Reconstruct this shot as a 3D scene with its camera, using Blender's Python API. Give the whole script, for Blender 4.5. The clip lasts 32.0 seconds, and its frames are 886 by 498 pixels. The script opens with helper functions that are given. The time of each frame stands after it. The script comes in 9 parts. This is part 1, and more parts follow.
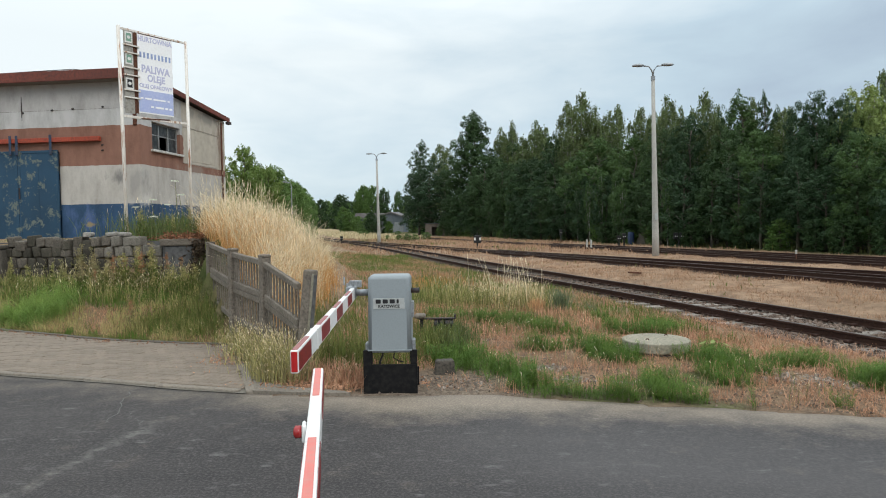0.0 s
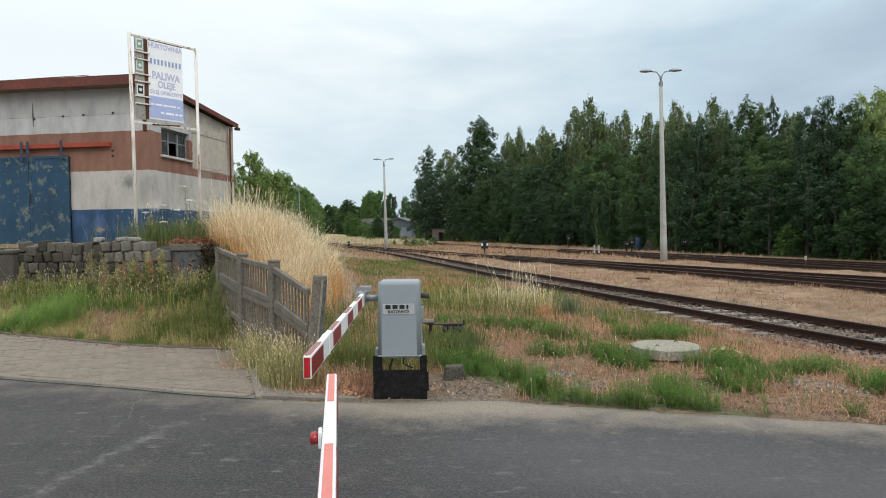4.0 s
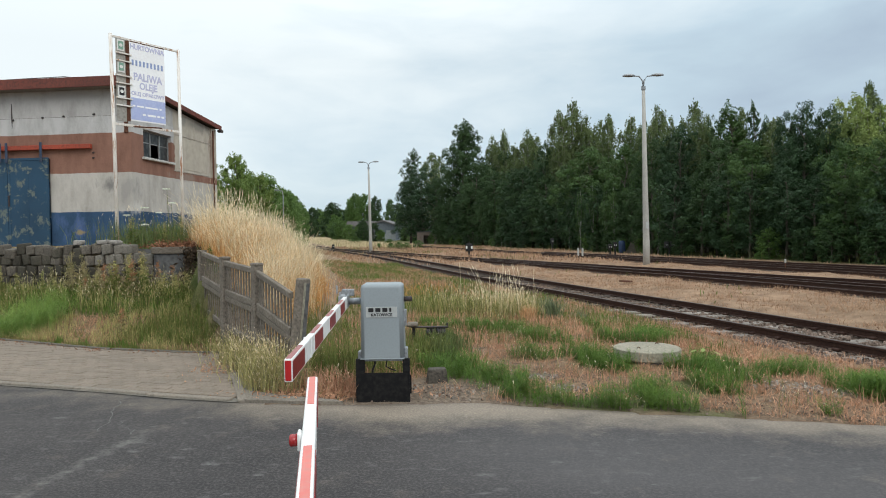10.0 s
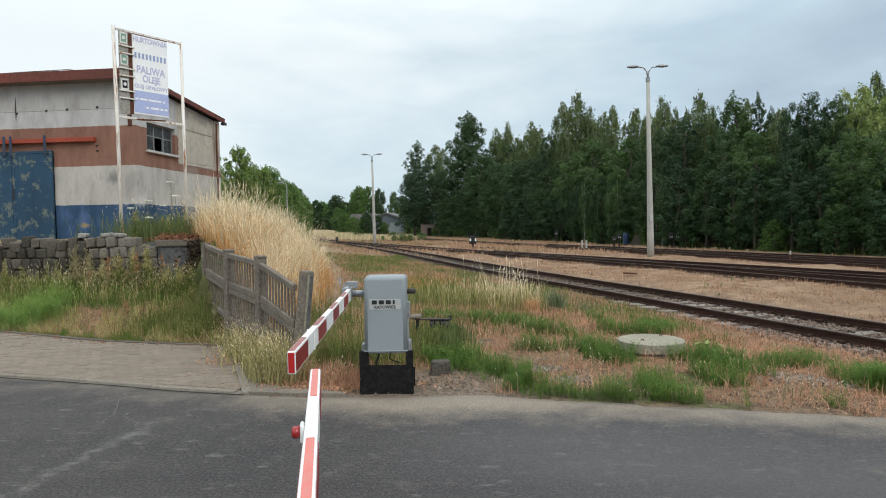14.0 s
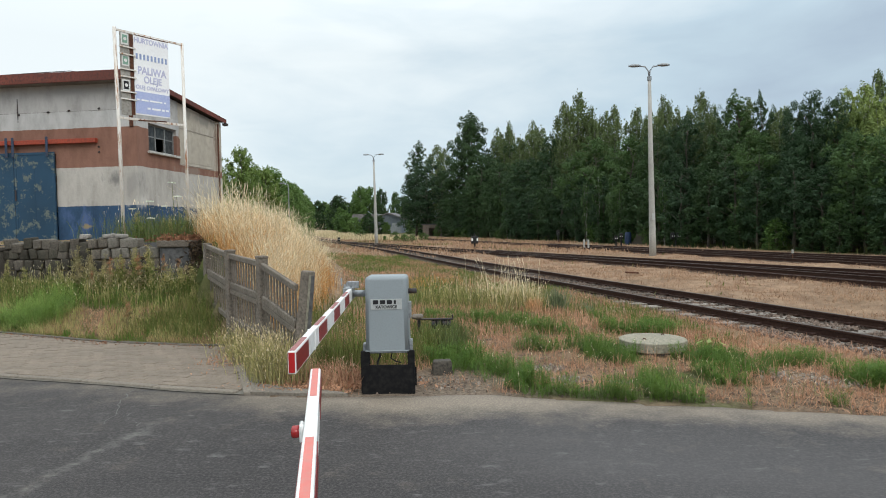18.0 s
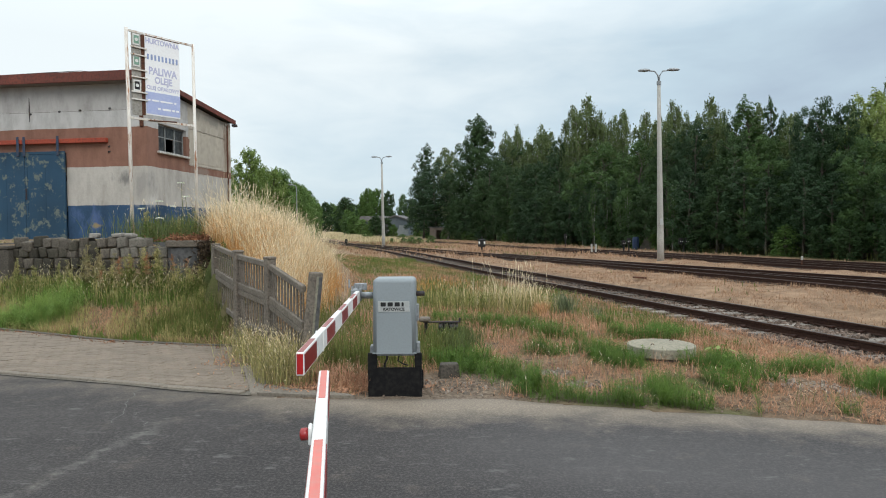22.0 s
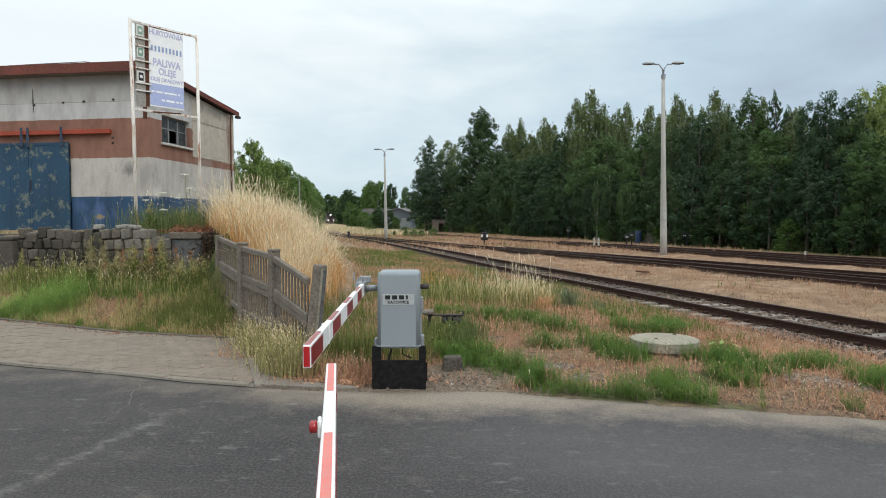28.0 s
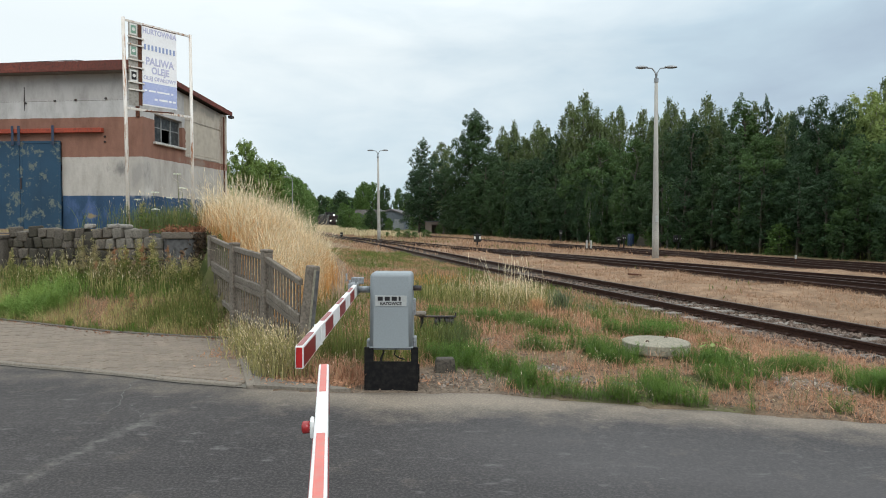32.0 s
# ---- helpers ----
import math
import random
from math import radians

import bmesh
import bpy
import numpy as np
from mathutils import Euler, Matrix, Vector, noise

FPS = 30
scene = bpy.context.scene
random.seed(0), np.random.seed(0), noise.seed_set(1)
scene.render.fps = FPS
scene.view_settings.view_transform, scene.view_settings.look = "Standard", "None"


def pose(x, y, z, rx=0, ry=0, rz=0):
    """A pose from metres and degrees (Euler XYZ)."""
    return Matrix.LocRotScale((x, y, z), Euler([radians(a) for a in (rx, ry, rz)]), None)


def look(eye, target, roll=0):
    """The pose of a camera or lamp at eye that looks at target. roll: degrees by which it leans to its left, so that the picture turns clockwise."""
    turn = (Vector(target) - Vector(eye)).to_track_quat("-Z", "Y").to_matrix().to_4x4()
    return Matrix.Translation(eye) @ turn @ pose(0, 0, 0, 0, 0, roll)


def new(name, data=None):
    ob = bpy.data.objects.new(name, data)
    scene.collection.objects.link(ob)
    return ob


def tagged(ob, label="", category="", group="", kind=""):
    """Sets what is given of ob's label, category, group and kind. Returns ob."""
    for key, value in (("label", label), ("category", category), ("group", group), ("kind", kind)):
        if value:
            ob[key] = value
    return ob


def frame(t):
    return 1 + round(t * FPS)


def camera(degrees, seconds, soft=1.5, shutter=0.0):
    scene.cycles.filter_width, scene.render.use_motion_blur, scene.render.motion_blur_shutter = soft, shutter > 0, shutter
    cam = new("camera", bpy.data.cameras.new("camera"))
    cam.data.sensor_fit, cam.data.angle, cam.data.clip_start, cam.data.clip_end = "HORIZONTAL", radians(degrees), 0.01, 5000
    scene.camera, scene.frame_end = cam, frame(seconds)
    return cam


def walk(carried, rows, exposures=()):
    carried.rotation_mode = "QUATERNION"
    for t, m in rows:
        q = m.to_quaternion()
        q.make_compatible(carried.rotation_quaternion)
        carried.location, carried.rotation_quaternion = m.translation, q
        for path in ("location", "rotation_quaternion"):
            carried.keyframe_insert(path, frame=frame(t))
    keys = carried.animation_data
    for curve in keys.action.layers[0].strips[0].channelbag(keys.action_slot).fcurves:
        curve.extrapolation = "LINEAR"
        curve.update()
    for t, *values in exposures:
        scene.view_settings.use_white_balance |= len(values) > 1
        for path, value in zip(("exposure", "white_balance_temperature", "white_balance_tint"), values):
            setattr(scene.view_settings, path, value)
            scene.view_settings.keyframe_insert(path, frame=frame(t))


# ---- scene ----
cam = camera(68.5, 32.0, 1.0)
PATH = [
    (0, (0.006, 0.022, 1.648), (-0.015, 2.021, 1.573), -0.9),
    (0.5, (0.009, 0.009, 1.651), (-0.004, 2.008, 1.577), -0.8),
    (1, (0.006, 0.016, 1.65), (-0.009, 2.015, 1.579), -1.0),
    (1.5, (0.003, 0.014, 1.65), (-0.021, 2.013, 1.583), -1.1),
    (2, (-0.004, 0.019, 1.652), (-0.041, 2.018, 1.593), -1.1),
    (2.5, (-0.017, 0.026, 1.649), (-0.07, 2.024, 1.595), -1.0),
    (3, (-0.024, 0.03, 1.65), (-0.087, 2.028, 1.598), -1.0),
    (3.5, (-0.024, 0.028, 1.65), (-0.081, 2.027, 1.597), -0.9),
    (5.5, (-0.018, -0.002, 1.658), (-0.018, 1.997, 1.581), -0.9),
    (6, (-0.014, 0.0, 1.655), (-0.019, 1.999, 1.585), -0.8),
    (6.5, (-0.011, 0.0, 1.657), (-0.017, 1.998, 1.591), -0.9),
    (7, (-0.007, -0.009, 1.657), (-0.006, 1.99, 1.599), -0.9),
    (7.5, (-0.006, -0.014, 1.66), (0.0, 1.985, 1.608), -0.8),
    (8, (0.004, -0.02, 1.659), (0.013, 1.98, 1.611), -1.0),
    (8.5, (0.004, -0.022, 1.658), (0.016, 1.978, 1.615), -1.0),
    (9, (-0.001, -0.019, 1.658), (0.016, 1.98, 1.625), -0.8),
    (9.5, (-0.004, -0.01, 1.655), (0.008, 1.989, 1.618), -0.7),
    (10, (-0.003, -0.006, 1.654), (0.002, 1.994, 1.604), -0.8),
    (10.5, (0.001, -0.011, 1.655), (0.003, 1.988, 1.594), -0.9),
    (11, (0.001, -0.003, 1.653), (0.0, 1.996, 1.591), -1.1),
    (11.5, (0.004, -0.007, 1.655), (0.001, 1.992, 1.594), -1.2),
    (12, (0.002, 0.004, 1.651), (-0.001, 2.003, 1.593), -1.1),
    (12.5, (0.009, -0.012, 1.653), (0.003, 1.988, 1.593), -1.0),
    (13, (0.003, -0.006, 1.652), (0.003, 1.993, 1.589), -1.0),
    (13.5, (0.003, -0.003, 1.652), (0.0, 1.996, 1.583), -1.0),
    (14, (0.001, 0.005, 1.651), (-0.006, 2.003, 1.578), -0.9),
    (14.5, (0.006, -0.003, 1.653), (-0.006, 1.996, 1.58), -0.9),
    (16.5, (-0.002, 0.008, 1.651), (-0.015, 2.006, 1.56), -0.9),
    (17, (0.002, 0.005, 1.652), (-0.017, 2.003, 1.564), -0.8),
    (17.5, (0.005, 0.011, 1.648), (-0.015, 2.01, 1.568), -1.0),
    (18, (0.01, 0.01, 1.647), (-0.003, 2.008, 1.574), -1.1),
    (18.5, (0.011, 0.001, 1.647), (0.006, 1.999, 1.577), -1.3),
    (19, (0.005, -0.002, 1.652), (-0.002, 1.996, 1.584), -1.3),
    (19.5, (-0.002, 0.009, 1.649), (-0.023, 2.008, 1.586), -1.0),
    (20, (-0.005, 0.02, 1.646), (-0.044, 2.019, 1.59), -1.0),
    (20.5, (-0.002, 0.02, 1.646), (-0.048, 2.018, 1.591), -0.9),
    (21, (0.003, 0.022, 1.644), (-0.036, 2.021, 1.585), -0.8),
    (21.5, (0.0, 0.021, 1.646), (-0.033, 2.02, 1.585), -0.8),
    (22, (-0.005, 0.025, 1.646), (-0.039, 2.024, 1.582), -0.5),
    (22.5, (-0.005, 0.02, 1.647), (-0.027, 2.019, 1.583), -0.4),
    (23, (-0.009, 0.004, 1.654), (-0.012, 2.003, 1.587), -0.1),
    (23.5, (-0.009, 0.004, 1.651), (-0.002, 2.003, 1.584), 0.2),
    (24, (-0.012, 0.01, 1.652), (-0.011, 2.009, 1.582), 0.1),
    (24.5, (-0.017, 0.018, 1.652), (-0.034, 2.016, 1.578), -0.0),
    (25, (-0.022, 0.028, 1.647), (-0.058, 2.026, 1.571), -0.1),
    (25.5, (-0.026, 0.04, 1.645), (-0.077, 2.038, 1.564), -0.3),
    (27.5, (-0.027, 0.027, 1.649), (-0.073, 2.025, 1.563), -0.2),
    (28, (-0.028, 0.022, 1.651), (-0.069, 2.02, 1.565), -0.2),
    (28.5, (-0.029, 0.025, 1.651), (-0.065, 2.023, 1.566), -0.1),
    (29, (-0.029, 0.022, 1.651), (-0.063, 2.02, 1.572), -0.0),
    (29.5, (-0.027, 0.016, 1.651), (-0.059, 2.014, 1.579), -0.2),
    (30, (-0.028, 0.023, 1.648), (-0.056, 2.022, 1.576), -0.2),
    (30.5, (-0.03, 0.023, 1.648), (-0.055, 2.021, 1.573), -0.1),
    (31, (-0.029, 0.007, 1.654), (-0.052, 2.006, 1.577), 0.0),
    (31.5, (-0.029, 0.007, 1.655), (-0.049, 2.006, 1.575), 0.1),
    (32, (-0.029, 0.011, 1.652), (-0.048, 2.009, 1.571), 0.2),
]
walk(cam, [(t, look(eye, target, roll)) for t, eye, target, roll in PATH])

# ---- light ----
world = bpy.data.worlds.new("world")
scene.world = world
world.use_nodes = True
wn, wl = world.node_tree.nodes, world.node_tree.links
wn.clear()
w_out = wn.new("ShaderNodeOutputWorld")
w_bg = wn.new("ShaderNodeBackground")
w_sky = wn.new("ShaderNodeTexSky")
w_sky.sky_type = "NISHITA"
w_sky.sun_disc = False
w_sky.sun_elevation, w_sky.sun_rotation = radians(38), radians(143)
w_dim = wn.new("ShaderNodeMix"); w_dim.data_type = "RGBA"; w_dim.blend_type = "MULTIPLY"
w_dim.inputs[0].default_value = 1.0
w_dim.inputs[7].default_value = (0.10, 0.10, 0.10, 1)
wl.new(w_sky.outputs[0], w_dim.inputs[6])
w_tc = wn.new("ShaderNodeTexCoord")
w_map = wn.new("ShaderNodeMapping")
w_map.inputs["Scale"].default_value = (1.0, 1.0, 3.2)
w_map.inputs["Location"].default_value = (0.35, 0.2, 0.15)
wl.new(w_tc.outputs["Generated"], w_map.inputs["Vector"])
w_n1 = wn.new("ShaderNodeTexNoise")
w_n1.inputs["Scale"].default_value, w_n1.inputs["Detail"].default_value = 1.6, 6.0
w_n1.inputs["Roughness"].default_value = 0.56
w_n1.inputs["Distortion"].default_value = 0.3
wl.new(w_map.outputs[0], w_n1.inputs["Vector"])
# overcast: brighter towards the hidden sun, in the front left above
w_dot = wn.new("ShaderNodeVectorMath"); w_dot.operation = "DOT_PRODUCT"
w_dot.inputs[1].default_value = (-0.37, 0.0, 1.05)
wl.new(w_tc.outputs["Generated"], w_dot.inputs[0])
w_ma = wn.new("ShaderNodeMath"); w_ma.operation = "MULTIPLY_ADD"
w_ma.inputs[1].default_value, w_ma.inputs[2].default_value = 0.93, 0.185
wl.new(w_dot.outputs["Value"], w_ma.inputs[0])
w_add = wn.new("ShaderNodeMath"); w_add.operation = "ADD"
w_half = wn.new("ShaderNodeMath"); w_half.operation = "MULTIPLY"; w_half.inputs[1].default_value = 0.66
wl.new(w_n1.outputs[0], w_half.inputs[0])
wl.new(w_ma.outputs[0], w_add.inputs[0]); wl.new(w_half.outputs[0], w_add.inputs[1])
w_ramp = wn.new("ShaderNodeValToRGB")
e = w_ramp.color_ramp.elements
e[0].position, e[0].color = 0.27, (0.388, 0.475, 0.602, 1)
e[1].position, e[1].color = 0.90, (0.942, 1.02, 1.038, 1)
m_ = e.new(0.57); m_.color = (0.586, 0.728, 0.825, 1)
# smaller billows in the cloud sheet
w_n2 = wn.new("ShaderNodeTexNoise")
w_n2.inputs["Scale"].default_value, w_n2.inputs["Detail"].default_value = 5.5, 5.0
w_n2.inputs["Distortion"].default_value = 0.5
wl.new(w_map.outputs[0], w_n2.inputs["Vector"])
w_bil = wn.new("ShaderNodeMath"); w_bil.operation = "MULTIPLY_ADD"
w_bil.inputs[1].default_value, w_bil.inputs[2].default_value = 0.30, -0.135
wl.new(w_n2.outputs[0], w_bil.inputs[0])
w_sum = wn.new("ShaderNodeMath"); w_sum.operation = "ADD"
wl.new(w_add.outputs[0], w_sum.inputs[0]); wl.new(w_bil.outputs[0], w_sum.inputs[1])
wl.new(w_sum.outputs[0], w_ramp.inputs[0])
w_mix = wn.new("ShaderNodeMix"); w_mix.data_type = "RGBA"
w_mix.inputs[0].default_value = 0.9
wl.new(w_dim.outputs[2], w_mix.inputs[6]); wl.new(w_ramp.outputs[0], w_mix.inputs[7])
wl.new(w_mix.outputs[2], w_bg.inputs[0])
# an overcast dome grows brighter towards the zenith
w_sep = wn.new("ShaderNodeSeparateXYZ"); wl.new(w_tc.outputs["Generated"], w_sep.inputs[0])
w_zen = wn.new("ShaderNodeMapRange")
w_zen.inputs[1].default_value, w_zen.inputs[2].default_value = 0.25, 1.0
w_zen.inputs[3].default_value, w_zen.inputs[4].default_value = 1.0, 1.9
wl.new(w_sep.outputs[2], w_zen.inputs[0])
wl.new(w_zen.outputs[0], w_bg.inputs[1])
wl.new(w_bg.outputs[0], w_out.inputs[0])

sun = new("sun", bpy.data.lights.new("sun", "SUN"))
sun.data.energy, sun.data.angle, sun.data.color = 1.25, radians(30), (1.0, 0.945, 0.86)
sun.matrix_world = look((45, -60, 58), (0, 0, 0))
scene.view_settings.exposure = 0.0


# ---- materials ----
def mat(name, cols, big=1.5, fine=25.0, rough=0.8, metal=0.0, bump=0.3, rand=0.0, island=0.0, spec=0.3, space="Object", bdist=0.01, emit=0.0, trans=0.0):
    """Colours mixed by a coarse and a fine noise, with fine relief."""
    m = bpy.data.materials.new(name)
    m.use_nodes = True
    n, l = m.node_tree.nodes, m.node_tree.links
    b = n["Principled BSDF"]
    tc = n.new("ShaderNodeTexCoord")
    src = tc.outputs["Object"]
    if space == "World":
        src = n.new("ShaderNodeNewGeometry").outputs["Position"]
    n1, n2 = n.new("ShaderNodeTexNoise"), n.new("ShaderNodeTexNoise")
    for q, s, d in ((n1, big, 4.0), (n2, fine, 3.0)):
        q.inputs["Scale"].default_value, q.inputs["Detail"].default_value = s, d
        l.new(src, q.inputs["Vector"])
    r1 = n.new("ShaderNodeValToRGB")
    r1.color_ramp.elements[0].position, r1.color_ramp.elements[1].position = 0.35, 0.65
    r1.color_ramp.elements[0].color, r1.color_ramp.elements[1].color = (*cols[0], 1), (*cols[1], 1)
    l.new(n1.outputs[0], r1.inputs[0])
    mx = n.new("ShaderNodeMix"); mx.data_type = "RGBA"
    r2 = n.new("ShaderNodeMapRange")
    r2.inputs[1].default_value, r2.inputs[2].default_value = 0.42, 0.72
    l.new(n2.outputs[0], r2.inputs[0])
    l.new(r2.outputs[0], mx.inputs[0]); l.new(r1.outputs[0], mx.inputs[6])
    mx.inputs[7].default_value = (*cols[2], 1)
    out = mx.outputs[2]
    if rand or island:
        hs = n.new("ShaderNodeHueSaturation")
        v = n.new("ShaderNodeMapRange")
        a = island or rand
        v.inputs[3].default_value, v.inputs[4].default_value = 1 - a, 1 + a
        l.new(n.new("ShaderNodeNewGeometry").outputs["Random Per Island"] if island else n.new("ShaderNodeObjectInfo").outputs["Random"], v.inputs[0])
        l.new(v.outputs[0], hs.inputs["Value"]); l.new(out, hs.inputs["Color"])
        out = hs.outputs[0]
    l.new(out, b.inputs["Base Color"])
    b.inputs["Roughness"].default_value, b.inputs["Metallic"].default_value = rough, metal
    b.inputs["Specular IOR Level"].default_value = spec
    if bump:
        bp = n.new("ShaderNodeBump")
        bp.inputs["Strength"].default_value, bp.inputs["Distance"].default_value = bump, bdist
        l.new(n2.outputs[0], bp.inputs["Height"]); l.new(bp.outputs[0], b.inputs["Normal"])
    if emit:
        b.inputs["Emission Color"].default_value = (*cols[0], 1)
        b.inputs["Emission Strength"].default_value = emit
    if trans:
        tb = n.new("ShaderNodeBsdfTranslucent")
        l.new(out, tb.inputs[0])
        ms = n.new("ShaderNodeMixShader"); ms.inputs[0].default_value = trans
        l.new(b.outputs[0], ms.inputs[1]); l.new(tb.outputs[0], ms.inputs[2])
        l.new(ms.outputs[0], n["Material Output"].inputs[0])
    return m


def plain(name, c, rough=0.5, metal=0.0, rand=0.0, dirt=0.25):
    d = tuple(v * (1 - dirt) + 0.08 * dirt for v in c)
    return mat(name, (c, tuple(v * (1 - dirt * 0.4) for v in c), d), 3.0, 40.0, rough, metal, 0.08, rand, bdist=0.003)


# stains and faded places on the plaster, eave shade in the last: centre, half sizes, colour, strength
PLASTER_SPOTS = (
    ((-0.75, 0, 1.85), (0.35, 0.6, 0.30), (0.16, 0.16, 0.155), 0.85), ((-0.25, 0, 1.6), (0.32, 0.8, 0.75), (0.25, 0.245, 0.235), 0.7), ((-1.75, 0, 0.55), (0.75, 0.6, 0.5), (0.075, 0.12, 0.25), 0.9), ((-1.7, 0, 0.42), (0.45, 0.5, 0.10), (0.30, 0.23, 0.10), 0.8),
    ((-3.0, 0, 1.9), (0.6, 0.6, 0.35), (0.28, 0.27, 0.25), 0.5), ((0, 3.9, 4.3), (0.6, 1.6, 0.30), (0.22, 0.21, 0.19), 0.8), ((0, 5.3, 3.0), (0.6, 0.30, 1.3), (0.19, 0.13, 0.10), 0.8), ((0, 3.4, 2.35), (0.6, 1.4, 0.16), (0.24, 0.20, 0.17), 0.7), ((0, 0.25, 1.15), (0.6, 0.45, 0.25), (0.55, 0.54, 0.51), 0.8), ((0, 4.4, 1.4), (0.6, 0.9, 0.5), (0.33, 0.315, 0.29), 0.6),
    ((-2.6, 0, 3.2), (1.2, 0.6, 0.2), (0.22, 0.12, 0.09), 0.5), ((-1.6, 0, 4.65), (2.2, 0.6, 0.16), (0.30, 0.295, 0.285), 0.5))


def banded(name):
    """Painted plaster in bands by height, with bare plaster at the rear of the side wall."""
    m = mat(name, ((0.5, 0.5, 0.48), (0.42, 0.41, 0.38), (0.3, 0.29, 0.27)), 0.9, 14, 0.92, 0, 0.35, bdist=0.02)
    n, l = m.node_tree.nodes, m.node_tree.links
    b = n["Principled BSDF"]
    grime = b.inputs["Base Color"].links[0].from_socket
    tc = n.new("ShaderNodeTexCoord")
    wob = n.new("ShaderNodeTexNoise"); wob.inputs["Scale"].default_value = 2.2; wob.inputs["Detail"].default_value = 6
    l.new(tc.outputs["Object"], wob.inputs["Vector"])
    sep = n.new("ShaderNodeSeparateXYZ"); l.new(tc.outputs["Object"], sep.inputs[0])
    wa = n.new("ShaderNodeMath"); wa.operation = "MULTIPLY_ADD"; wa.inputs[1].default_value = 0.05
    l.new(wob.outputs[0], wa.inputs[0]); l.new(sep.outputs[2], wa.inputs[2])
    div = n.new("ShaderNodeMath"); div.operation = "DIVIDE"; div.inputs[1].default_value = 6.0
    l.new(wa.outputs[0], div.inputs[0])
    ramp = n.new("ShaderNodeValToRGB"); ramp.color_ramp.interpolation = "CONSTANT"
    el = ramp.color_ramp.elements
    el[0].position, el[0].color = 0.0, (0.036, 0.08, 0.155, 1)
    el[1].position, el[1].color = 1.06 / 6, (0.46, 0.44, 0.41, 1)
    # the top band is greyer, with the eave's shade put into its colour
    for p, c in ((2.27 / 6, (0.25, 0.132, 0.098, 1)), (3.49 / 6, (0.475, 0.475, 0.475, 1)), (4.03 / 6, (0.425, 0.42, 0.415, 1))):
        q = el.new(p); q.color = c
    l.new(div.outputs[0], ramp.inputs[0])
    # bare plaster: behind y 2.5 and above the lower strip of paint
    ya = n.new("ShaderNodeMath"); ya.operation = "MULTIPLY_ADD"; ya.inputs[1].default_value = 0.5
    l.new(wob.outputs[0], ya.inputs[0]); l.new(sep.outputs[1], ya.inputs[2])
    gy = n.new("ShaderNodeMath"); gy.operation = "GREATER_THAN"; gy.inputs[1].default_value = 2.75
    l.new(ya.outputs[0], gy.inputs[0])
    gz = n.new("ShaderNodeMath"); gz.operation = "GREATER_THAN"; gz.inputs[1].default_value = 2.52
    l.new(wa.outputs[0], gz.inputs[0])
    an = n.new("ShaderNodeMath"); an.operation = "MULTIPLY"; l.new(gy.outputs[0], an.inputs[0]); l.new(gz.outputs[0], an.inputs[1])
    mb = n.new("ShaderNodeMix"); mb.data_type = "RGBA"; mb.inputs[7].default_value = (0.46, 0.42, 0.36, 1)
    l.new(an.outputs[0], mb.inputs[0]); l.new(ramp.outputs[0], mb.inputs[6])
    # grime and runs, drawn out downwards
    mp = n.new("ShaderNodeMapping"); mp.inputs["Scale"].default_value = (1.3, 1.3, 0.55)
    l.new(tc.outputs["Object"], mp.inputs["Vector"])
    st = n.new("ShaderNodeTexNoise"); st.inputs["Scale"].default_value = 1.4; st.inputs["Detail"].default_value = 8
    l.new(mp.outputs[0], st.inputs["Vector"])
    rg = n.new("ShaderNodeMapRange"); rg.inputs[1].default_value, rg.inputs[2].default_value, rg.inputs[4].default_value = 0.42, 0.80, 0.8
    st.inputs["Roughness"].default_value = 0.68
    l.new(st.outputs[0], rg.inputs[0])
    mg = n.new("ShaderNodeMix"); mg.data_type = "RGBA"; mg.blend_type = "MULTIPLY"
    l.new(rg.outputs[0], mg.inputs[0]); l.new(mb.outputs[2], mg.inputs[6]); l.new(grime, mg.inputs[7])
    cur = mg.outputs[2]
    for centre, size, colour, most in PLASTER_SPOTS:
        mv = n.new("ShaderNodeMapping"); mv.vector_type = "TEXTURE"
        mv.inputs["Location"].default_value, mv.inputs["Scale"].default_value = centre, size
        l.new(tc.outputs["Object"], mv.inputs["Vector"])
        ln = n.new("ShaderNodeVectorMath"); ln.operation = "LENGTH"; l.new(mv.outputs[0], ln.inputs[0])
        ad = n.new("ShaderNodeMath"); ad.operation = "MULTIPLY_ADD"; ad.inputs[1].default_value = 5.0
        l.new(st.outputs[0], ad.inputs[0]); l.new(ln.outputs["Value"], ad.inputs[2])
        sr = n.new("ShaderNodeMapRange")
        sr.inputs[1].default_value, sr.inputs[2].default_value, sr.inputs[3].default_value, sr.inputs[4].default_value = 2.7, 3.35, most, 0.0
        l.new(ad.outputs[0], sr.inputs[0])
        ms = n.new("ShaderNodeMix"); ms.data_type = "RGBA"; ms.inputs[7].default_value = (*colour, 1)
        l.new(sr.outputs[0], ms.inputs[0]); l.new(cur, ms.inputs[6])
        cur = ms.outputs[2]
    l.new(cur, b.inputs["Base Color"])
    return m


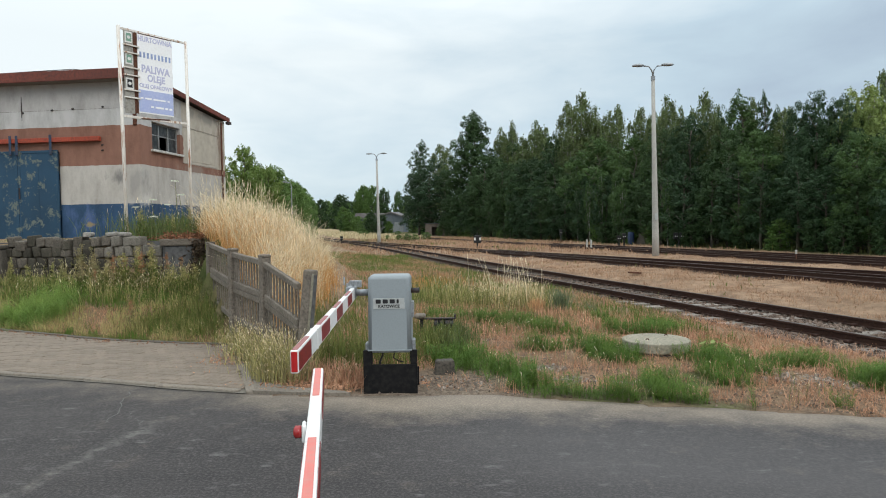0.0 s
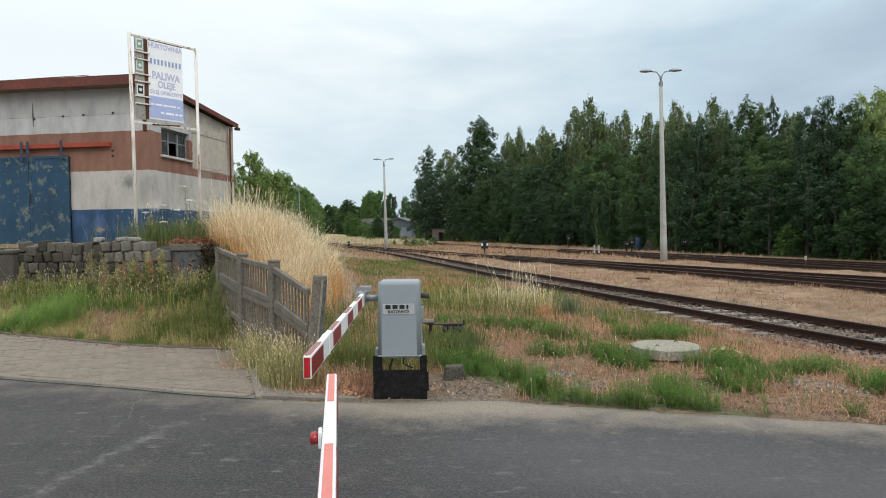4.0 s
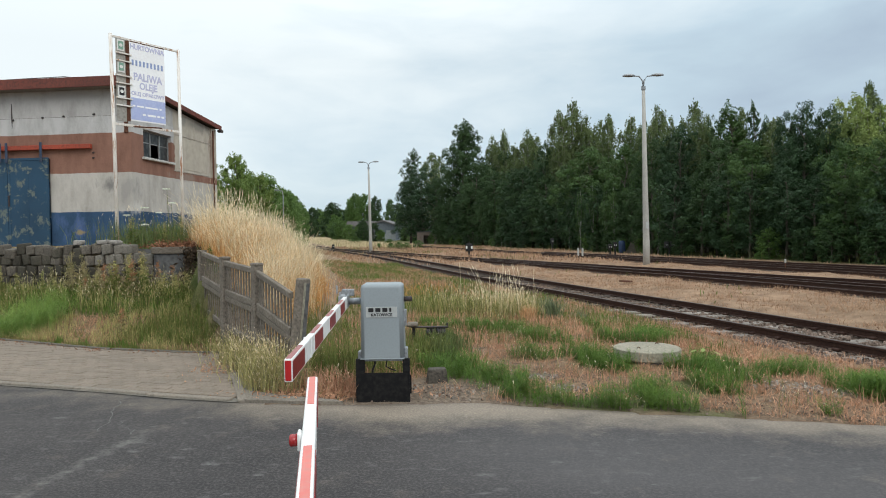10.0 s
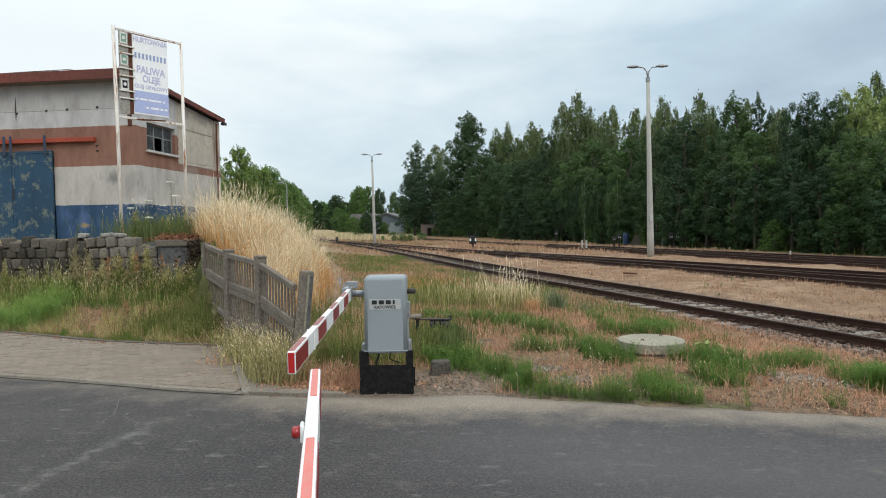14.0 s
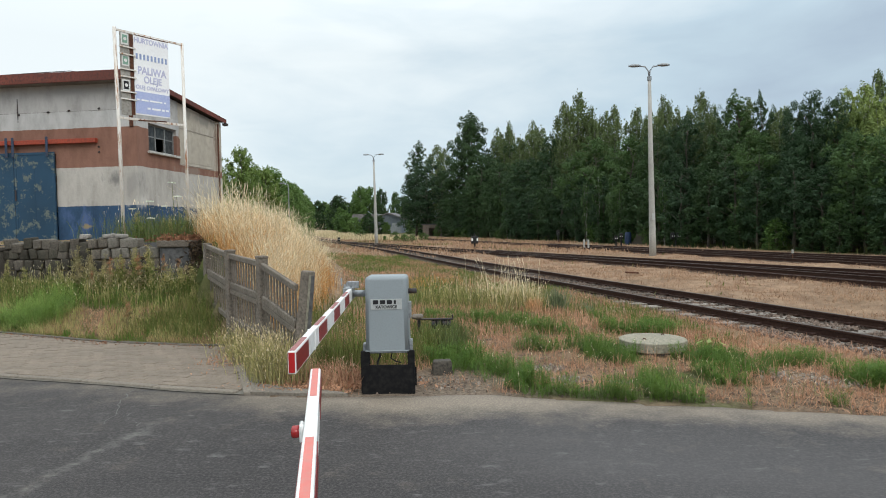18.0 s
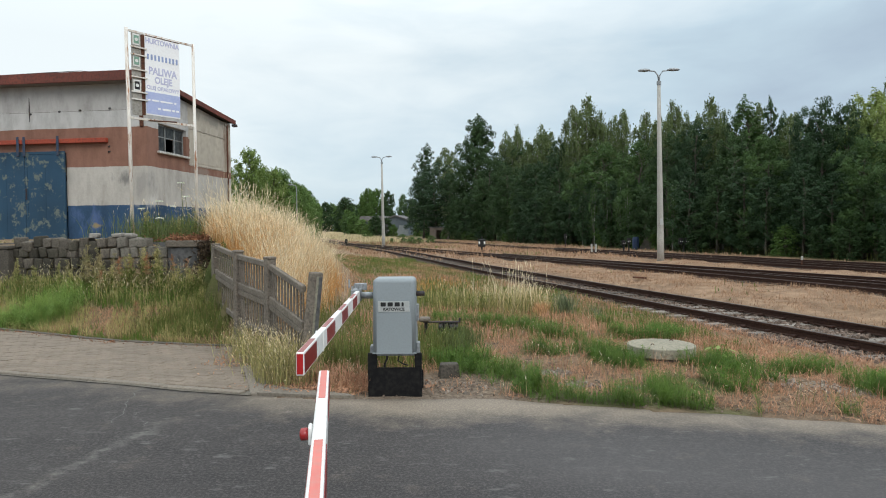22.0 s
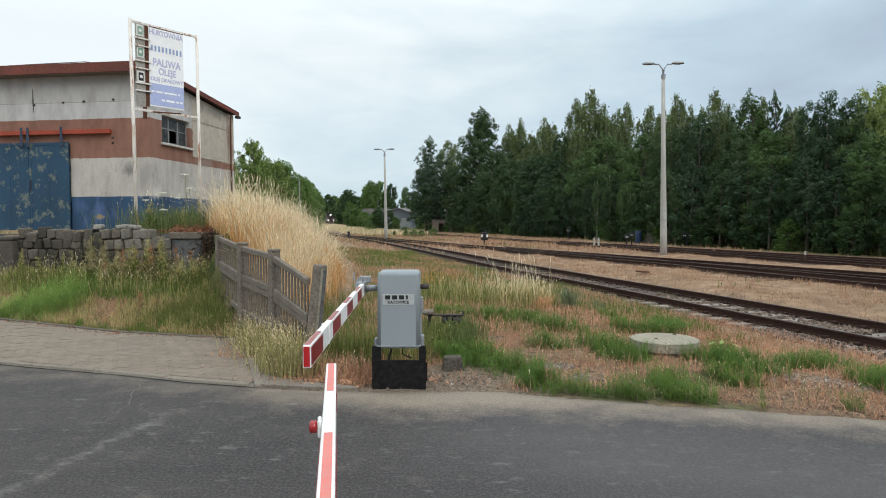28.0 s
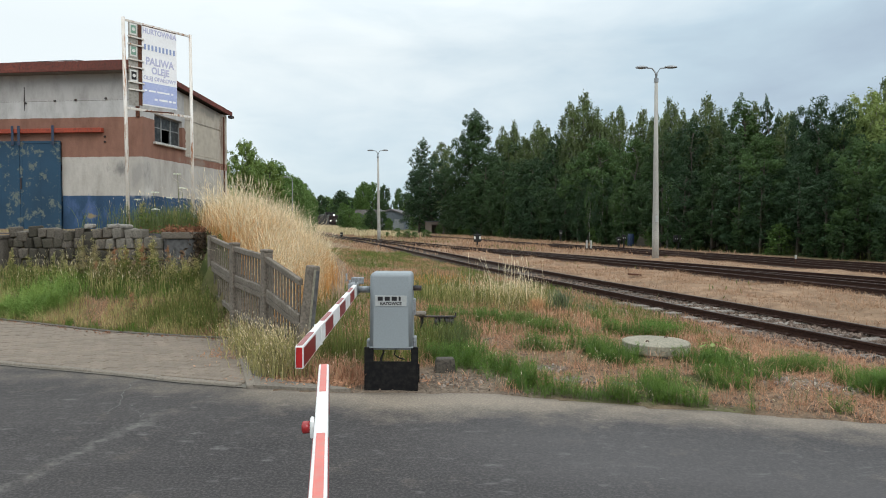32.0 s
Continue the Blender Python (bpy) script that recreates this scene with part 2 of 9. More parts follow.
def ground_mat(name):
    """Soil, thatch and turf, mixed by the zones stored on the ground sheet."""
    m = bpy.data.materials.new(name)
    m.use_nodes = True
    n, l = m.node_tree.nodes, m.node_tree.links
    b = n["Principled BSDF"]
    pos = n.new("ShaderNodeNewGeometry").outputs["Position"]
    at = n.new("ShaderNodeAttribute"); at.attribute_name = "zone"
    sep = n.new("ShaderNodeSeparateColor"); l.new(at.outputs["Color"], sep.inputs[0])

    def two(c1, c2, s, d=6.0):
        q = n.new("ShaderNodeTexNoise"); q.inputs["Scale"].default_value, q.inputs["Detail"].default_value = s, d
        q.inputs["Roughness"].default_value = 0.65
        l.new(pos, q.inputs["Vector"])
        r = n.new("ShaderNodeValToRGB")
        r.color_ramp.elements[0].position, r.color_ramp.elements[1].position = 0.36, 0.66
        r.color_ramp.elements[0].color, r.color_ramp.elements[1].color = (*c1, 1), (*c2, 1)
        l.new(q.outputs[0], r.inputs[0])
        return r.outputs[0], q
    soil, q0 = two((0.095, 0.065, 0.043), (0.28, 0.195, 0.13), 9.0)
    turf, q1 = two((0.05, 0.07, 0.02), (0.12, 0.13, 0.05), 5.0)
    thatch, q2 = two((0.19, 0.125, 0.085), (0.37, 0.255, 0.17), 2.2, 9.0)
    grit, q3 = two((0.095, 0.071, 0.053), (0.265, 0.212, 0.165), 22.0)
    cur = soil
    for ch, col in ((0, turf), (1, thatch), (2, grit)):
        mx = n.new("ShaderNodeMix"); mx.data_type = "RGBA"
        l.new(sep.outputs[ch], mx.inputs[0]); l.new(cur, mx.inputs[6]); l.new(col, mx.inputs[7])
        cur = mx.outputs[2]
    l.new(cur, b.inputs["Base Color"])
    b.inputs["Roughness"].default_value = 0.95
    b.inputs["Specular IOR Level"].default_value = 0.1
    bp = n.new("ShaderNodeBump"); bp.inputs["Strength"].default_value, bp.inputs["Distance"].default_value = 0.8, 0.04
    l.new(q3.outputs[0], bp.inputs["Height"]); l.new(bp.outputs[0], b.inputs["Normal"])
    return m


def asphalt_mat(name):
    """Worn asphalt: dark binder, pale stones, scuffed specks, broad lighter wear, dust by the far edge."""
    m = bpy.data.materials.new(name)
    m.use_nodes = True
    n, l = m.node_tree.nodes, m.node_tree.links
    b = n["Principled BSDF"]
    pos = n.new("ShaderNodeNewGeometry").outputs["Position"]
    at = n.new("ShaderNodeAttribute"); at.attribute_name = "zone"
    sep = n.new("ShaderNodeSeparateColor"); l.new(at.outputs["Color"], sep.inputs[0])

    def tex(scale, detail, rough, lo, hi, out=1.0, stretch=None):
        q = n.new("ShaderNodeTexNoise")
        q.inputs["Scale"].default_value, q.inputs["Detail"].default_value, q.inputs["Roughness"].default_value = scale, detail, rough
        if stretch:
            mp = n.new("ShaderNodeMapping"); mp.inputs["Scale"].default_value = stretch
            mp.inputs["Rotation"].default_value = (0, 0, radians(13))
            l.new(pos, mp.inputs["Vector"]); l.new(mp.outputs[0], q.inputs["Vector"])
        else:
            l.new(pos, q.inputs["Vector"])
        r = n.new("ShaderNodeMapRange")
        r.inputs[1].default_value, r.inputs[2].default_value, r.inputs[4].default_value = lo, hi, out
        l.new(q.outputs[0], r.inputs[0])
        return r.outputs[0], q

    def over(cur, fac, col):
        mx = n.new("ShaderNodeMix"); mx.data_type = "RGBA"
        l.new(fac, mx.inputs[0])
        if isinstance(cur, tuple):
            mx.inputs[6].default_value = (*cur, 1)
        else:
            l.new(cur, mx.inputs[6])
        mx.inputs[7].default_value = (*col, 1)
        return mx.outputs[2]
    wear, _ = tex(0.9, 5, 0.55, 0.35, 0.7, 0.8, (0.35, 1.3, 1.0))
    grain, gq = tex(48, 5, 0.75, 0.46, 0.70)
    specks, _ = tex(7.5, 7, 0.72, 0.58, 0.70, 0.75, (0.6, 1.3, 1.0))
    dark, _ = tex(2.4, 6, 0.6, 0.5, 0.75, 0.6)
    cur = over((0.026, 0.0238, 0.0248), wear, (0.055, 0.0495, 0.0485))
    cur = over(cur, dark, (0.024, 0.0215, 0.0225))
    mul = n.new("ShaderNodeMath"); mul.operation = "MULTIPLY"; mul.inputs[1].default_value = 1.0
    l.new(grain, mul.inputs[0])
    cur = over(cur, mul.outputs[0], (0.102, 0.092, 0.089))
    cur = over(cur, specks, (0.15, 0.145, 0.14))
    lane = n.new("ShaderNodeMath"); lane.operation = "MULTIPLY"; lane.inputs[1].default_value = 0.42
    l.new(sep.outputs[1], lane.inputs[0])
    cur = over(cur, lane.outputs[0], (0.107, 0.102, 0.106))
    # the worn old joint that runs across the lane
    sp = n.new("ShaderNodeSeparateXYZ"); l.new(pos, sp.inputs[0])
    wob = n.new("ShaderNodeTexNoise"); wob.inputs["Scale"].default_value, wob.inputs["Detail"].default_value = 3.0, 8
    l.new(pos, wob.inputs["Vector"])

    def line(a, bx, c):
        s1 = n.new("ShaderNodeMath"); s1.operation = "MULTIPLY_ADD"; s1.inputs[1].default_value, s1.inputs[2].default_value = a, c
        l.new(sp.outputs[0], s1.inputs[0])
        s2 = n.new("ShaderNodeMath"); s2.operation = "MULTIPLY_ADD"; s2.inputs[1].default_value = bx
        l.new(sp.outputs[1], s2.inputs[0]); l.new(s1.outputs[0], s2.inputs[2])
        return s2.outputs[0]
    off = line(0.986, -0.167, 0.986 * 2.53 + 0.167 * 5.2)
    wv = n.new("ShaderNodeMath"); wv.operation = "MULTIPLY_ADD"; wv.inputs[1].default_value = 0.34
    l.new(wob.outputs[0], wv.inputs[0]); l.new(off, wv.inputs[2])
    sh = n.new("ShaderNodeMath"); sh.operation = "SUBTRACT"; sh.inputs[1].default_value = 0.17; l.new(wv.outputs[0], sh.inputs[0])
    ab = n.new("ShaderNodeMath"); ab.operation = "ABSOLUTE"; l.new(sh.outputs[0], ab.inputs[0])
    bd = n.new("ShaderNodeMapRange"); bd.inputs[1].default_value, bd.inputs[2].default_value = 0.02, 0.10
    bd.inputs[3].default_value, bd.inputs[4].default_value = 0.75, 0.0
    l.new(ab.outputs[0], bd.inputs[0])
    along = n.new("ShaderNodeMapRange"); along.inputs[1].default_value, along.inputs[2].default_value = 5.6, 5.35
    l.new(sp.outputs[1], along.inputs[0])
    patch, _ = tex(9, 6, 0.7, 0.4, 0.62)
    m1 = n.new("ShaderNodeMath"); m1.operation = "MULTIPLY"; l.new(bd.outputs[0], m1.inputs[0]); l.new(along.outputs[0], m1.inputs[1])
    m2 = n.new("ShaderNodeMath"); m2.operation = "MULTIPLY"; l.new(m1.outputs[0], m2.inputs[0]); l.new(patch, m2.inputs[1])
    cur = over(cur, m2.outputs[0], (0.155, 0.148, 0.138))
    ragged, _ = tex(2.3, 9, 0.7, 0.3, 0.72, 0.7)
    ad = n.new("ShaderNodeMath"); ad.operation = "ADD"; ad.use_clamp = True
    l.new(ragged, ad.inputs[0])
    shift_ = n.new("ShaderNodeMath"); shift_.operation = "MULTIPLY_ADD"; shift_.inputs[1].default_value, shift_.inputs[2].default_value = 1.25, -0.45
    l.new(sep.outputs[0], shift_.inputs[0]); l.new(shift_.outputs[0], ad.inputs[1])
    gr = n.new("ShaderNodeMath"); gr.operation = "MULTIPLY"; l.new(ad.outputs[0], gr.inputs[0])
    g2 = n.new("ShaderNodeMapRange"); g2.inputs[3].default_value = 0.55; l.new(grain, g2.inputs[0]); l.new(g2.outputs[0], gr.inputs[1])
    cur = over(cur, gr.outputs[0], (0.33, 0.272, 0.212))
    l.new(cur, b.inputs["Base Color"])
    b.inputs["Roughness"].default_value = 0.82
    b.inputs["Specular IOR Level"].default_value = 0.35
    bp = n.new("ShaderNodeBump"); bp.inputs["Strength"].default_value, bp.inputs["Distance"].default_value = 0.6, 0.006
    l.new(gq.outputs[0], bp.inputs["Height"]); l.new(bp.outputs[0], b.inputs["Normal"])
    return m


GROUND = ground_mat("ground_cover")
ASPHALT = asphalt_mat("asphalt")
CRACK = mat("crack_filler", ((0.1958, 0.189, 0.1782), (0.1418, 0.1391, 0.135), (0.081, 0.081, 0.0837)), 5, 70, 0.9, space="World")
PAVER = mat("paving_concrete", ((0.2322, 0.1902, 0.1513), (0.1997, 0.1653, 0.1335), (0.1579, 0.1303, 0.1063)), 2.0, 60, 0.9, 0, 0.3, rand=0.10, space="World", bdist=0.004)
JOINT = mat("joint_sand", ((0.196, 0.175, 0.147), (0.154, 0.14, 0.119), (0.098, 0.098, 0.084)), 3, 40, 0.95, space="World")
EDGING = mat("earthy_edging", ((0.14, 0.125, 0.105), (0.11, 0.10, 0.085), (0.07, 0.07, 0.06)), 3, 40, 0.95, space="World")
KERB = mat("kerb_concrete", ((0.2365, 0.2048, 0.1686), (0.198, 0.1733, 0.1441), (0.132, 0.1155, 0.098)), 2, 40, 0.9, 0, 0.3, rand=0.08)
CONCRETE = mat("old_concrete", ((0.23, 0.1977, 0.165), (0.161, 0.1379, 0.1144), (0.092, 0.078, 0.0638)), 3.5, 38, 0.92, 0, 0.5, bdist=0.01)
CONC_PALE = mat("pale_concrete", ((0.44, 0.43, 0.40), (0.37, 0.36, 0.335), (0.27, 0.265, 0.25)), 1.2, 26, 0.9, 0, 0.3)
CONC_LID = mat("lid_concrete", ((0.33, 0.30, 0.235), (0.27, 0.25, 0.195), (0.17, 0.165, 0.125)), 3, 30, 0.92, 0, 0.4)
CONC_DARK = mat("stained_shaded_concrete", ((0.15, 0.15, 0.15), (0.095, 0.095, 0.10), (0.05, 0.05, 0.05)), 2.5, 14, 0.93, 0, 0.5, bdist=0.015)
CONC_BROWN = mat("brown_concrete", ((0.105, 0.0938, 0.0788), (0.075, 0.066, 0.0555), (0.0413, 0.0375, 0.033)), 5, 40, 0.93, 0, 0.6, bdist=0.01)
STONE = mat("granite", ((0.1591, 0.1378, 0.1131), (0.0989, 0.0869, 0.0733), (0.0473, 0.0418, 0.0351)), 5.0, 40, 0.9, 0, 0.6, rand=0.35, bdist=0.012)
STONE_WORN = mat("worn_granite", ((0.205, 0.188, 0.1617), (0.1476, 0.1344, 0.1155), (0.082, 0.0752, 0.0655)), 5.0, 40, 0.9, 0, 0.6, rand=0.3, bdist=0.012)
STONE_DARK = mat("mossy_granite", ((0.0852, 0.0748, 0.0602), (0.0558, 0.0502, 0.0407), (0.0312, 0.0309, 0.0222)), 5.0, 40, 0.93, 0, 0.6, rand=0.3, bdist=0.012)
STONE_PALE = mat("pale_granite", ((0.33, 0.31, 0.28), (0.25, 0.235, 0.215), (0.15, 0.14, 0.13)), 5.0, 40, 0.9, 0, 0.6, bdist=0.012)
PLASTER = banded("painted_plaster")
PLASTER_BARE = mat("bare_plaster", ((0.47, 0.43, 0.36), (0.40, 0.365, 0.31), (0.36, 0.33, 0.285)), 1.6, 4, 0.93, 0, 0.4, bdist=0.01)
FASCIA = mat("rusty_sheet", ((0.2025, 0.06, 0.0432), (0.135, 0.0456, 0.036), (0.081, 0.036, 0.0312)), 1.2, 18, 0.75, 0.1, 0.3)
ROOFING = mat("roof_felt", ((0.06, 0.055, 0.05), (0.09, 0.08, 0.075), (0.04, 0.04, 0.04)), 1, 20, 0.95)
SOFFIT = mat("soffit_wood", ((0.22, 0.20, 0.18), (0.16, 0.15, 0.135), (0.1, 0.095, 0.09)), 1, 20, 0.9)
GATE = mat("flaking_blue_paint", ((0.024, 0.068, 0.122), (0.019, 0.052, 0.092), (0.125, 0.15, 0.138)), 0.8, 4.2, 0.7, 0.05, 0.25, bdist=0.006)
for q in GATE.node_tree.nodes:
    if q.bl_idname == "ShaderNodeMapRange":
        q.inputs[1].default_value, q.inputs[2].default_value = 0.545, 0.60
    if q.bl_idname == "ShaderNodeTexNoise" and q.inputs["Scale"].default_value > 4:
        q.inputs["Detail"].default_value, q.inputs["Roughness"].default_value = 9.0, 0.7
RED_RAIL = mat("red_paint", ((0.36, 0.065, 0.035), (0.30, 0.055, 0.03), (0.18, 0.045, 0.03)), 2, 20, 0.6)
HANGER_BLUE = mat("dark_blue_paint", ((0.03, 0.055, 0.11), (0.024, 0.042, 0.085), (0.06, 0.055, 0.055)), 3, 25, 0.6, 0.1)
DARK_IRON = mat("dark_iron", ((0.035, 0.04, 0.05), (0.05, 0.05, 0.055), (0.09, 0.055, 0.04)), 3, 25, 0.6, 0.3)
WHITE_RUST = mat("white_paint_rust", ((0.74, 0.72, 0.69), (0.64, 0.59, 0.53), (0.34, 0.17, 0.09)), 2.2, 7.0, 0.55, 0.1, 0.2)
for q in WHITE_RUST.node_tree.nodes:
    if q.bl_idname == "ShaderNodeTexNoise":
        q.inputs["Detail"].default_value, q.inputs["Roughness"].default_value = 8.0, 0.7
        if q.inputs["Scale"].default_value > 4:
            # rust runs down the posts
            run = WHITE_RUST.node_tree.nodes.new("ShaderNodeMapping")
            run.inputs["Scale"].default_value = (2.4, 2.4, 0.22)
            WHITE_RUST.node_tree.links.new(q.inputs["Vector"].links[0].from_socket, run.inputs["Vector"])
            WHITE_RUST.node_tree.links.new(run.outputs[0], q.inputs["Vector"])
    if q.bl_idname == "ShaderNodeMapRange":
        q.inputs[1].default_value, q.inputs[2].default_value = 0.53, 0.62
PLASTER_EDGE = mat("plaster_edge", ((0.40, 0.36, 0.31), (0.33, 0.30, 0.26), (0.22, 0.20, 0.17)), 2, 14, 0.92, 0, 0.3)
SIGN_WHITE = mat("sign_white", ((0.88, 0.89, 0.91), (0.85, 0.86, 0.89), (0.80, 0.80, 0.82)), 2.0, 30, 0.45, 0, 0.02)
SIGN_BLUE = mat("sign_blue", ((0.40, 0.46, 0.72), (0.36, 0.42, 0.68), (0.46, 0.51, 0.73)), 2.0, 30, 0.45, 0, 0.02)
SIGN_LILAC = plain("lilac_letters", (0.53, 0.54, 0.74), 0.5)
SIGN_NAVY = plain("blue_letters", (0.30, 0.38, 0.62), 0.5)
SIGN_GREY = mat("grey_board", ((0.36, 0.35, 0.32), (0.30, 0.29, 0.265), (0.2, 0.18, 0.16)), 3, 20, 0.7)
SIGN_GREEN = plain("green_sign", (0.22, 0.38, 0.30), 0.5)
RUST = mat("rust", ((0.10, 0.045, 0.03), (0.07, 0.03, 0.022), (0.14, 0.06, 0.03)), 4, 30, 0.85, 0.2, 0.4)
GREY_PAINT = mat("grey_hammer_paint", ((0.265, 0.30, 0.32), (0.25, 0.285, 0.305), (0.24, 0.27, 0.29)), 1.5, 60, 0.5, 0.0, 0.04, bdist=0.002)
BLACK_PAINT = mat("black_paint", ((0.006, 0.006, 0.007), (0.008, 0.008, 0.009), (0.018, 0.017, 0.016)), 2, 25, 0.75, 0.0, 0.15, spec=0.15)
GALV = mat("galvanised_steel", ((0.36, 0.38, 0.40), (0.28, 0.30, 0.32), (0.2, 0.21, 0.22)), 4, 30, 0.5, 0.5, 0.1)
PLATE = plain("label_plate", (0.44, 0.46, 0.46), 0.5)
BLACK_INK = plain("black_ink", (0.02, 0.02, 0.022), 0.5, dirt=0.0)
BOOM_WHITE = mat("white_enamel", ((0.80, 0.80, 0.80), (0.76, 0.76, 0.755), (0.66, 0.655, 0.64)), 3, 22, 0.35, 0, 0.02)
BOOM_RED = mat("red_sheeting", ((0.25, 0.012, 0.015), (0.20, 0.011, 0.014), (0.15, 0.012, 0.015)), 5, 50, 0.4, 0, 0.03)
BOOM_BRIGHT = mat("bright_red_sheeting", ((0.46, 0.02, 0.022), (0.40, 0.018, 0.02), (0.34, 0.02, 0.02)), 5, 50, 0.35, 0, 0.03)
BOOM_FADED = mat("faded_red_sheeting", ((0.66, 0.20, 0.17), (0.60, 0.165, 0.145), (0.55, 0.22, 0.19)), 5, 30, 0.5, 0, 0.03)
BOOM_PALE = mat("dusty_red_sheeting", ((0.30, 0.10, 0.095), (0.26, 0.085, 0.082), (0.36, 0.20, 0.185)), 5, 30, 0.6, 0, 0.03)
RED_LENS = mat("red_lens", ((0.30, 0.016, 0.018), (0.24, 0.014, 0.016), (0.30, 0.03, 0.03)), 20, 60, 0.15, 0, 0.0, spec=0.6)
RUBBER = plain("black_rubber", (0.02, 0.02, 0.02), 0.7)
RAIL = mat("rail_steel", ((0.05175, 0.026, 0.019), (0.0391, 0.02, 0.01615), (0.069, 0.037, 0.0266)), 0.7, 18, 0.65, 0.4, 0.2)
RAIL_TOP = mat("worn_rail_head", ((0.075, 0.052, 0.045), (0.06, 0.042, 0.036), (0.10, 0.08, 0.07)), 1.0, 12, 0.5, 0.6, 0.05)
SLEEPER = mat("weathered_sleeper", ((0.288, 0.26, 0.232), (0.2, 0.176, 0.156), (0.104, 0.088, 0.076)), 3, 24, 0.95, 0, 0.6, rand=0.25)
SLEEPER_DARK = mat("dark_sleeper", ((0.085, 0.068, 0.056), (0.06, 0.048, 0.04), (0.12, 0.10, 0.085)), 3, 24, 0.95, 0, 0.6, rand=0.25)
BALLAST = mat("ballast", ((0.1998, 0.1523, 0.126), (0.1242, 0.09215, 0.07452), (0.08424, 0.05723, 0.04324)), 1.5, 20, 0.95, 0, 0.4, island=0.5, space="World")
RUBBLE = mat("pale_rubble", ((0.3128, 0.2741, 0.2365), (0.2162, 0.1827, 0.1535), (0.138, 0.1087, 0.08715)), 3, 20, 0.95, 0, 0.4, island=0.45, space="World")
BARK = mat("bark", ((0.10, 0.085, 0.07), (0.065, 0.055, 0.045), (0.16, 0.14, 0.12)), 2, 14, 0.95, 0, 0.6, bdist=0.03)
LEAF = mat("leaves", ((0.03, 0.06328, 0.02072), (0.03816, 0.07672, 0.02496), (0.04576, 0.0844, 0.02944)), 0.35, 2.0, 0.6, 0, 0, island=0.18, spec=0.25, space="World", trans=0.10)
LEAF_LIGHT = mat("light_leaves", ((0.2467, 0.3172, 0.0962), (0.3083, 0.3651, 0.1176), (0.2055, 0.2788, 0.0909)), 0.35, 2.0, 0.6, 0, 0, island=0.20, spec=0.25, space="World", trans=0.25)
LEAF_MID = mat("mid_leaves", ((0.0838, 0.1589, 0.0369), (0.1064, 0.1841, 0.0451), (0.0774, 0.1408, 0.0353)), 0.35, 2.0, 0.6, 0, 0, island=0.18, spec=0.25, space="World", trans=0.22)
LEAF_SOFT = mat("soft_leaves", ((0.1192, 0.2057, 0.0564), (0.149, 0.2388, 0.0659), (0.1043, 0.1811, 0.0517)), 0.35, 2.0, 0.6, 0, 0, island=0.18, spec=0.25, space="World", trans=0.25)
LEAF_FRESH = mat("fresh_leaves", ((0.1552, 0.23, 0.0598), (0.1898, 0.2587, 0.069), (0.1323, 0.2012, 0.0552)), 0.35, 2.0, 0.6, 0, 0, island=0.20, spec=0.25, space="World", trans=0.25)
LEAF_MILD = mat("mild_leaves", ((0.0552, 0.1096, 0.0305), (0.0702, 0.1294, 0.0373), (0.0552, 0.1041, 0.0302)), 0.35, 2.0, 0.6, 0, 0, island=0.18, spec=0.25, space="World", trans=0.12)
LEAF_OLIVE = mat("olive_leaves", ((0.1092, 0.1508, 0.05331), (0.1348, 0.1759, 0.06269), (0.09537, 0.1328, 0.0477)), 0.35, 2.0, 0.6, 0, 0, island=0.18, spec=0.25, space="World", trans=0.15)
BIRCH_BARK = mat("birch_bark", ((0.42, 0.41, 0.38), (0.34, 0.33, 0.30), (0.06, 0.055, 0.05)), 1.5, 6, 0.9, 0, 0.3)
LEAF_DARK = mat("dark_leaves", ((0.0232, 0.05355, 0.02286), (0.03102, 0.0669, 0.02686), (0.03859, 0.07591, 0.03052)), 0.35, 2.0, 0.6, 0, 0, island=0.18, spec=0.25, space="World", trans=0.10)
GRASS = mat("green_grass", ((0.1037, 0.1416, 0.0336), (0.1403, 0.1676, 0.042), (0.183, 0.177, 0.063)), 0.9, 6, 0.65, 0, 0, island=0.35, spec=0.2, space="World", trans=0.25)
GRASS_LUSH = mat("lush_grass", ((0.07352, 0.1494, 0.02465), (0.1065, 0.1904, 0.03085), (0.1348, 0.2091, 0.0391)), 2.5, 9, 0.65, 0, 0, island=0.28, spec=0.2, space="World", trans=0.25)
GRASS_MIX = mat("mixed_grass", ((0.22, 0.21, 0.10), (0.36, 0.29, 0.165), (0.14, 0.15, 0.06)), 0.9, 6, 0.8, 0, 0, island=0.35, spec=0.15, space="World", trans=0.2)
AMBER = mat("amber_stems", ((0.5724, 0.304, 0.115), (0.4808, 0.2395, 0.0836), (0.6411, 0.3685, 0.1533)), 0.7, 5, 0.85, 0, 0, island=0.28, spec=0.1, space="World", trans=0.22)
STRAW = mat("straw", ((0.74, 0.60, 0.38), (0.60, 0.45, 0.25), (0.80, 0.68, 0.46)), 0.9, 5, 0.8, 0, 0, island=0.42, spec=0.15, space="World", trans=0.25)
SEED = mat("seed_heads", ((0.86, 0.77, 0.58), (0.78, 0.67, 0.47), (0.70, 0.57, 0.38)), 0.5, 5, 0.85, 0, 0, island=0.25, spec=0.1, space="World", trans=0.25)
THATCH = mat("dead_grass", ((0.4494, 0.2494, 0.1568), (0.3483, 0.1882, 0.1188), (0.5393, 0.3246, 0.2091)), 0.7, 6, 0.9, 0, 0, island=0.3, spec=0.1, space="World", trans=0.15)
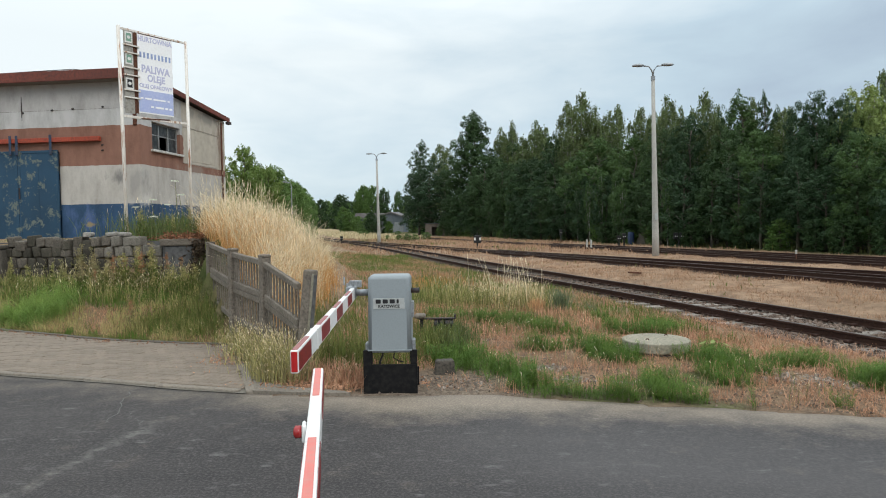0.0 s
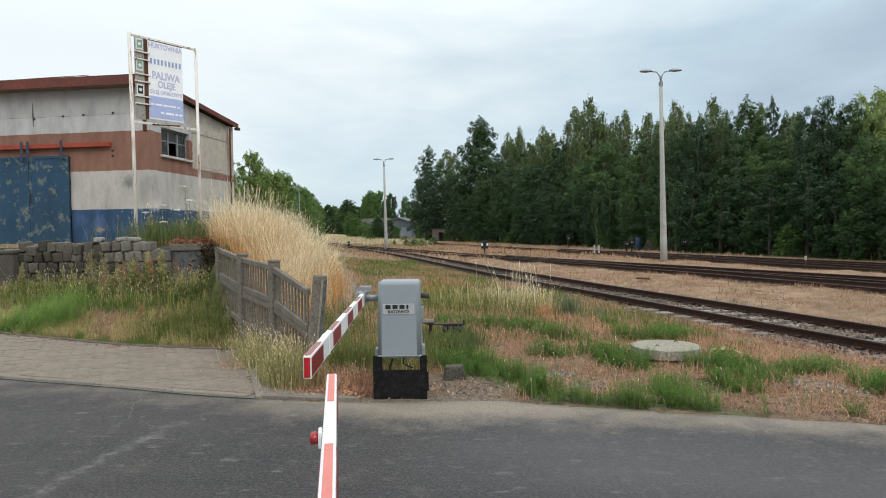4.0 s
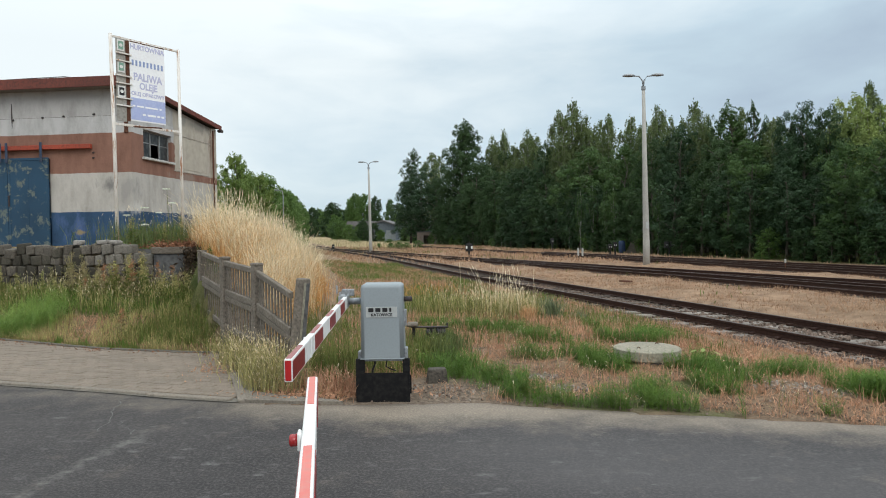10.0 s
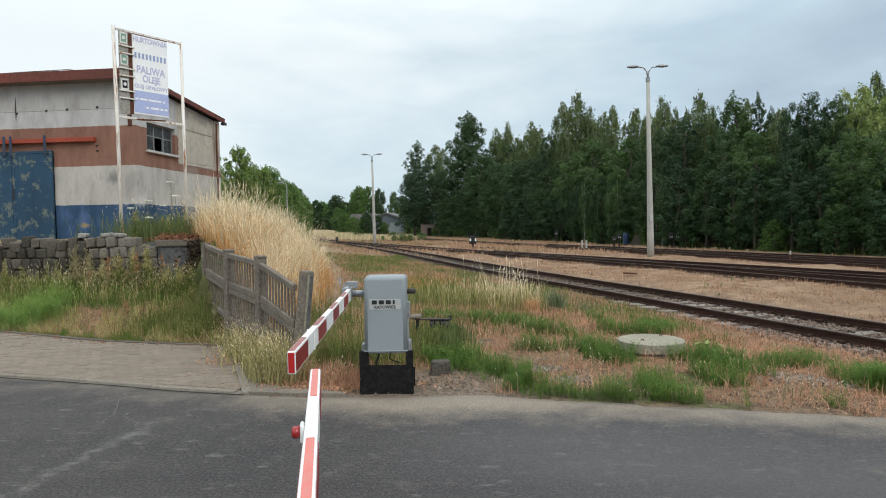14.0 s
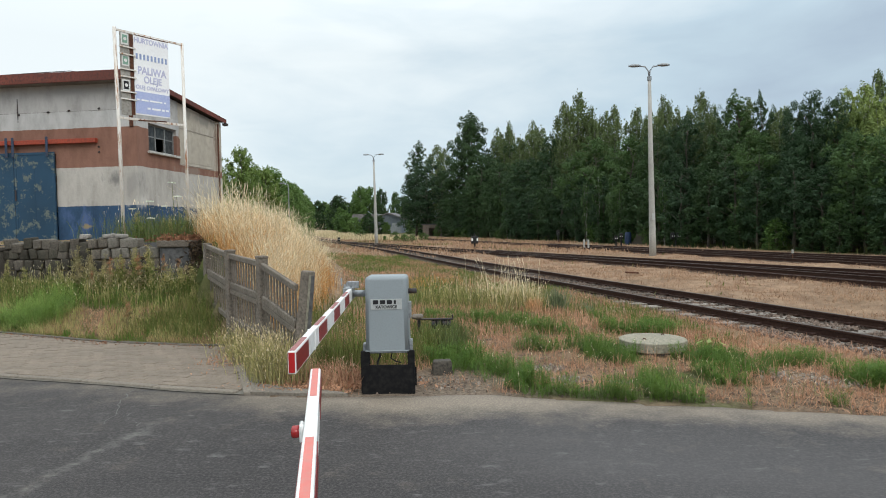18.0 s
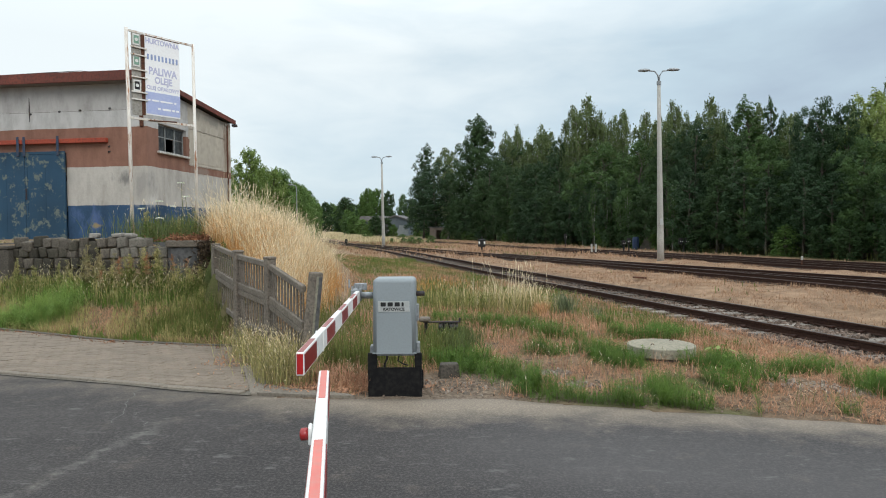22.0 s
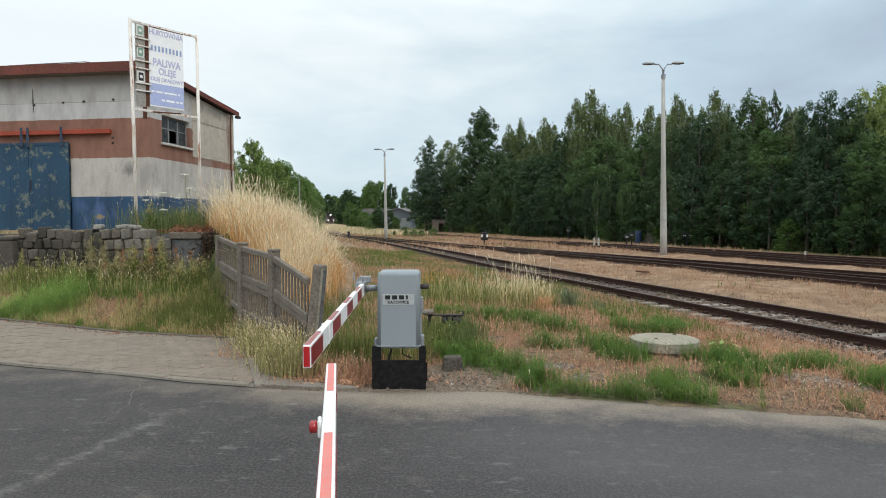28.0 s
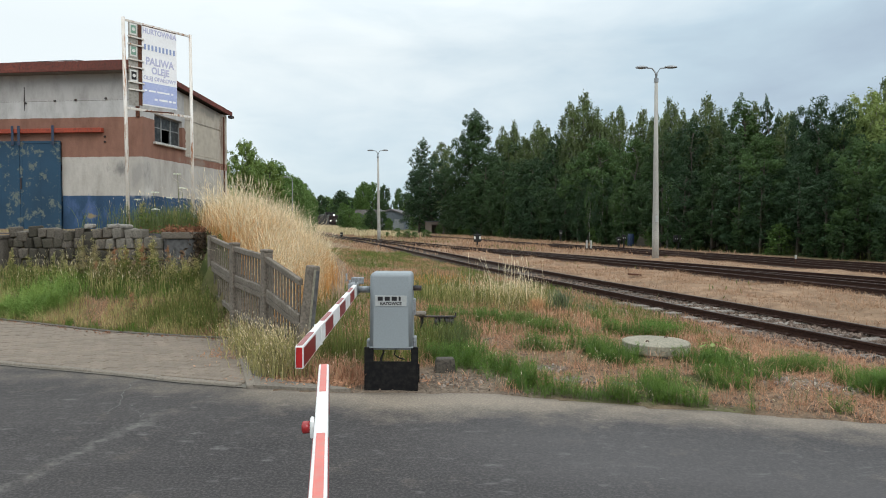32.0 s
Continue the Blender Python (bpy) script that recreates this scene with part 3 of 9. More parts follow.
TAN = mat("dry_turf", ((0.4064, 0.2613, 0.1688), (0.2835, 0.1728, 0.1111), (0.4441, 0.3034, 0.2058)), 0.45, 7, 0.9, 0, 0, island=0.22, spec=0.1, space="World", trans=0.15)
BROWN_LEAF = mat("dead_leaves", ((0.20, 0.085, 0.045), (0.14, 0.06, 0.035), (0.26, 0.13, 0.07)), 3, 12, 0.9, 0, 0, island=0.4, space="World")
VINE = mat("withered_vine", ((0.045, 0.032, 0.022), (0.03, 0.024, 0.018), (0.08, 0.05, 0.03)), 3, 12, 0.9, 0, 0, island=0.4, space="World")
UMBEL = mat("white_umbels", ((0.62, 0.64, 0.56), (0.55, 0.58, 0.48), (0.5, 0.5, 0.4)), 3, 12, 0.9, 0, 0, island=0.2, space="World")
GLASS = mat("dirty_glass", ((0.02, 0.024, 0.027), (0.03, 0.034, 0.037), (0.08, 0.085, 0.085)), 2, 8, 0.3, 0, 0.0, spec=0.3)
WINDOW_STEEL = mat("old_window_steel", ((0.27, 0.29, 0.30), (0.21, 0.225, 0.23), (0.12, 0.11, 0.10)), 4, 25, 0.7)
FRAME_WHITE = mat("old_white_frame", ((0.55, 0.55, 0.53), (0.45, 0.45, 0.43), (0.3, 0.28, 0.25)), 4, 25, 0.7)
DARK = plain("unlit_room_black", (0.015, 0.015, 0.015), 0.9)
SIGNAL_BLACK = plain("signal_black", (0.012, 0.012, 0.013), 0.6)
SIGNAL_WHITE = plain("signal_white", (0.75, 0.75, 0.73), 0.6)
LOCO_RED = mat("loco_red", ((0.0151, 0.005, 0.0042), (0.0121, 0.0041, 0.0039), (0.0076, 0.0033, 0.0039)), 2, 12, 0.5)
LOCO_DARK = mat("loco_dark", ((0.0108, 0.012, 0.012), (0.015, 0.0156, 0.0156), (0.024, 0.021, 0.018)), 2, 12, 0.55)
LAMP_ON = mat("headlight", ((1.0, 0.98, 0.92), (1.0, 0.98, 0.92), (1.0, 0.98, 0.92)), 2, 12, 0.3, 0, 0, emit=6.0)
BARN_WALL = mat("barn_wall", ((0.16, 0.184, 0.208), (0.136, 0.16, 0.184), (0.104, 0.12, 0.136)), 0.4, 4, 0.9)
BARN_PALE = mat("barn_pale", ((0.3168, 0.3384, 0.3456), (0.2736, 0.2952, 0.3024), (0.216, 0.2304, 0.2376)), 0.4, 4, 0.9)
BARN_ROOF = mat("barn_roof", ((0.20, 0.19, 0.19), (0.15, 0.145, 0.145), (0.11, 0.105, 0.10)), 0.4, 4, 0.95)
BRICK = mat("old_brick", ((0.195, 0.15, 0.1237), (0.15, 0.1162, 0.0975), (0.24, 0.21, 0.1837)), 1, 8, 0.95)
BLUE_PLASTIC = plain("blue_plastic", (0.015, 0.035, 0.09), 0.5)
BIRD = plain("dark_plumage", (0.03, 0.03, 0.035), 0.8)


# ---- mesh helpers ----
def empty(name, m, label, category, group="", kind=""):
    ob = new(name)
    ob.matrix_basis = m
    ob.empty_display_size = 0.1
    return tagged(ob, label, category, group, kind)


def finish(bm, name, material, smooth=False):
    me = bpy.data.meshes.new(name)
    bmesh.ops.recalc_face_normals(bm, faces=bm.faces)
    bm.to_mesh(me)
    bm.free()
    for q in (material if isinstance(material, (list, tuple)) else [material]):
        me.materials.append(q)
    if smooth:
        me.polygons.foreach_set("use_smooth", [True] * len(me.polygons))
    return me


def part(name, bm, material, parent, label="", smooth=False, m=None):
    """One mesh object under a thing or a part; bm is a bmesh or a finished mesh."""
    me = bm if isinstance(bm, bpy.types.Mesh) else finish(bm, name, material, smooth)
    ob = new(name, me)
    ob.parent = parent
    if m is not None:
        ob.matrix_basis = m
    if label:
        ob["label"] = label
    return ob


def thing(name, bm, material, m, label, category, group="", kind="", smooth=False):
    me = bm if isinstance(bm, bpy.types.Mesh) else finish(bm, name, material, smooth)
    ob = new(name, me)
    ob.matrix_basis = m
    return tagged(ob, label, category, group, kind)


def box(x0, x1, y0, y1, z0, z1, bevel=0.0, seg=1, bm=None):
    b = bmesh.new()
    bmesh.ops.create_cube(b, size=1.0)
    for v in b.verts:
        v.co = Vector((x0 + (v.co.x + 0.5) * (x1 - x0), y0 + (v.co.y + 0.5) * (y1 - y0), z0 + (v.co.z + 0.5) * (z1 - z0)))
    if bevel:
        bmesh.ops.bevel(b, geom=list(b.edges), offset=bevel, segments=seg, affect="EDGES", profile=0.5)
    return add(bm, b)


def add(bm, b):
    if bm is None:
        return b
    me = bpy.data.meshes.new("tmp")
    b.to_mesh(me)
    b.free()
    bm.from_mesh(me)
    bpy.data.meshes.remove(me)
    return bm


def tube(points, radii, seg=8, bm=None, caps=True):
    """A round bar through the points, with a radius at each."""
    b = bm or bmesh.new()
    rings = []
    pts = [Vector(p) for p in points]
    for i, p in enumerate(pts):
        d = (pts[min(i + 1, len(pts) - 1)] - pts[max(i - 1, 0)]).normalized()
        a = d.cross(Vector((0, 0, 1)) if abs(d.z) < 0.9 else Vector((1, 0, 0))).normalized()
        c = d.cross(a)
        r = radii[i] if isinstance(radii, (list, tuple)) else radii
        rings.append([b.verts.new(p + a * (r * math.cos(2 * math.pi * k / seg)) + c * (r * math.sin(2 * math.pi * k / seg))) for k in range(seg)])
    for q, w in zip(rings, rings[1:]):
        for k in range(seg):
            b.faces.new((q[k], q[(k + 1) % seg], w[(k + 1) % seg], w[k]))
    if caps:
        b.faces.new(rings[0][::-1])
        b.faces.new(rings[-1])
    return b


def prism(outline, y0, y1, bm=None):
    """An outline in x and z, drawn out along y."""
    b = bm or bmesh.new()
    f = [b.verts.new((x, y0, z)) for x, z in outline]
    k = [b.verts.new((x, y1, z)) for x, z in outline]
    b.faces.new(f)
    b.faces.new(k[::-1])
    for i in range(len(f)):
        j = (i + 1) % len(f)
        b.faces.new((f[i], k[i], k[j], f[j]))
    return b


def letters(body, size, material, parent, m, label, depth=0.002, squeeze=1.0):
    cu = bpy.data.curves.new("lettering", "FONT")
    cu.body, cu.size, cu.extrude, cu.align_x, cu.align_y = body, size, depth, "CENTER", "CENTER"
    cu.offset = size * 0.03
    tmp = new("lettering_tmp", cu)
    deps = bpy.context.evaluated_depsgraph_get()
    me = bpy.data.meshes.new_from_object(tmp.evaluated_get(deps))
    bpy.data.objects.remove(tmp)
    me.transform(Matrix.Diagonal((squeeze, 1, 1, 1)))
    me.materials.clear()
    me.materials.append(material)
    return part("lettering", me, material, parent, label, m=m)


def soup(name, verts, faces, material):
    me = bpy.data.meshes.new(name)
    me.from_pydata(verts, [], faces)
    me.materials.append(material)
    return me


def smooth01(v):
    v = np.clip(v, 0.0, 1.0)
    return v * v * (3 - 2 * v)


# ---- the plan ----
# along the railway: s runs away from the road, n across it to the right
SX, SY = -0.287, 0.958


def rail_xy(s, n):
    return SX * s + SY * n, SY * s - SX * n


# centre lines of the tracks: stretches along s, offsets n
TRACKS = [
    ([-60, 0, 25, 40, 52, 72, 86, 130, 240], [9.94, 9.94, 9.94, 10.5, 10.9, 10.8, 10.4, 10.2, 10.2]),
    ([-60, 0, 20, 31, 38, 62, 84], [18.1, 18.1, 17.6, 16.6, 15.8, 13.3, 10.75]),
    ([-60, 0, 12, 22, 32, 44], [21.7, 21.7, 21.0, 19.2, 17.4, 15.6]),
    ([-60, 0, 60, 150, 450], [25.0, 25.0, 24.0, 22.0, 22.0]),
    ([-60, 0, 15, 35, 55], [28.6, 28.6, 28.2, 26.6, 25.0]),
]
RAIL_Z = -0.19


def road_edge(x):
    """The far edge of the asphalt."""
    return np.interp(x, [-60, -9.0, -5.0, -4.24, -3.5, -2.79, -2.05, -1.25, -0.8, 0.34, 0.85, 1.4, 2.3, 3.64, 9.0, 60], [30, 8.8, 7.31, 7.09, 6.86, 6.6, 6.41, 6.27, 6.25, 6.27, 6.09, 5.93, 5.70, 5.34, 4.1, -8])


def pave_back(x):
    return np.interp(x, [-60, -12, -7.53, -6.16, -4.95, -3.1], [38, 12.9, 10.68, 10.03, 9.46, 8.98])


def wall_y(x):
    return 12.2 - 0.113 * (x + 5.1)


def fence_x(y):
    return -1.5 - (y - 7.0) * 0.63


def ground_z(x, y):
    x, y = np.asarray(x, float), np.asarray(y, float)
    n = SY * x - SX * y
    z = -0.27 * smooth01((n - 5.0) / 2.6) * (1 - smooth01((y - 110) / 90)) + 0.35 * smooth01((y - 110) / 90)
    high = 1.4 * (1 - smooth01((y - 34) / 60))
    crest = np.where(y < 12, -3.4 - 0.2 * (y - 7), np.where(y < 20, -4.4 - 0.05 * (y - 12), -4.8 - 0.28 * (y - 20)))
    mound = high * smooth01((crest + 2.4 - x) / 2.4) * np.where(y < 12.5, smooth01((y - 7.3) / 5.0), 1.0)
    bank = 0.70 * smooth01((y - pave_back(x)) / np.maximum(wall_y(x) - pave_back(x), 0.5))
    front = (x < fence_x(y)) & (y < wall_y(x) + 0.1)
    z = z + np.where(front, bank, mound)
    s = SX * x + SY * y
    bed = np.zeros(np.shape(x))
    for tr in TRACKS:
        bed = np.maximum(bed, np.where((s > tr[0][0]) & (s < tr[0][-1]), np.clip((1.9 - np.abs(n - np.interp(s, tr[0], tr[1]))) / 0.5, 0, 1), 0))
    hum = 0.07 * np.sin(1.1 * x + 0.6 * y) * np.sin(0.8 * y - 0.5 * x + 1.3) + 0.04 * np.sin(2.7 * x - 1.9 * y + 0.4) * np.sin(2.3 * y + 1.7 * x)
    z = z - 0.13 * bed + hum * (1 - bed) * smooth01((n - 7.0) / 1.5) * (n < 29.5) * smooth01((y - road_edge(x)) / 1.5) * (y < 60)
    drive = (x < -2.2) & (y < pave_back(x) - 0.05) & (x < fence_x(y) + 0.25)
    z = np.where(drive | (y < road_edge(x) - 0.12), np.minimum(z, 0) - 0.06, z)
    return z


def gz(x, y):
    return float(ground_z(x, y))


def axis(lo, hi, step, far_lo, far_hi, grow=1.18):
    mid = list(np.arange(lo, hi + 1e-6, step))
    left, right, d = [], [], step
    v = lo
    while v > far_lo:
        d *= grow
        v -= d
        left.append(v)
    v, d = hi, step
    while v < far_hi:
        d *= grow
        v += d
        right.append(v)
    return np.array(left[::-1] + mid + right)


def vnoise(x, y, scale, seed=0.0):
    return np.array([noise.noise(Vector((a * scale, b * scale, seed))) for a, b in zip(np.ravel(x), np.ravel(y))]).reshape(np.shape(x))


# strips of horsetail in the near field: centre line and half width
LUSH = (
    (((0.0, 8.01), (0.1, 7.68), (0.41, 7.16), (0.58, 6.98)), 0.38), (((0.58, 6.98), (0.69, 6.61), (0.91, 6.3), (1.15, 6.14), (1.4, 6.06), (1.62, 6.08)), 0.23), (((-0.09, 11.4), (0.35, 11.14), (0.73, 11.01), (1.03, 10.7)), 0.36),
    (((0.0, 9.41),), 0.22), (((1.32, 10.03), (1.49, 9.77), (1.69, 9.67)), 0.26), (((1.01, 8.57), (1.29, 8.42), (1.54, 8.57)), 0.18), (((1.78, 8.65), (1.9, 8.35)), 0.26), (((1.95, 8.27), (1.94, 7.93), (2.07, 7.76)), 0.30),
    (((2.63, 11.02),), 0.28), (((2.51, 9.76), (2.77, 9.76), (3.18, 10.11), (3.78, 11.23)), 0.30), (((2.78, 7.87), (2.98, 8.01), (3.08, 7.79)), 0.30), (((3.1, 7.47), (3.18, 7.27)), 0.28), (((3.25, 7.11), (3.36, 7.05)), 0.22),
    (((3.73, 7.56), (4.18, 7.9), (4.48, 8.07), (4.94, 8.42)), 0.17), (((2.6, 6.91), (2.63, 6.55), (2.84, 6.55)), 0.22), (((2.0, 6.55), (2.09, 6.37)), 0.24), (((1.91, 5.97), (2.04, 5.89), (2.22, 5.89)), 0.20),
    (((2.3, 5.80), (2.45, 5.74), (2.57, 5.72)), 0.12), (((4.42, 7.16), (4.48, 6.97), (4.87, 7.32), (5.22, 7.55), (5.51, 7.55)), 0.24), (((3.43, 5.67),), 0.09), (((-0.82, 14.67), (-0.26, 15.65)), 0.40))


def lush(x, y):
    """Where the low green horsetail and turf grow in the near field, 0 to 1."""
    g = np.zeros(np.shape(x))
    for line, r in LUSH:
        for (ax, ay), (bx, by) in zip(line, line[1:] or line):
            ux, uy = bx - ax, by - ay
            t = np.clip(((x - ax) * ux + (y - ay) * uy) / max(ux * ux + uy * uy, 1e-6), 0, 1)
            g = np.maximum(g, 1 - ((x - ax - t * ux) ** 2 + (y - ay - t * uy) ** 2) / r ** 2)
    return np.clip(g * 2.2, 0, 1)


def build_ground():
    xs, ys = axis(-14, 14, 0.25, -1600, 1600), axis(-3, 34, 0.25, -400, 2600)
    X, Y = np.meshgrid(xs, ys)
    Z = ground_z(X, Y)
    rough = 0.03 * vnoise(X, Y, 1.7, 3.1) + 0.02 * vnoise(X, Y, 5.1, 9.0)
    Z = Z + np.where(Y > road_edge(X) + 0.1, rough, 0) * np.where(Y < 60, 1, 3)
    nx, ny = len(xs), len(ys)
    verts = np.stack([X.ravel(), Y.ravel(), Z.ravel()], 1)
    i = (np.arange(ny - 1)[:, None] * nx + np.arange(nx - 1)[None, :]).ravel()
    faces = np.stack([i, i + 1, i + nx + 1, i + nx], 1)
    me = soup("ground", verts.tolist(), faces.tolist(), GROUND)
    N = SY * X - SX * Y
    S_ = SX * X + SY * Y
    blot = vnoise(X, Y, 0.9, 5.5)
    green = np.clip(0.35 + 1.2 * vnoise(X, Y, 0.6, 1.0), 0, 1)
    g = np.where((N < 8.3) & (Y > 9.5), np.clip(0.35 + 1.3 * blot, 0, 0.9), 0.0)
    g = np.where((N < 8.3) & (Y > road_edge(X)) & (X > -1.6), np.maximum(g * 0.7, lush(X, Y)), g)
    g = np.where((X < fence_x(Y)) & (Y < wall_y(X)) & (Y > pave_back(X)), np.clip(0.15 + 1.4 * blot, 0, 1), g)
    g = np.where((N > 30.0) | ((X < -9) & (Y > 26)), 0.85, g)
    tan = np.where((N > 11.3) & (N < 29.5), np.clip(0.95 + 0.6 * vnoise(X, Y, 0.25, 7.0), 0, 1), 0.0)
    tan = np.where((N > 6.6) & (N < 8.6), 0.55, tan)
    tan = np.where((X < -1.0) & (Y > wall_y(X)) & (N < 8), np.maximum(tan, 0.75), tan)
    tan = np.where((Y > 60) & (N < 30), 0.85, tan)
    tan = np.where((Y > 60) & (N < 30), tan * (1 - 0.5 * np.clip(vnoise(X, Y, 0.05, 2.0) * 3, 0, 1)), tan)
    g = np.where((Y > 60) & (N < 30), np.clip(vnoise(X, Y, 0.05, 2.0) * 3, 0, 0.8), g)
    grit = np.zeros(X.shape)
    for tr in TRACKS:
        c = np.interp(S_, tr[0], tr[1])
        ok = (S_ > tr[0][0]) & (S_ < tr[0][-1])
        grit = np.where(ok, np.maximum(grit, np.clip(1.9 - np.abs(N - c), 0, 1) * 0.9), grit)
    dust = np.clip(1 - (Y - road_edge(X)) / 0.6, 0, 1) * np.where((X > -1.4) & (X < 0.9), 1.0, 0.35)
    grit = np.maximum(grit, np.where(Y > road_edge(X) - 0.4, dust, 0.0))
    worn = np.clip(1.6 - 1.2 * (((X + 0.02) / 0.62) ** 2 + ((Y - 6.78) / 0.65) ** 2), 0, 1)
    grit = np.maximum(grit, worn)
    col = np.stack([g.ravel(), tan.ravel(), grit.ravel(), np.ones(X.size)], 1).astype(np.float32)
    me.color_attributes.new("zone", "FLOAT_COLOR", "POINT").data.foreach_set("color", col.ravel())
    me.polygons.foreach_set("use_smooth", [True] * len(me.polygons))
    ob = new("ground", me)
    return tagged(ob, "uneven ground of dry turf, soil and green tufts", "ground", kind="structure")


def build_road():
    xs = axis(-10, 10, 0.2, -90, 90, 1.3)
    rows = [1.0, 0.985, 0.96, 0.92, 0.86, 0.78, 0.68, 0.55, 0.4, 0.2, 0.0]
    verts, zone, worn = [], [], []
    for x in xs:
        e = float(road_edge(x)) + 0.05 * noise.noise(Vector((x * 2.3, 0, 0))) + 0.03 * noise.noise(Vector((x * 9, 4, 0)))
        near = e - 7.6
        verts.append((x, e + 0.02, -0.07)); zone.append(1.0); worn.append(0.0)
        for r in rows:
            y = near + (e - near) * r
            verts.append((x, y, 0.012 * math.sin(math.pi * r) * 2))
            sandy = 1.0 * math.exp(-((x + 0.05) / 0.85) ** 2) * max(0.0, 1 - (e - y) / 0.95)
            worn.append(min(1.0, max(0.0, (x + 0.6) / 1.6)) * (0.35 + 0.65 * math.exp(-((e - y - 1.5) / 0.6) ** 2)))
            zone.append(min(1.0, sandy + 0.8 * max(0.0, 1 - (e - y) / 0.75) * (1.0 if x > -2.2 else 0.4)))
    k = len(rows) + 1
    faces = [(i * k + j, (i + 1) * k + j, (i + 1) * k + j + 1, i * k + j + 1) for i in range(len(xs) - 1) for j in range(k - 1)]
    faces = [f[::-1] for f in faces]
    me = soup("road", verts, faces, ASPHALT)
    col = np.array([(z, w, 0, 1) for z, w in zip(zone, worn)], np.float32)
    me.color_attributes.new("zone", "FLOAT_COLOR", "POINT").data.foreach_set("color", col.ravel())
    me.polygons.foreach_set("use_smooth", [True] * len(me.polygons))
    road = tagged(new("road", me), "worn dark asphalt road with cracks", "road", kind="structure")
    # the pale cracks that run across the asphalt
    rnd = random.Random(4)
    for line, w in ((((-3.25, 6.67), (-3.15, 6.22), (-2.99, 5.74), (-2.91, 5.4)), 0.008), (((-2.86, 5.7), (-2.78, 5.57), (-2.66, 5.45), (-2.57, 5.33)), 0.007),):
        vs, fs = [], []
        n = 26
        px = [p[0] for p in line]; py = [p[1] for p in line]
        for i in range(n * (len(line) - 1)):
            t = i / n
            a, f = int(t), t - int(t)
            x = px[a] + (px[a + 1] - px[a]) * f + 0.05 * noise.noise(Vector((t * 3, w * 90, 0)))
            y = py[a] + (py[a + 1] - py[a]) * f + 0.04 * noise.noise(Vector((t * 4, 7, w * 50)))
            ww = w * (0.25 + 0.9 * rnd.random() ** 1.5) * (0.6 + 0.8 * abs(noise.noise(Vector((t * 2.1, w * 33, 5)))))
            vs += [(x - ww, y - ww * 0.4, 0.027), (x + ww, y + ww * 0.4, 0.027)]
        fs = [(2 * i, 2 * i + 1, 2 * i + 3, 2 * i + 2) for i in range(len(vs) // 2 - 1)]
        part("crack", soup("crack", vs, fs, CRACK), CRACK, road, "pale filled crack in the asphalt")


def rail_section():
    """The outline of a flat-bottomed rail, the top at height 0."""
    h = [(-0.036, -0.004), (-0.03, 0.0), (0.03, 0.0), (0.036, -0.004), (0.036, -0.035), (0.009, -0.05), (0.009, -0.125), (0.06, -0.14), (0.06, -0.15), (-0.06, -0.15), (-0.06, -0.14), (-0.009, -0.125), (-0.009, -0.05), (-0.036, -0.035)]
    return h


def track_points(tr, step):
    s = np.arange(tr[0][0], tr[0][-1], step)
    n = np.interp(s, tr[0], tr[1])
    k = np.ones(9) / 9
    if len(n) > 20:
        n = np.convolve(np.pad(n, 4, mode="edge"), k, "valid")
    return s, n


def lift(y):
    return 0.55 * float(smooth01((y - 110) / 90))


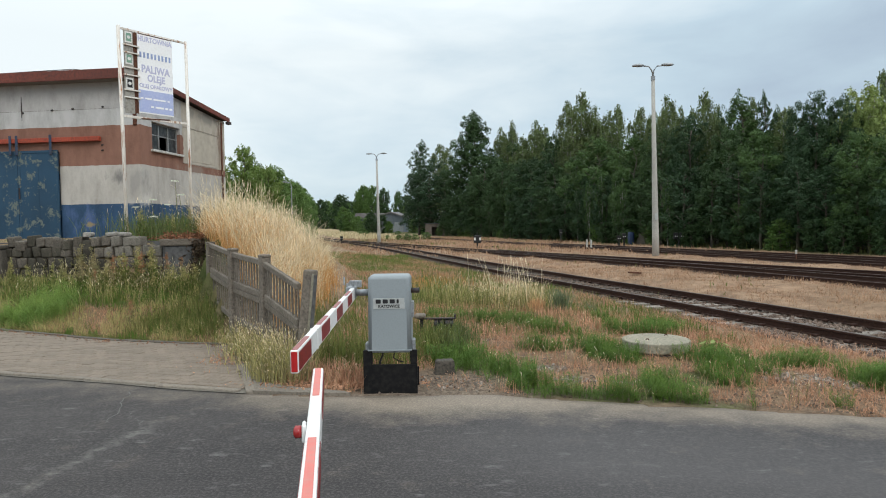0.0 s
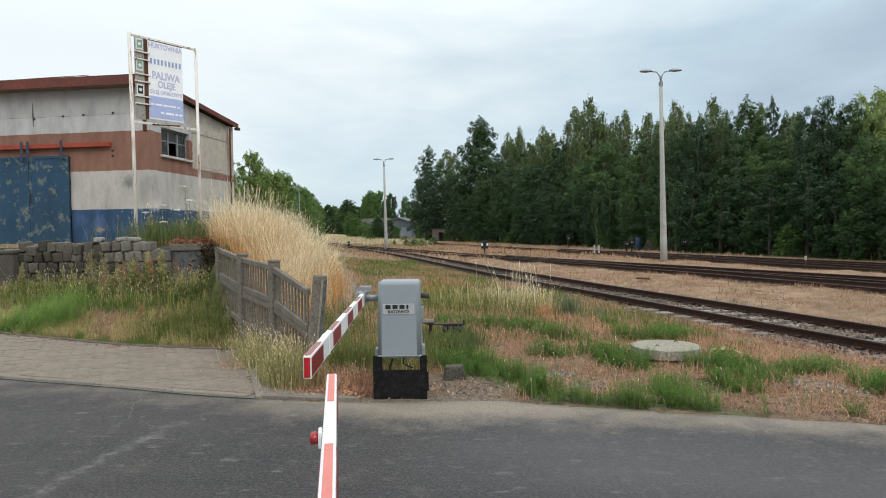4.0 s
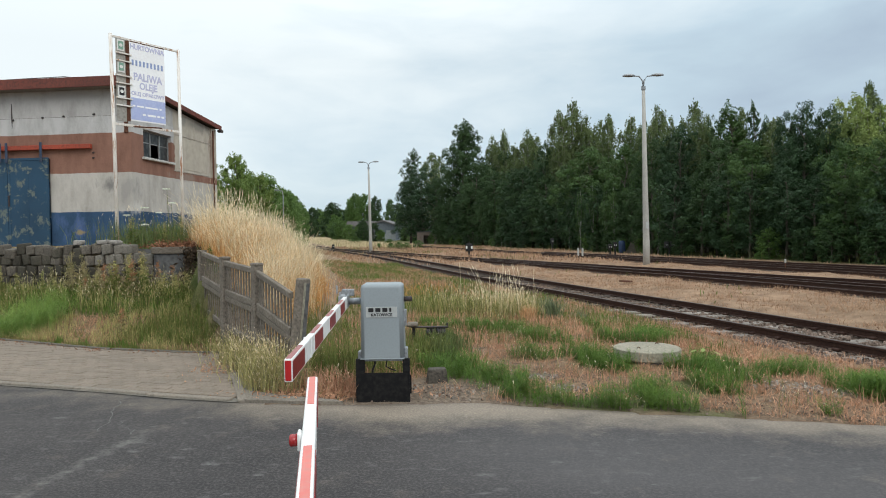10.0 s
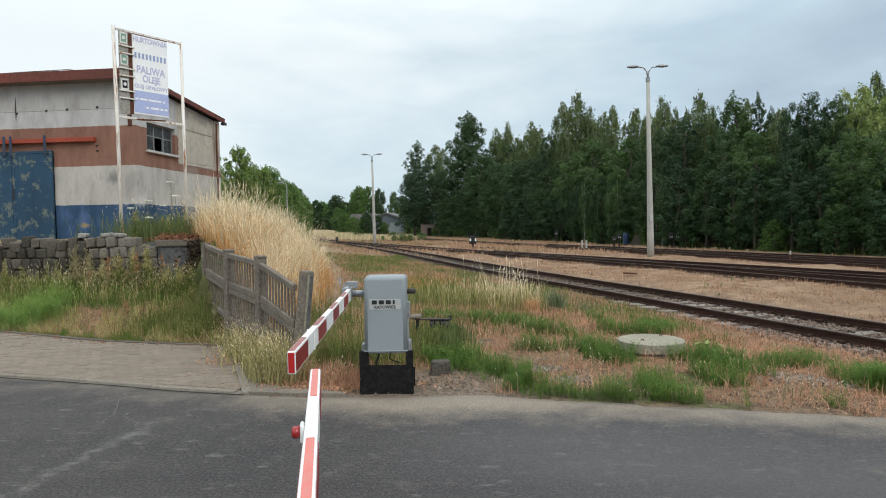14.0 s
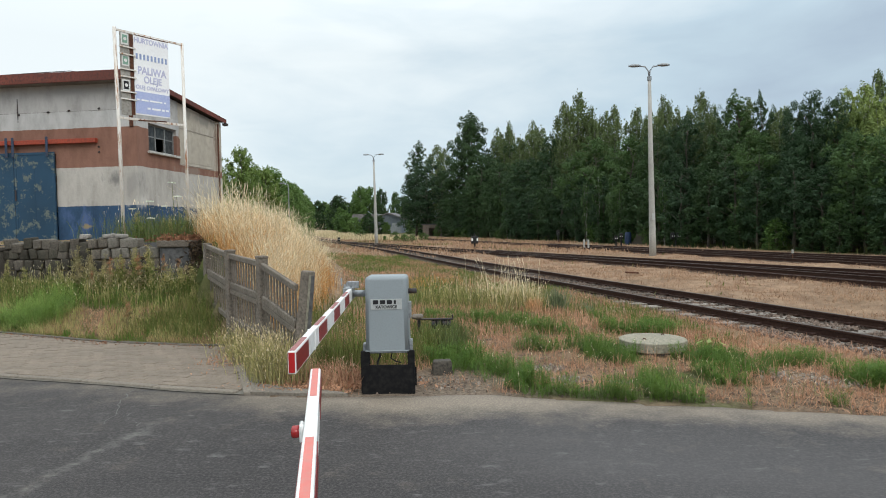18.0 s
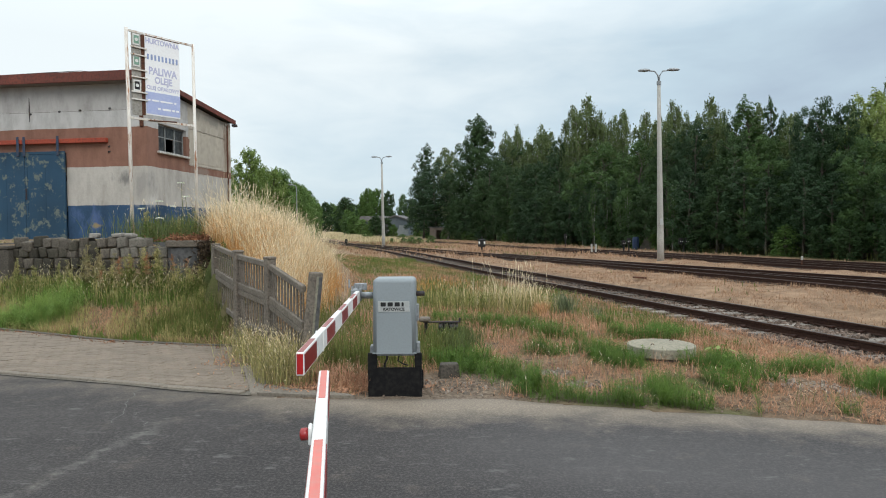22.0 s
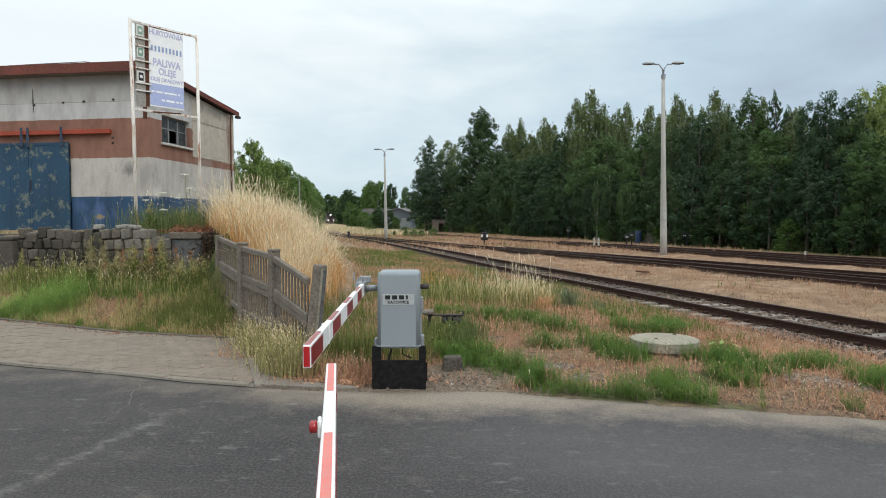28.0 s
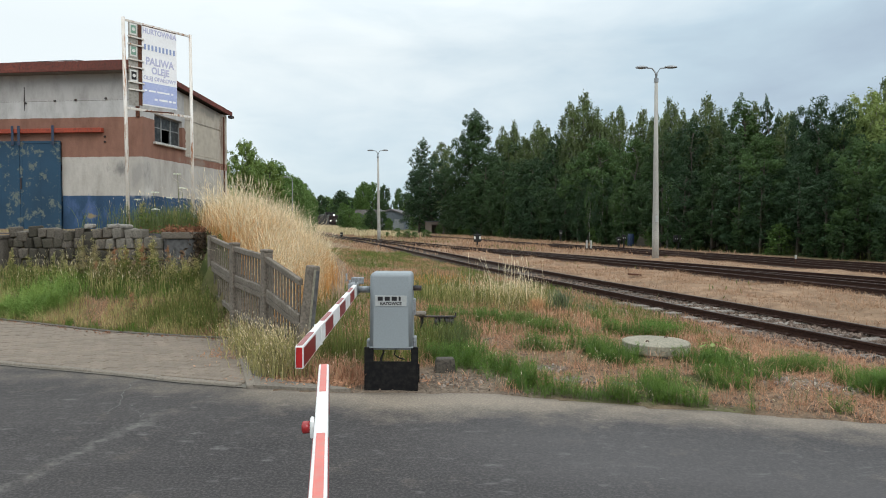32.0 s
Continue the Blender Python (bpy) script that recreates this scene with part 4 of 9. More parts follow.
def build_tracks():
    sec = rail_section()
    for ti, tr in enumerate(TRACKS):
        label = ("rusty single track on weathered sleepers beside the road" if ti == 0 else "rusty railway track of the yard in dry turf")
        track = empty("railway_track", pose(0, 0, 0), label, "railway track", "tracks of the yard")
        s, n = track_points(tr, 1.5)
        for side in (-0.753, 0.753):
            vs, fs = [], []
            for a, b in zip(s, n):
                x, y = rail_xy(a, b + side)
                zz = RAIL_Z + lift(y) + 0.012 * noise.noise(Vector((a * 0.15, ti, side)))
                for u, w in sec:
                    vs.append((x + SY * u, y - SX * u, zz + w))
            k = len(sec)
            for i in range(len(s) - 1):
                for j in range(k):
                    fs.append((i * k + j, i * k + (j + 1) % k, (i + 1) * k + (j + 1) % k, (i + 1) * k + j))
            me = soup("rail", vs, fs, RAIL)
            me.materials.append(RAIL_TOP)
            me.polygons.foreach_set("material_index", [1 if (i % k) in (0, 1, 2) else 0 for i in range(len(fs))])
            part("rail", me, RAIL, track, "rusty steel rail")
        # sleepers: one by one where the road is near, joined further off
        rnd = random.Random(10 + ti)
        shared = None
        bm = bmesh.new()
        s, n = track_points(tr, 0.62)
        for a, b in zip(s, n):
            x, y = rail_xy(a, b)
            zc = RAIL_Z + lift(y) - 0.16
            if ti == 0 and -3 < a < 34:
                if shared is None:
                    shared = finish(box(-1.25, 1.25, -0.12, 0.12, -0.16, 0.0, 0.012), "sleeper", SLEEPER)
                    shared_far = finish(box(-1.25, 1.25, -0.12, 0.12, -0.16, 0.0, 0.012), "sleeper", SLEEPER_DARK)
                part("sleeper", shared if a < 15 else shared_far, SLEEPER, track, m=pose(x + rnd.uniform(-.04, .04), y, zc + rnd.uniform(-0.02, 0.01), rnd.uniform(-1.5, 1.5), rnd.uniform(-1, 1), 16.7 + rnd.uniform(-2.5, 2.5)))
            elif -30 < a < 120:
                c, w = math.cos(radians(16.7)), math.sin(radians(16.7))
                vs = [bm.verts.new((x + c * u - w * v, y + w * u + c * v, zc - d)) for d in (0, 0.12) for u, v in ((-1.25, -0.12), (1.25, -0.12), (1.25, 0.12), (-1.25, 0.12))]
                bm.faces.new(vs[:4])
                for i in range(4):
                    bm.faces.new((vs[i], vs[i + 4], vs[(i + 1) % 4 + 4], vs[(i + 1) % 4]))
        if bm.verts:
            tagged(part("sleepers", bm, SLEEPER_DARK, track), kind="stuff")
        # fishplates and rail chairs near the road
        if ti == 0:
            clip = finish(box(-0.11, 0.11, -0.06, 0.06, 0.0, 0.05, 0.012), "rail_chair", RAIL)
            for a, b in zip(s, n):
                if 3 < a < 20:
                    for side in (-0.753, 0.753):
                        x, y = rail_xy(a, b + side)
                        part("rail_chair", clip, RAIL, track, m=pose(x, y, RAIL_Z - 0.165, 0, 0, 16.7))


def stones(name, pts, lo, hi, material, label, category, seed=1):
    """Many small broken stones in one mesh."""
    rnd = random.Random(seed)
    vs, fs = [], []
    base = [(-1, -1, 0), (1, -1, 0), (1, 1, 0), (-1, 1, 0), (-.6, -.5, 1), (.5, -.6, 1), (.6, .5, 1), (-.5, .6, 1)]
    quads = [(4, 5, 6, 7), (0, 1, 5, 4), (1, 2, 6, 5), (2, 3, 7, 6), (3, 0, 4, 7)]
    for x, y, z in pts:
        r = rnd.uniform(lo, hi)
        a = rnd.uniform(0, 6.3)
        c, s = math.cos(a), math.sin(a)
        k = len(vs)
        q = (rnd.uniform(.6, 1.2), rnd.uniform(.6, 1.2), rnd.uniform(.5, 1.3))
        for u, v, w in base:
            u, v, w = u * q[0] * r * rnd.uniform(.7, 1.1), v * q[1] * r * rnd.uniform(.7, 1.1), w * q[2] * r * rnd.uniform(.8, 1.2)
            vs.append((x + c * u - s * v, y + s * u + c * v, z - 0.2 * r + w))
        fs += [tuple(k + i for i in f) for f in quads]
    return tagged(new(name, soup(name, vs, fs, material)), label, category, kind="stuff")


def build_ballast():
    rnd = random.Random(3)
    pts = []
    for _ in range(9000):
        s = rnd.triangular(2, 26, 5)
        n = 9.94 + rnd.gauss(0, 0.95)
        if n > 11.35 or n < 7.95 or rnd.random() < 0.25 * (n < 8.4):
            continue
        x, y = rail_xy(s, n)
        if y < float(road_edge(x)):
            continue
        pts.append((x, y, gz(x, y) + (0.015 if abs(n - 9.94) < 1.4 else 0.0)))
    for _ in range(1500):
        x, y = rail_xy(rnd.uniform(0.5, 10), rnd.uniform(8.2, 9.1))
        if y > float(road_edge(x)) + 0.1:
            pts.append((x, y, gz(x, y) + 0.03))
    stones("ballast", pts, 0.018, 0.05, BALLAST, "grey crushed stone between the weathered sleepers", "ballast", 5)
    pts = []
    for _ in range(900):
        x = rnd.uniform(-1.2, 5.0)
        y = float(road_edge(x)) + abs(rnd.gauss(0, 0.7)) + 0.02
        pts.append((x, y, gz(x, y) + 0.01))
    for cx, cy in ((1.05, 7.45), (1.5, 7.2), (0.9, 7.9), (4.0, 6.6)):
        for _ in range(60):
            x, y = rnd.gauss(cx, .25), rnd.gauss(cy, .14)
            pts.append((x, y, gz(x, y) + 0.01))
    stones("gravel", pts, 0.004, 0.013, BALLAST, "loose gravel and rubble beside the road", "gravel", 6)


# ---- plants ----
def blades(name, pts, height, width, material, label, category, lean=0.25, seed=0, heads=None, parent=None, wind=(0.0, 0.0)):
    """Bent blades of grass, each a strip of two faces; heads adds a seed head to the tip of each."""
    rng = np.random.default_rng(seed)
    pts = np.asarray(pts, float)
    m = len(pts)
    h = rng.uniform(height[0], height[1], m)
    a = rng.uniform(0, 2 * np.pi, m)
    d = rng.uniform(0.1, 1.0, m) * lean * h
    dx, dy = np.cos(a) * d + wind[0] * h, np.sin(a) * d + wind[1] * h
    b = a + rng.uniform(0.6, 2.4, m)
    wx, wy = np.cos(b) * width * 0.5, np.sin(b) * width * 0.5
    base = pts - np.array([0, 0, 0.03])
    droop = 1 - 0.22 * np.minimum(1.0, np.hypot(dx, dy) / h)
    at = lambda t, z: base + np.stack([dx * t ** 2, dy * t ** 2, h * z * droop ** (2 * t)], 1)
    low, mid, tip = at(0.45, 0.48), at(0.78, 0.81), at(1.0, 1.0)
    w3 = np.stack([wx, wy, np.zeros(m)], 1)
    if height[1] <= 0.15 and not heads:
        V = np.stack([base - w3, base + w3, low + w3 * 0.8, low - w3 * 0.8, tip], 1).reshape(-1, 3)
        k = np.arange(m) * 5
        me = soup(name, V.tolist(), np.stack([k, k + 1, k + 2, k + 3], 1).tolist() + np.stack([k + 3, k + 2, k + 4], 1).tolist(), material)
        return tagged(new(name, me), label, category, kind="stuff")
    V = np.stack([base - w3, base + w3, low + w3 * 0.9, low - w3 * 0.9, mid + w3 * 0.65, mid - w3 * 0.65, tip], 1).reshape(-1, 3)
    k = np.arange(m) * 7
    quads = np.concatenate([np.stack([k, k + 1, k + 2, k + 3], 1), np.stack([k + 3, k + 2, k + 4, k + 5], 1)]).tolist()
    tris = np.stack([k + 5, k + 4, k + 6], 1).tolist()
    me = soup(name, V.tolist(), quads + tris, material)
    if heads:
        hl, hw, hm = heads
        L = rng.uniform(0.6, 1.2, m)[:, None] * hl
        way = tip - mid
        way /= np.linalg.norm(way, axis=1)[:, None]
        w2 = w3 / np.linalg.norm(w3, axis=1)[:, None] * hw * 0.5
        A, C = tip - way * L * 0.5, tip + way * L * 0.5
        H = np.stack([A, tip + w2, C, tip - w2], 1).reshape(-1, 3)
        j = np.arange(m) * 4
        me2 = soup(name + "_heads", H.tolist(), np.stack([j, j + 1, j + 2, j + 3], 1).tolist(), hm)
    ob = tagged(new(name, me), label, category, kind="stuff")
    if heads:
        part("seed_heads", me2, hm, ob, "pale seed heads")
    return ob


def horsetail(name, pts, height, material, label, seed, needles=40):
    """Feathery stems: whorls of fine upswept needles on an upright axis."""
    rng = np.random.default_rng(seed)
    pts = np.asarray(pts, float)
    m = len(pts)
    h = rng.uniform(height[0], height[1], m)
    lean = rng.normal(0, 0.16, (m, 2)) * h[:, None]
    r = np.repeat(np.arange(m), needles)
    t = rng.uniform(0.08, 1.0, len(r))
    root = pts[r] + np.stack([lean[r, 0] * t, lean[r, 1] * t, h[r] * t * 0.9 - 0.01], 1)
    a = rng.uniform(0, 2 * np.pi, len(r))
    L = h[r] * rng.uniform(0.22, 0.46, len(r)) * (1.15 - 0.7 * t)
    tip = root + np.stack([np.cos(a) * L, np.sin(a) * L, L * rng.uniform(0.15, 0.8, len(r))], 1)
    b = a + 1.4
    w = np.stack([np.cos(b), np.sin(b), np.zeros(len(r))], 1) * 0.0017
    V = np.stack([root - w, root + w, tip], 1).reshape(-1, 3)
    k = np.arange(len(r)) * 3
    axis_ = np.stack([pts + [-0.0016, 0, -0.03], pts + [0.0016, 0, -0.03], pts + np.stack([lean[:, 0], lean[:, 1], h], 1)], 1).reshape(-1, 3)
    k2 = len(V) + np.arange(m) * 3
    F = np.concatenate([np.stack([k, k + 1, k + 2], 1), np.stack([k2, k2 + 1, k2 + 2], 1)])
    me = soup(name, np.concatenate([V, axis_]).tolist(), F.tolist(), material)
    return tagged(new(name, me), label, "horsetail", kind="stuff")


def weed_meshes(seed, plume, leaf_mat, plume_mat):
    """A weed one metre high: stem with side twigs, leaves below, a feathery plume above."""
    rnd = random.Random(seed)
    rng = np.random.default_rng(seed)
    bm = bmesh.new()
    tube([(0, 0, -0.05), (0.02, 0.01, 0.5), (rnd.uniform(-0.06, 0.06), rnd.uniform(-0.06, 0.06), 1.0)], [0.008, 0.006, 0.003], 5, bm)
    ends = []
    for i in range(12):
        z = rnd.uniform(0.4, 0.9)
        a, l = i * 2.4, rnd.uniform(0.05, 0.13) * (1.4 - z)
        e = (l * math.cos(a), l * math.sin(a), z + l * 1.5)
        ends.append(e)
        tube([(0.015, 0.005, z), e], [0.003, 0.0015], 4, bm, False)
    stem = finish(bm, "stem", leaf_mat)

    def bits(name, P, size, slim, material, up):
        n = len(P)
        u = rng.normal(0, 1, (n, 3)) + [0, 0, up]
        u /= np.linalg.norm(u, axis=1)[:, None]
        v = np.cross(u, rng.normal(0, 1, (n, 3)))
        v /= np.linalg.norm(v, axis=1)[:, None]
        s = (rng.uniform(0.6, 1.3, n) * size)[:, None]
        V = np.stack([P, P + u * s + v * s * slim, P + u * 2 * s, P + u * s - v * s * slim], 1).reshape(-1, 3)
        k = np.arange(n) * 4
        return soup(name, V.tolist(), np.stack([k, k + 1, k + 2, k + 3], 1).tolist(), material)
    n = 110
    z = rng.uniform(0.02, 0.62, n)
    rr = 0.16 * (1 - z) * np.sqrt(rng.random(n))
    a = rng.uniform(0, 6.28, n)
    leaves = bits("leaves", np.stack([rr * np.cos(a), rr * np.sin(a), z], 1), 0.045, 0.28, leaf_mat, 0.9)
    out = [("stem", stem), ("leaves", leaves)]
    if plume:
        E = np.array(ends)[rng.integers(0, len(ends), 420)]
        f = rng.random((420, 1))
        P = E * f + np.array([0.015, 0.0, 0.0]) * (1 - f) + np.stack([np.zeros(420), np.zeros(420), (1 - f[:, 0]) * (E[:, 2] - 0.02)], 1) + rng.normal(0, 0.016, (420, 3))
        P[:120] = np.stack([rng.normal(0, 0.02, 120), rng.normal(0, 0.02, 120), rng.uniform(0.5, 1.02, 120)], 1)
        out.append(("plume", bits("plume", P, 0.013, 0.45, plume_mat, 0.6)))
    return out


def weed(meshes, x, y, h, wide, label, group, turn, name="tall_weed"):
    t = empty(name, pose(x, y, gz(x, y) - 0.01, 0, 0, turn), label, "weed", group)
    for nm, me in meshes:
        q = part(nm, me, None, t)
        q.scale = (h * wide, h * wide, h)
        if nm != "stem":
            tagged(q, kind="stuff")
    return t


def scatter(rng, count, x0, x1, y0, y1, keep):
    x, y = rng.uniform(x0, x1, count), rng.uniform(y0, y1, count)
    ok = keep(x, y)
    x, y = x[ok], y[ok]
    return np.stack([x, y, ground_z(x, y)], 1)


def tufts(rng, centres, per, spread):
    c = np.repeat(np.asarray(centres), per, 0)
    x, y = c[:, 0] + rng.normal(0, spread, len(c)), c[:, 1] + rng.normal(0, spread, len(c))
    return np.stack([x, y, ground_z(x, y)], 1)


def on_verge(x, y):
    return (y > road_edge(x) + 0.06) & ~((x < -2.15) & (y < pave_back(x) + 0.05) & (x < fence_x(y)))


# places where grey rubble shows through the turf: centre, half widths
BARE = ((0.96, 7.8, 0.13, 0.16), (1.14, 7.36, 0.17, 0.2), (1.32, 6.8, 0.2, 0.18), (1.74, 6.64, 0.1, 0.1), (3.7, 6.8, 0.3, 0.2), (4.14, 6.71, 0.3, 0.18))


def off_rubble(p):
    ok = np.ones(len(p), bool)
    for x, y, a, b in BARE:
        ok &= ((p[:, 0] - x) / a) ** 2 + ((p[:, 1] - y) / b) ** 2 > 1
    return ok


def build_grass():
    rng = np.random.default_rng(7)
    # tall dry stand on the mound behind the fence
    def stand(x, y):
        back = (x > fence_x(y) + np.where(y < 10.5, 0.42, 0.2)) & (y > 7.6)
        edge = np.interp(y, [7.5, 9, 11, 13, 16, 20], [-2.05, -2.3, -2.5, -2.6, -2.9, -3.6])
        return back & (x < edge + rng.normal(0, 0.12, len(x))) & (x > -4.9 - 0.06 * (y - 12)) & ((y > 12.6) | (x > fence_x(y) + 0.2))
    p = scatter(rng, 34000, -6.2, -1.6, 8.2, 17.5, stand)
    c = vnoise(p[:, 0], p[:, 1], 1.6, 6.0)
    p = p[c + rng.normal(0, 0.25, len(p)) > -0.12]
    blades("tall_dry_grass", p, (0.45, 1.0), 0.005, STRAW, "tall pale dry grass on the mound behind the fence", "dry grass", 0.55, 1, (0.20, 0.006, SEED), wind=(-0.06, 0.0))
    p = scatter(rng, 3800, -5.8, -1.8, 8.8, 15, stand)
    blades("arching_dry_grass", p, (0.85, 1.38), 0.005, STRAW, "long arching dry stems above the stand", "dry grass", 0.8, 31, (0.26, 0.009, SEED), wind=(-0.04, 0.0))
    p = scatter(rng, 36000, -6.2, -1.6, 8.0, 16, stand)
    blades("dry_undergrowth", p, (0.28, 0.80), 0.007, AMBER, "amber stems under the tall dry grass", "dry grass", 0.55, 2)
    c = [(-1.7, 8.0), (-1.8, 8.6), (-1.95, 9.4), (-2.05, 10.2), (-2.15, 11.0), (-2.25, 12.0), (-1.6, 9.0), (-1.75, 10.4), (-2.3, 13.0)]
    blades("stand_edge_green", tufts(rng, c, 130, 0.2), (0.10, 0.42), 0.007, GRASS, "green grass along the edge of the tall dry stand", "grass", 0.6, 78)
    # bank before the stone wall
    bank = lambda x, y: (x < fence_x(y) - 0.02) & (y > pave_back(x) + 0.04) & (y < wall_y(x) - 0.12)
    p = scatter(rng, 90000, -11, -2.4, 9.0, 13.2, bank)
    X, Y = p[:, 0], p[:, 1]
    f = (Y - pave_back(X)) / np.maximum(wall_y(X) - pave_back(X), 0.5)
    v = vnoise(X, Y, 1.7, 5.5) + 0.6 * vnoise(X, Y, 5.0, 7.5)
    bald = np.exp(-((X + 5.6) / 0.95) ** 2 - ((f - 0.36) / 0.13) ** 2) + 0.7 * np.exp(-((X + 4.4) / 0.5) ** 2 - ((f - 0.42) / 0.1) ** 2)
    green = 0.25 + 0.75 * smooth01((f - 0.42) / 0.15) + 0.7 * v - 0.85 * bald - 0.45 * ((X > -4.4) & (f < 0.55))
    blades("bank_thatch", p[(green < 0.45)], (0.04, 0.15), 0.006, THATCH, "short brown thatch on the bank", "dry grass", 1.0, 39)
    blades("bank_turf", p[(green > 0.1) & (f < 0.6)][::3], (0.04, 0.15), 0.007, GRASS, "short green turf on the bank", "grass", 0.6, 3)
    blades("bank_lush_grass", p[green > 0.5][1::3], (0.08, 0.24), 0.008, GRASS_LUSH, "fresh green grass on the bank", "grass", 0.6, 63)
    blades("bank_grass", p[green > 0.6][::3], (0.08, 0.24), 0.007, GRASS, "tall green grass on the bank below the stone wall", "grass", 0.6, 4)
    blades("bank_seed_grass", p[(f > 0.5) & (v > -0.1)][::14], (0.25, 0.55), 0.005, PALE_WEED, "thin seeding grass before the stone wall", "grass", 0.45, 5, (0.07, 0.007, SEED))
    blades("bank_yellow_grass", p[(v < 0.2)][::2], (0.08, 0.28), 0.006, PALE_WEED, "yellowing grass on the bank", "grass", 0.7, 35)
    c = [(-7.2, 10.95), (-6.95, 11.0), (-6.7, 10.9), (-7.0, 11.35), (-7.4, 11.3), (-6.75, 11.2), (-7.7, 11.1)]
    horsetail("green_tuft", tufts(rng, c, 130, 0.16), (0.18, 0.40), FRESH_TUFT, "bright green leafy tuft beside the paved drive", 6)
    c = [(-4.75, 10.0), (-4.5, 10.1), (-4.2, 9.75), (-4.0, 9.9), (-3.75, 9.6), (-4.3, 10.3), (-3.85, 10.2), (-4.6, 10.4)]
    blades("lower_tuft", tufts(rng, c, 230, 0.15), (0.10, 0.36), 0.007, GRASS, "green tufts at the foot of the bank", "grass", 0.6, 58)
    x = rng.uniform(-7.2, -3.3, 2600)
    y = pave_back(x) + 0.03 + np.abs(rng.normal(0, 0.08, len(x)))
    k = vnoise(x, y, 2.2, 6.6) > -0.12
    horsetail("edge_herbs", np.stack([x, y, ground_z(x, y)], 1)[k], (0.03, 0.10), GRASS, "low green herbs creeping over the edge of the paving", 59, 8)
    pale = [weed_meshes(s, True, GRASS, PALE_WEED) for s in (1, 2, 3)]
    rusty = [weed_meshes(s, True, GRASS_MIX, RUSTY) for s in (4, 5)]
    leafy = [weed_meshes(s, False, HERB, HERB) for s in (6, 7)]
    tan_ = [weed_meshes(8, True, GRASS_MIX, GRASS_MIX)]
    rnd = random.Random(77)
    grp = "tall weeds below the stone wall"
    at = lambda x, f: pave_back(x) + f * (wall_y(x) - pave_back(x))
    for x, f, h in ((-5.95, 0.74, 0.72), (-5.8, 0.7, 0.8), (-5.62, 0.78, 0.85), (-5.5, 0.7, 0.72), (-5.35, 0.76, 0.85), (-5.25, 0.7, 0.66), (-4.85, 0.62, 0.55), (-4.72, 0.6, 0.66), (-4.6, 0.66, 0.6), (-4.5, 0.6, 0.55), (-4.42, 0.68, 0.6), (-6.2, 0.72, 0.55), (-7.3, 0.7, 0.6), (-7.0, 0.66, 0.5), (-4.2, 0.5, 0.45), (-5.1, 0.6, 0.5), (-8.2, 0.7, 0.7), (-7.8, 0.66, 0.6)):
        weed(rnd.choice(pale), x, at(x, f), h * 0.86, rnd.uniform(1.2, 1.8), "tall pale yellow-green weed before the stone wall", grp, rnd.uniform(0, 360))
    for x, f, h in ((-6.05, 0.72, 0.62), (-5.9, 0.78, 0.55), (-5.08, 0.8, 0.6), (-4.85, 0.84, 0.5), (-5.02, 0.24, 0.46), (-6.35, 0.66, 0.45), (-5.4, 0.66, 0.75)):
        weed(rnd.choice(rusty), x, at(x, f), h, rnd.uniform(1.3, 1.9), "rusty red sorrel in seed on the bank", grp, rnd.uniform(0, 360), "sorrel")
    for x, f, h in ((-6.8, 0.8, 0.78), (-6.65, 0.84, 0.7), (-6.5, 0.78, 0.6), (-6.95, 0.85, 0.66), (-7.25, 0.8, 0.5), (-5.7, 0.82, 0.7), (-6.3, 0.84, 0.6), (-5.45, 0.85, 0.75)):
        weed(tan_[0], x, at(x, f), h, rnd.uniform(1.2, 1.7), "withered tan weed in seed before the stone wall", grp, rnd.uniform(0, 360))
    for _ in range(20):
        x = rnd.uniform(-7.6, -3.7)
        weed(rnd.choice(leafy), x, at(x, rnd.uniform(0.4, 0.8)), rnd.uniform(0.18, 0.36), rnd.uniform(1.2, 1.9), "leafy green weed on the bank", "leafy weeds on the bank", rnd.uniform(0, 360), "leafy_weed")
    for _ in range(16):
        x = rnd.uniform(-6.7, -5.0)
        y = rnd.uniform(12.75, 13.7)
        weed(rnd.choice(leafy if _ % 3 else pale), x, y, rnd.uniform(0.4, 0.85), rnd.uniform(1.0, 1.6), "green weed on the terrace round the sign", "weeds on the terrace", rnd.uniform(0, 360), "leafy_weed")
    # oat-like tufts at the foot of the fence
    c = [(-2.12, 7.4), (-1.95, 7.1), (-2.45, 7.85), (-2.72, 8.3), (-1.82, 6.9), (-2.08, 7.65), (-2.8, 8.75), (-1.68, 6.9), (-1.88, 7.4), (-2.25, 8.05)]
    blades("fence_oats", tufts(rng, c, 170, 0.12), (0.10, 0.60), 0.006, PALE_WEED, "yellow-green oat-like grass at the foot of the concrete fence", "grass", 0.55, 76, (0.05, 0.007, STRAW))
    blades("fence_tuft", tufts(rng, c, 90, 0.125), (0.12, 0.64), 0.006, GRASS_MIX, "pale seeding tufts at the foot of the concrete fence", "grass", 0.6, 7, (0.05, 0.006, SEED))
    blades("fence_green", tufts(rng, [(-3.25, 9.2), (-3.45, 9.6), (-3.7, 10.0), (-3.95, 10.5), (-4.2, 10.9), (-4.4, 11.3), (-3.5, 9.9), (-4.1, 10.4)], 60, 0.15), (0.15, 0.45), 0.009, GRASS, "green grass at the foot of the concrete fence", "grass", 0.4, 8)
    c = [(-1.55, 6.95), (-1.3, 6.9), (-1.05, 6.85), (-1.25, 7.0), (-0.95, 6.95), (-1.45, 7.2), (-0.75, 7.1)]
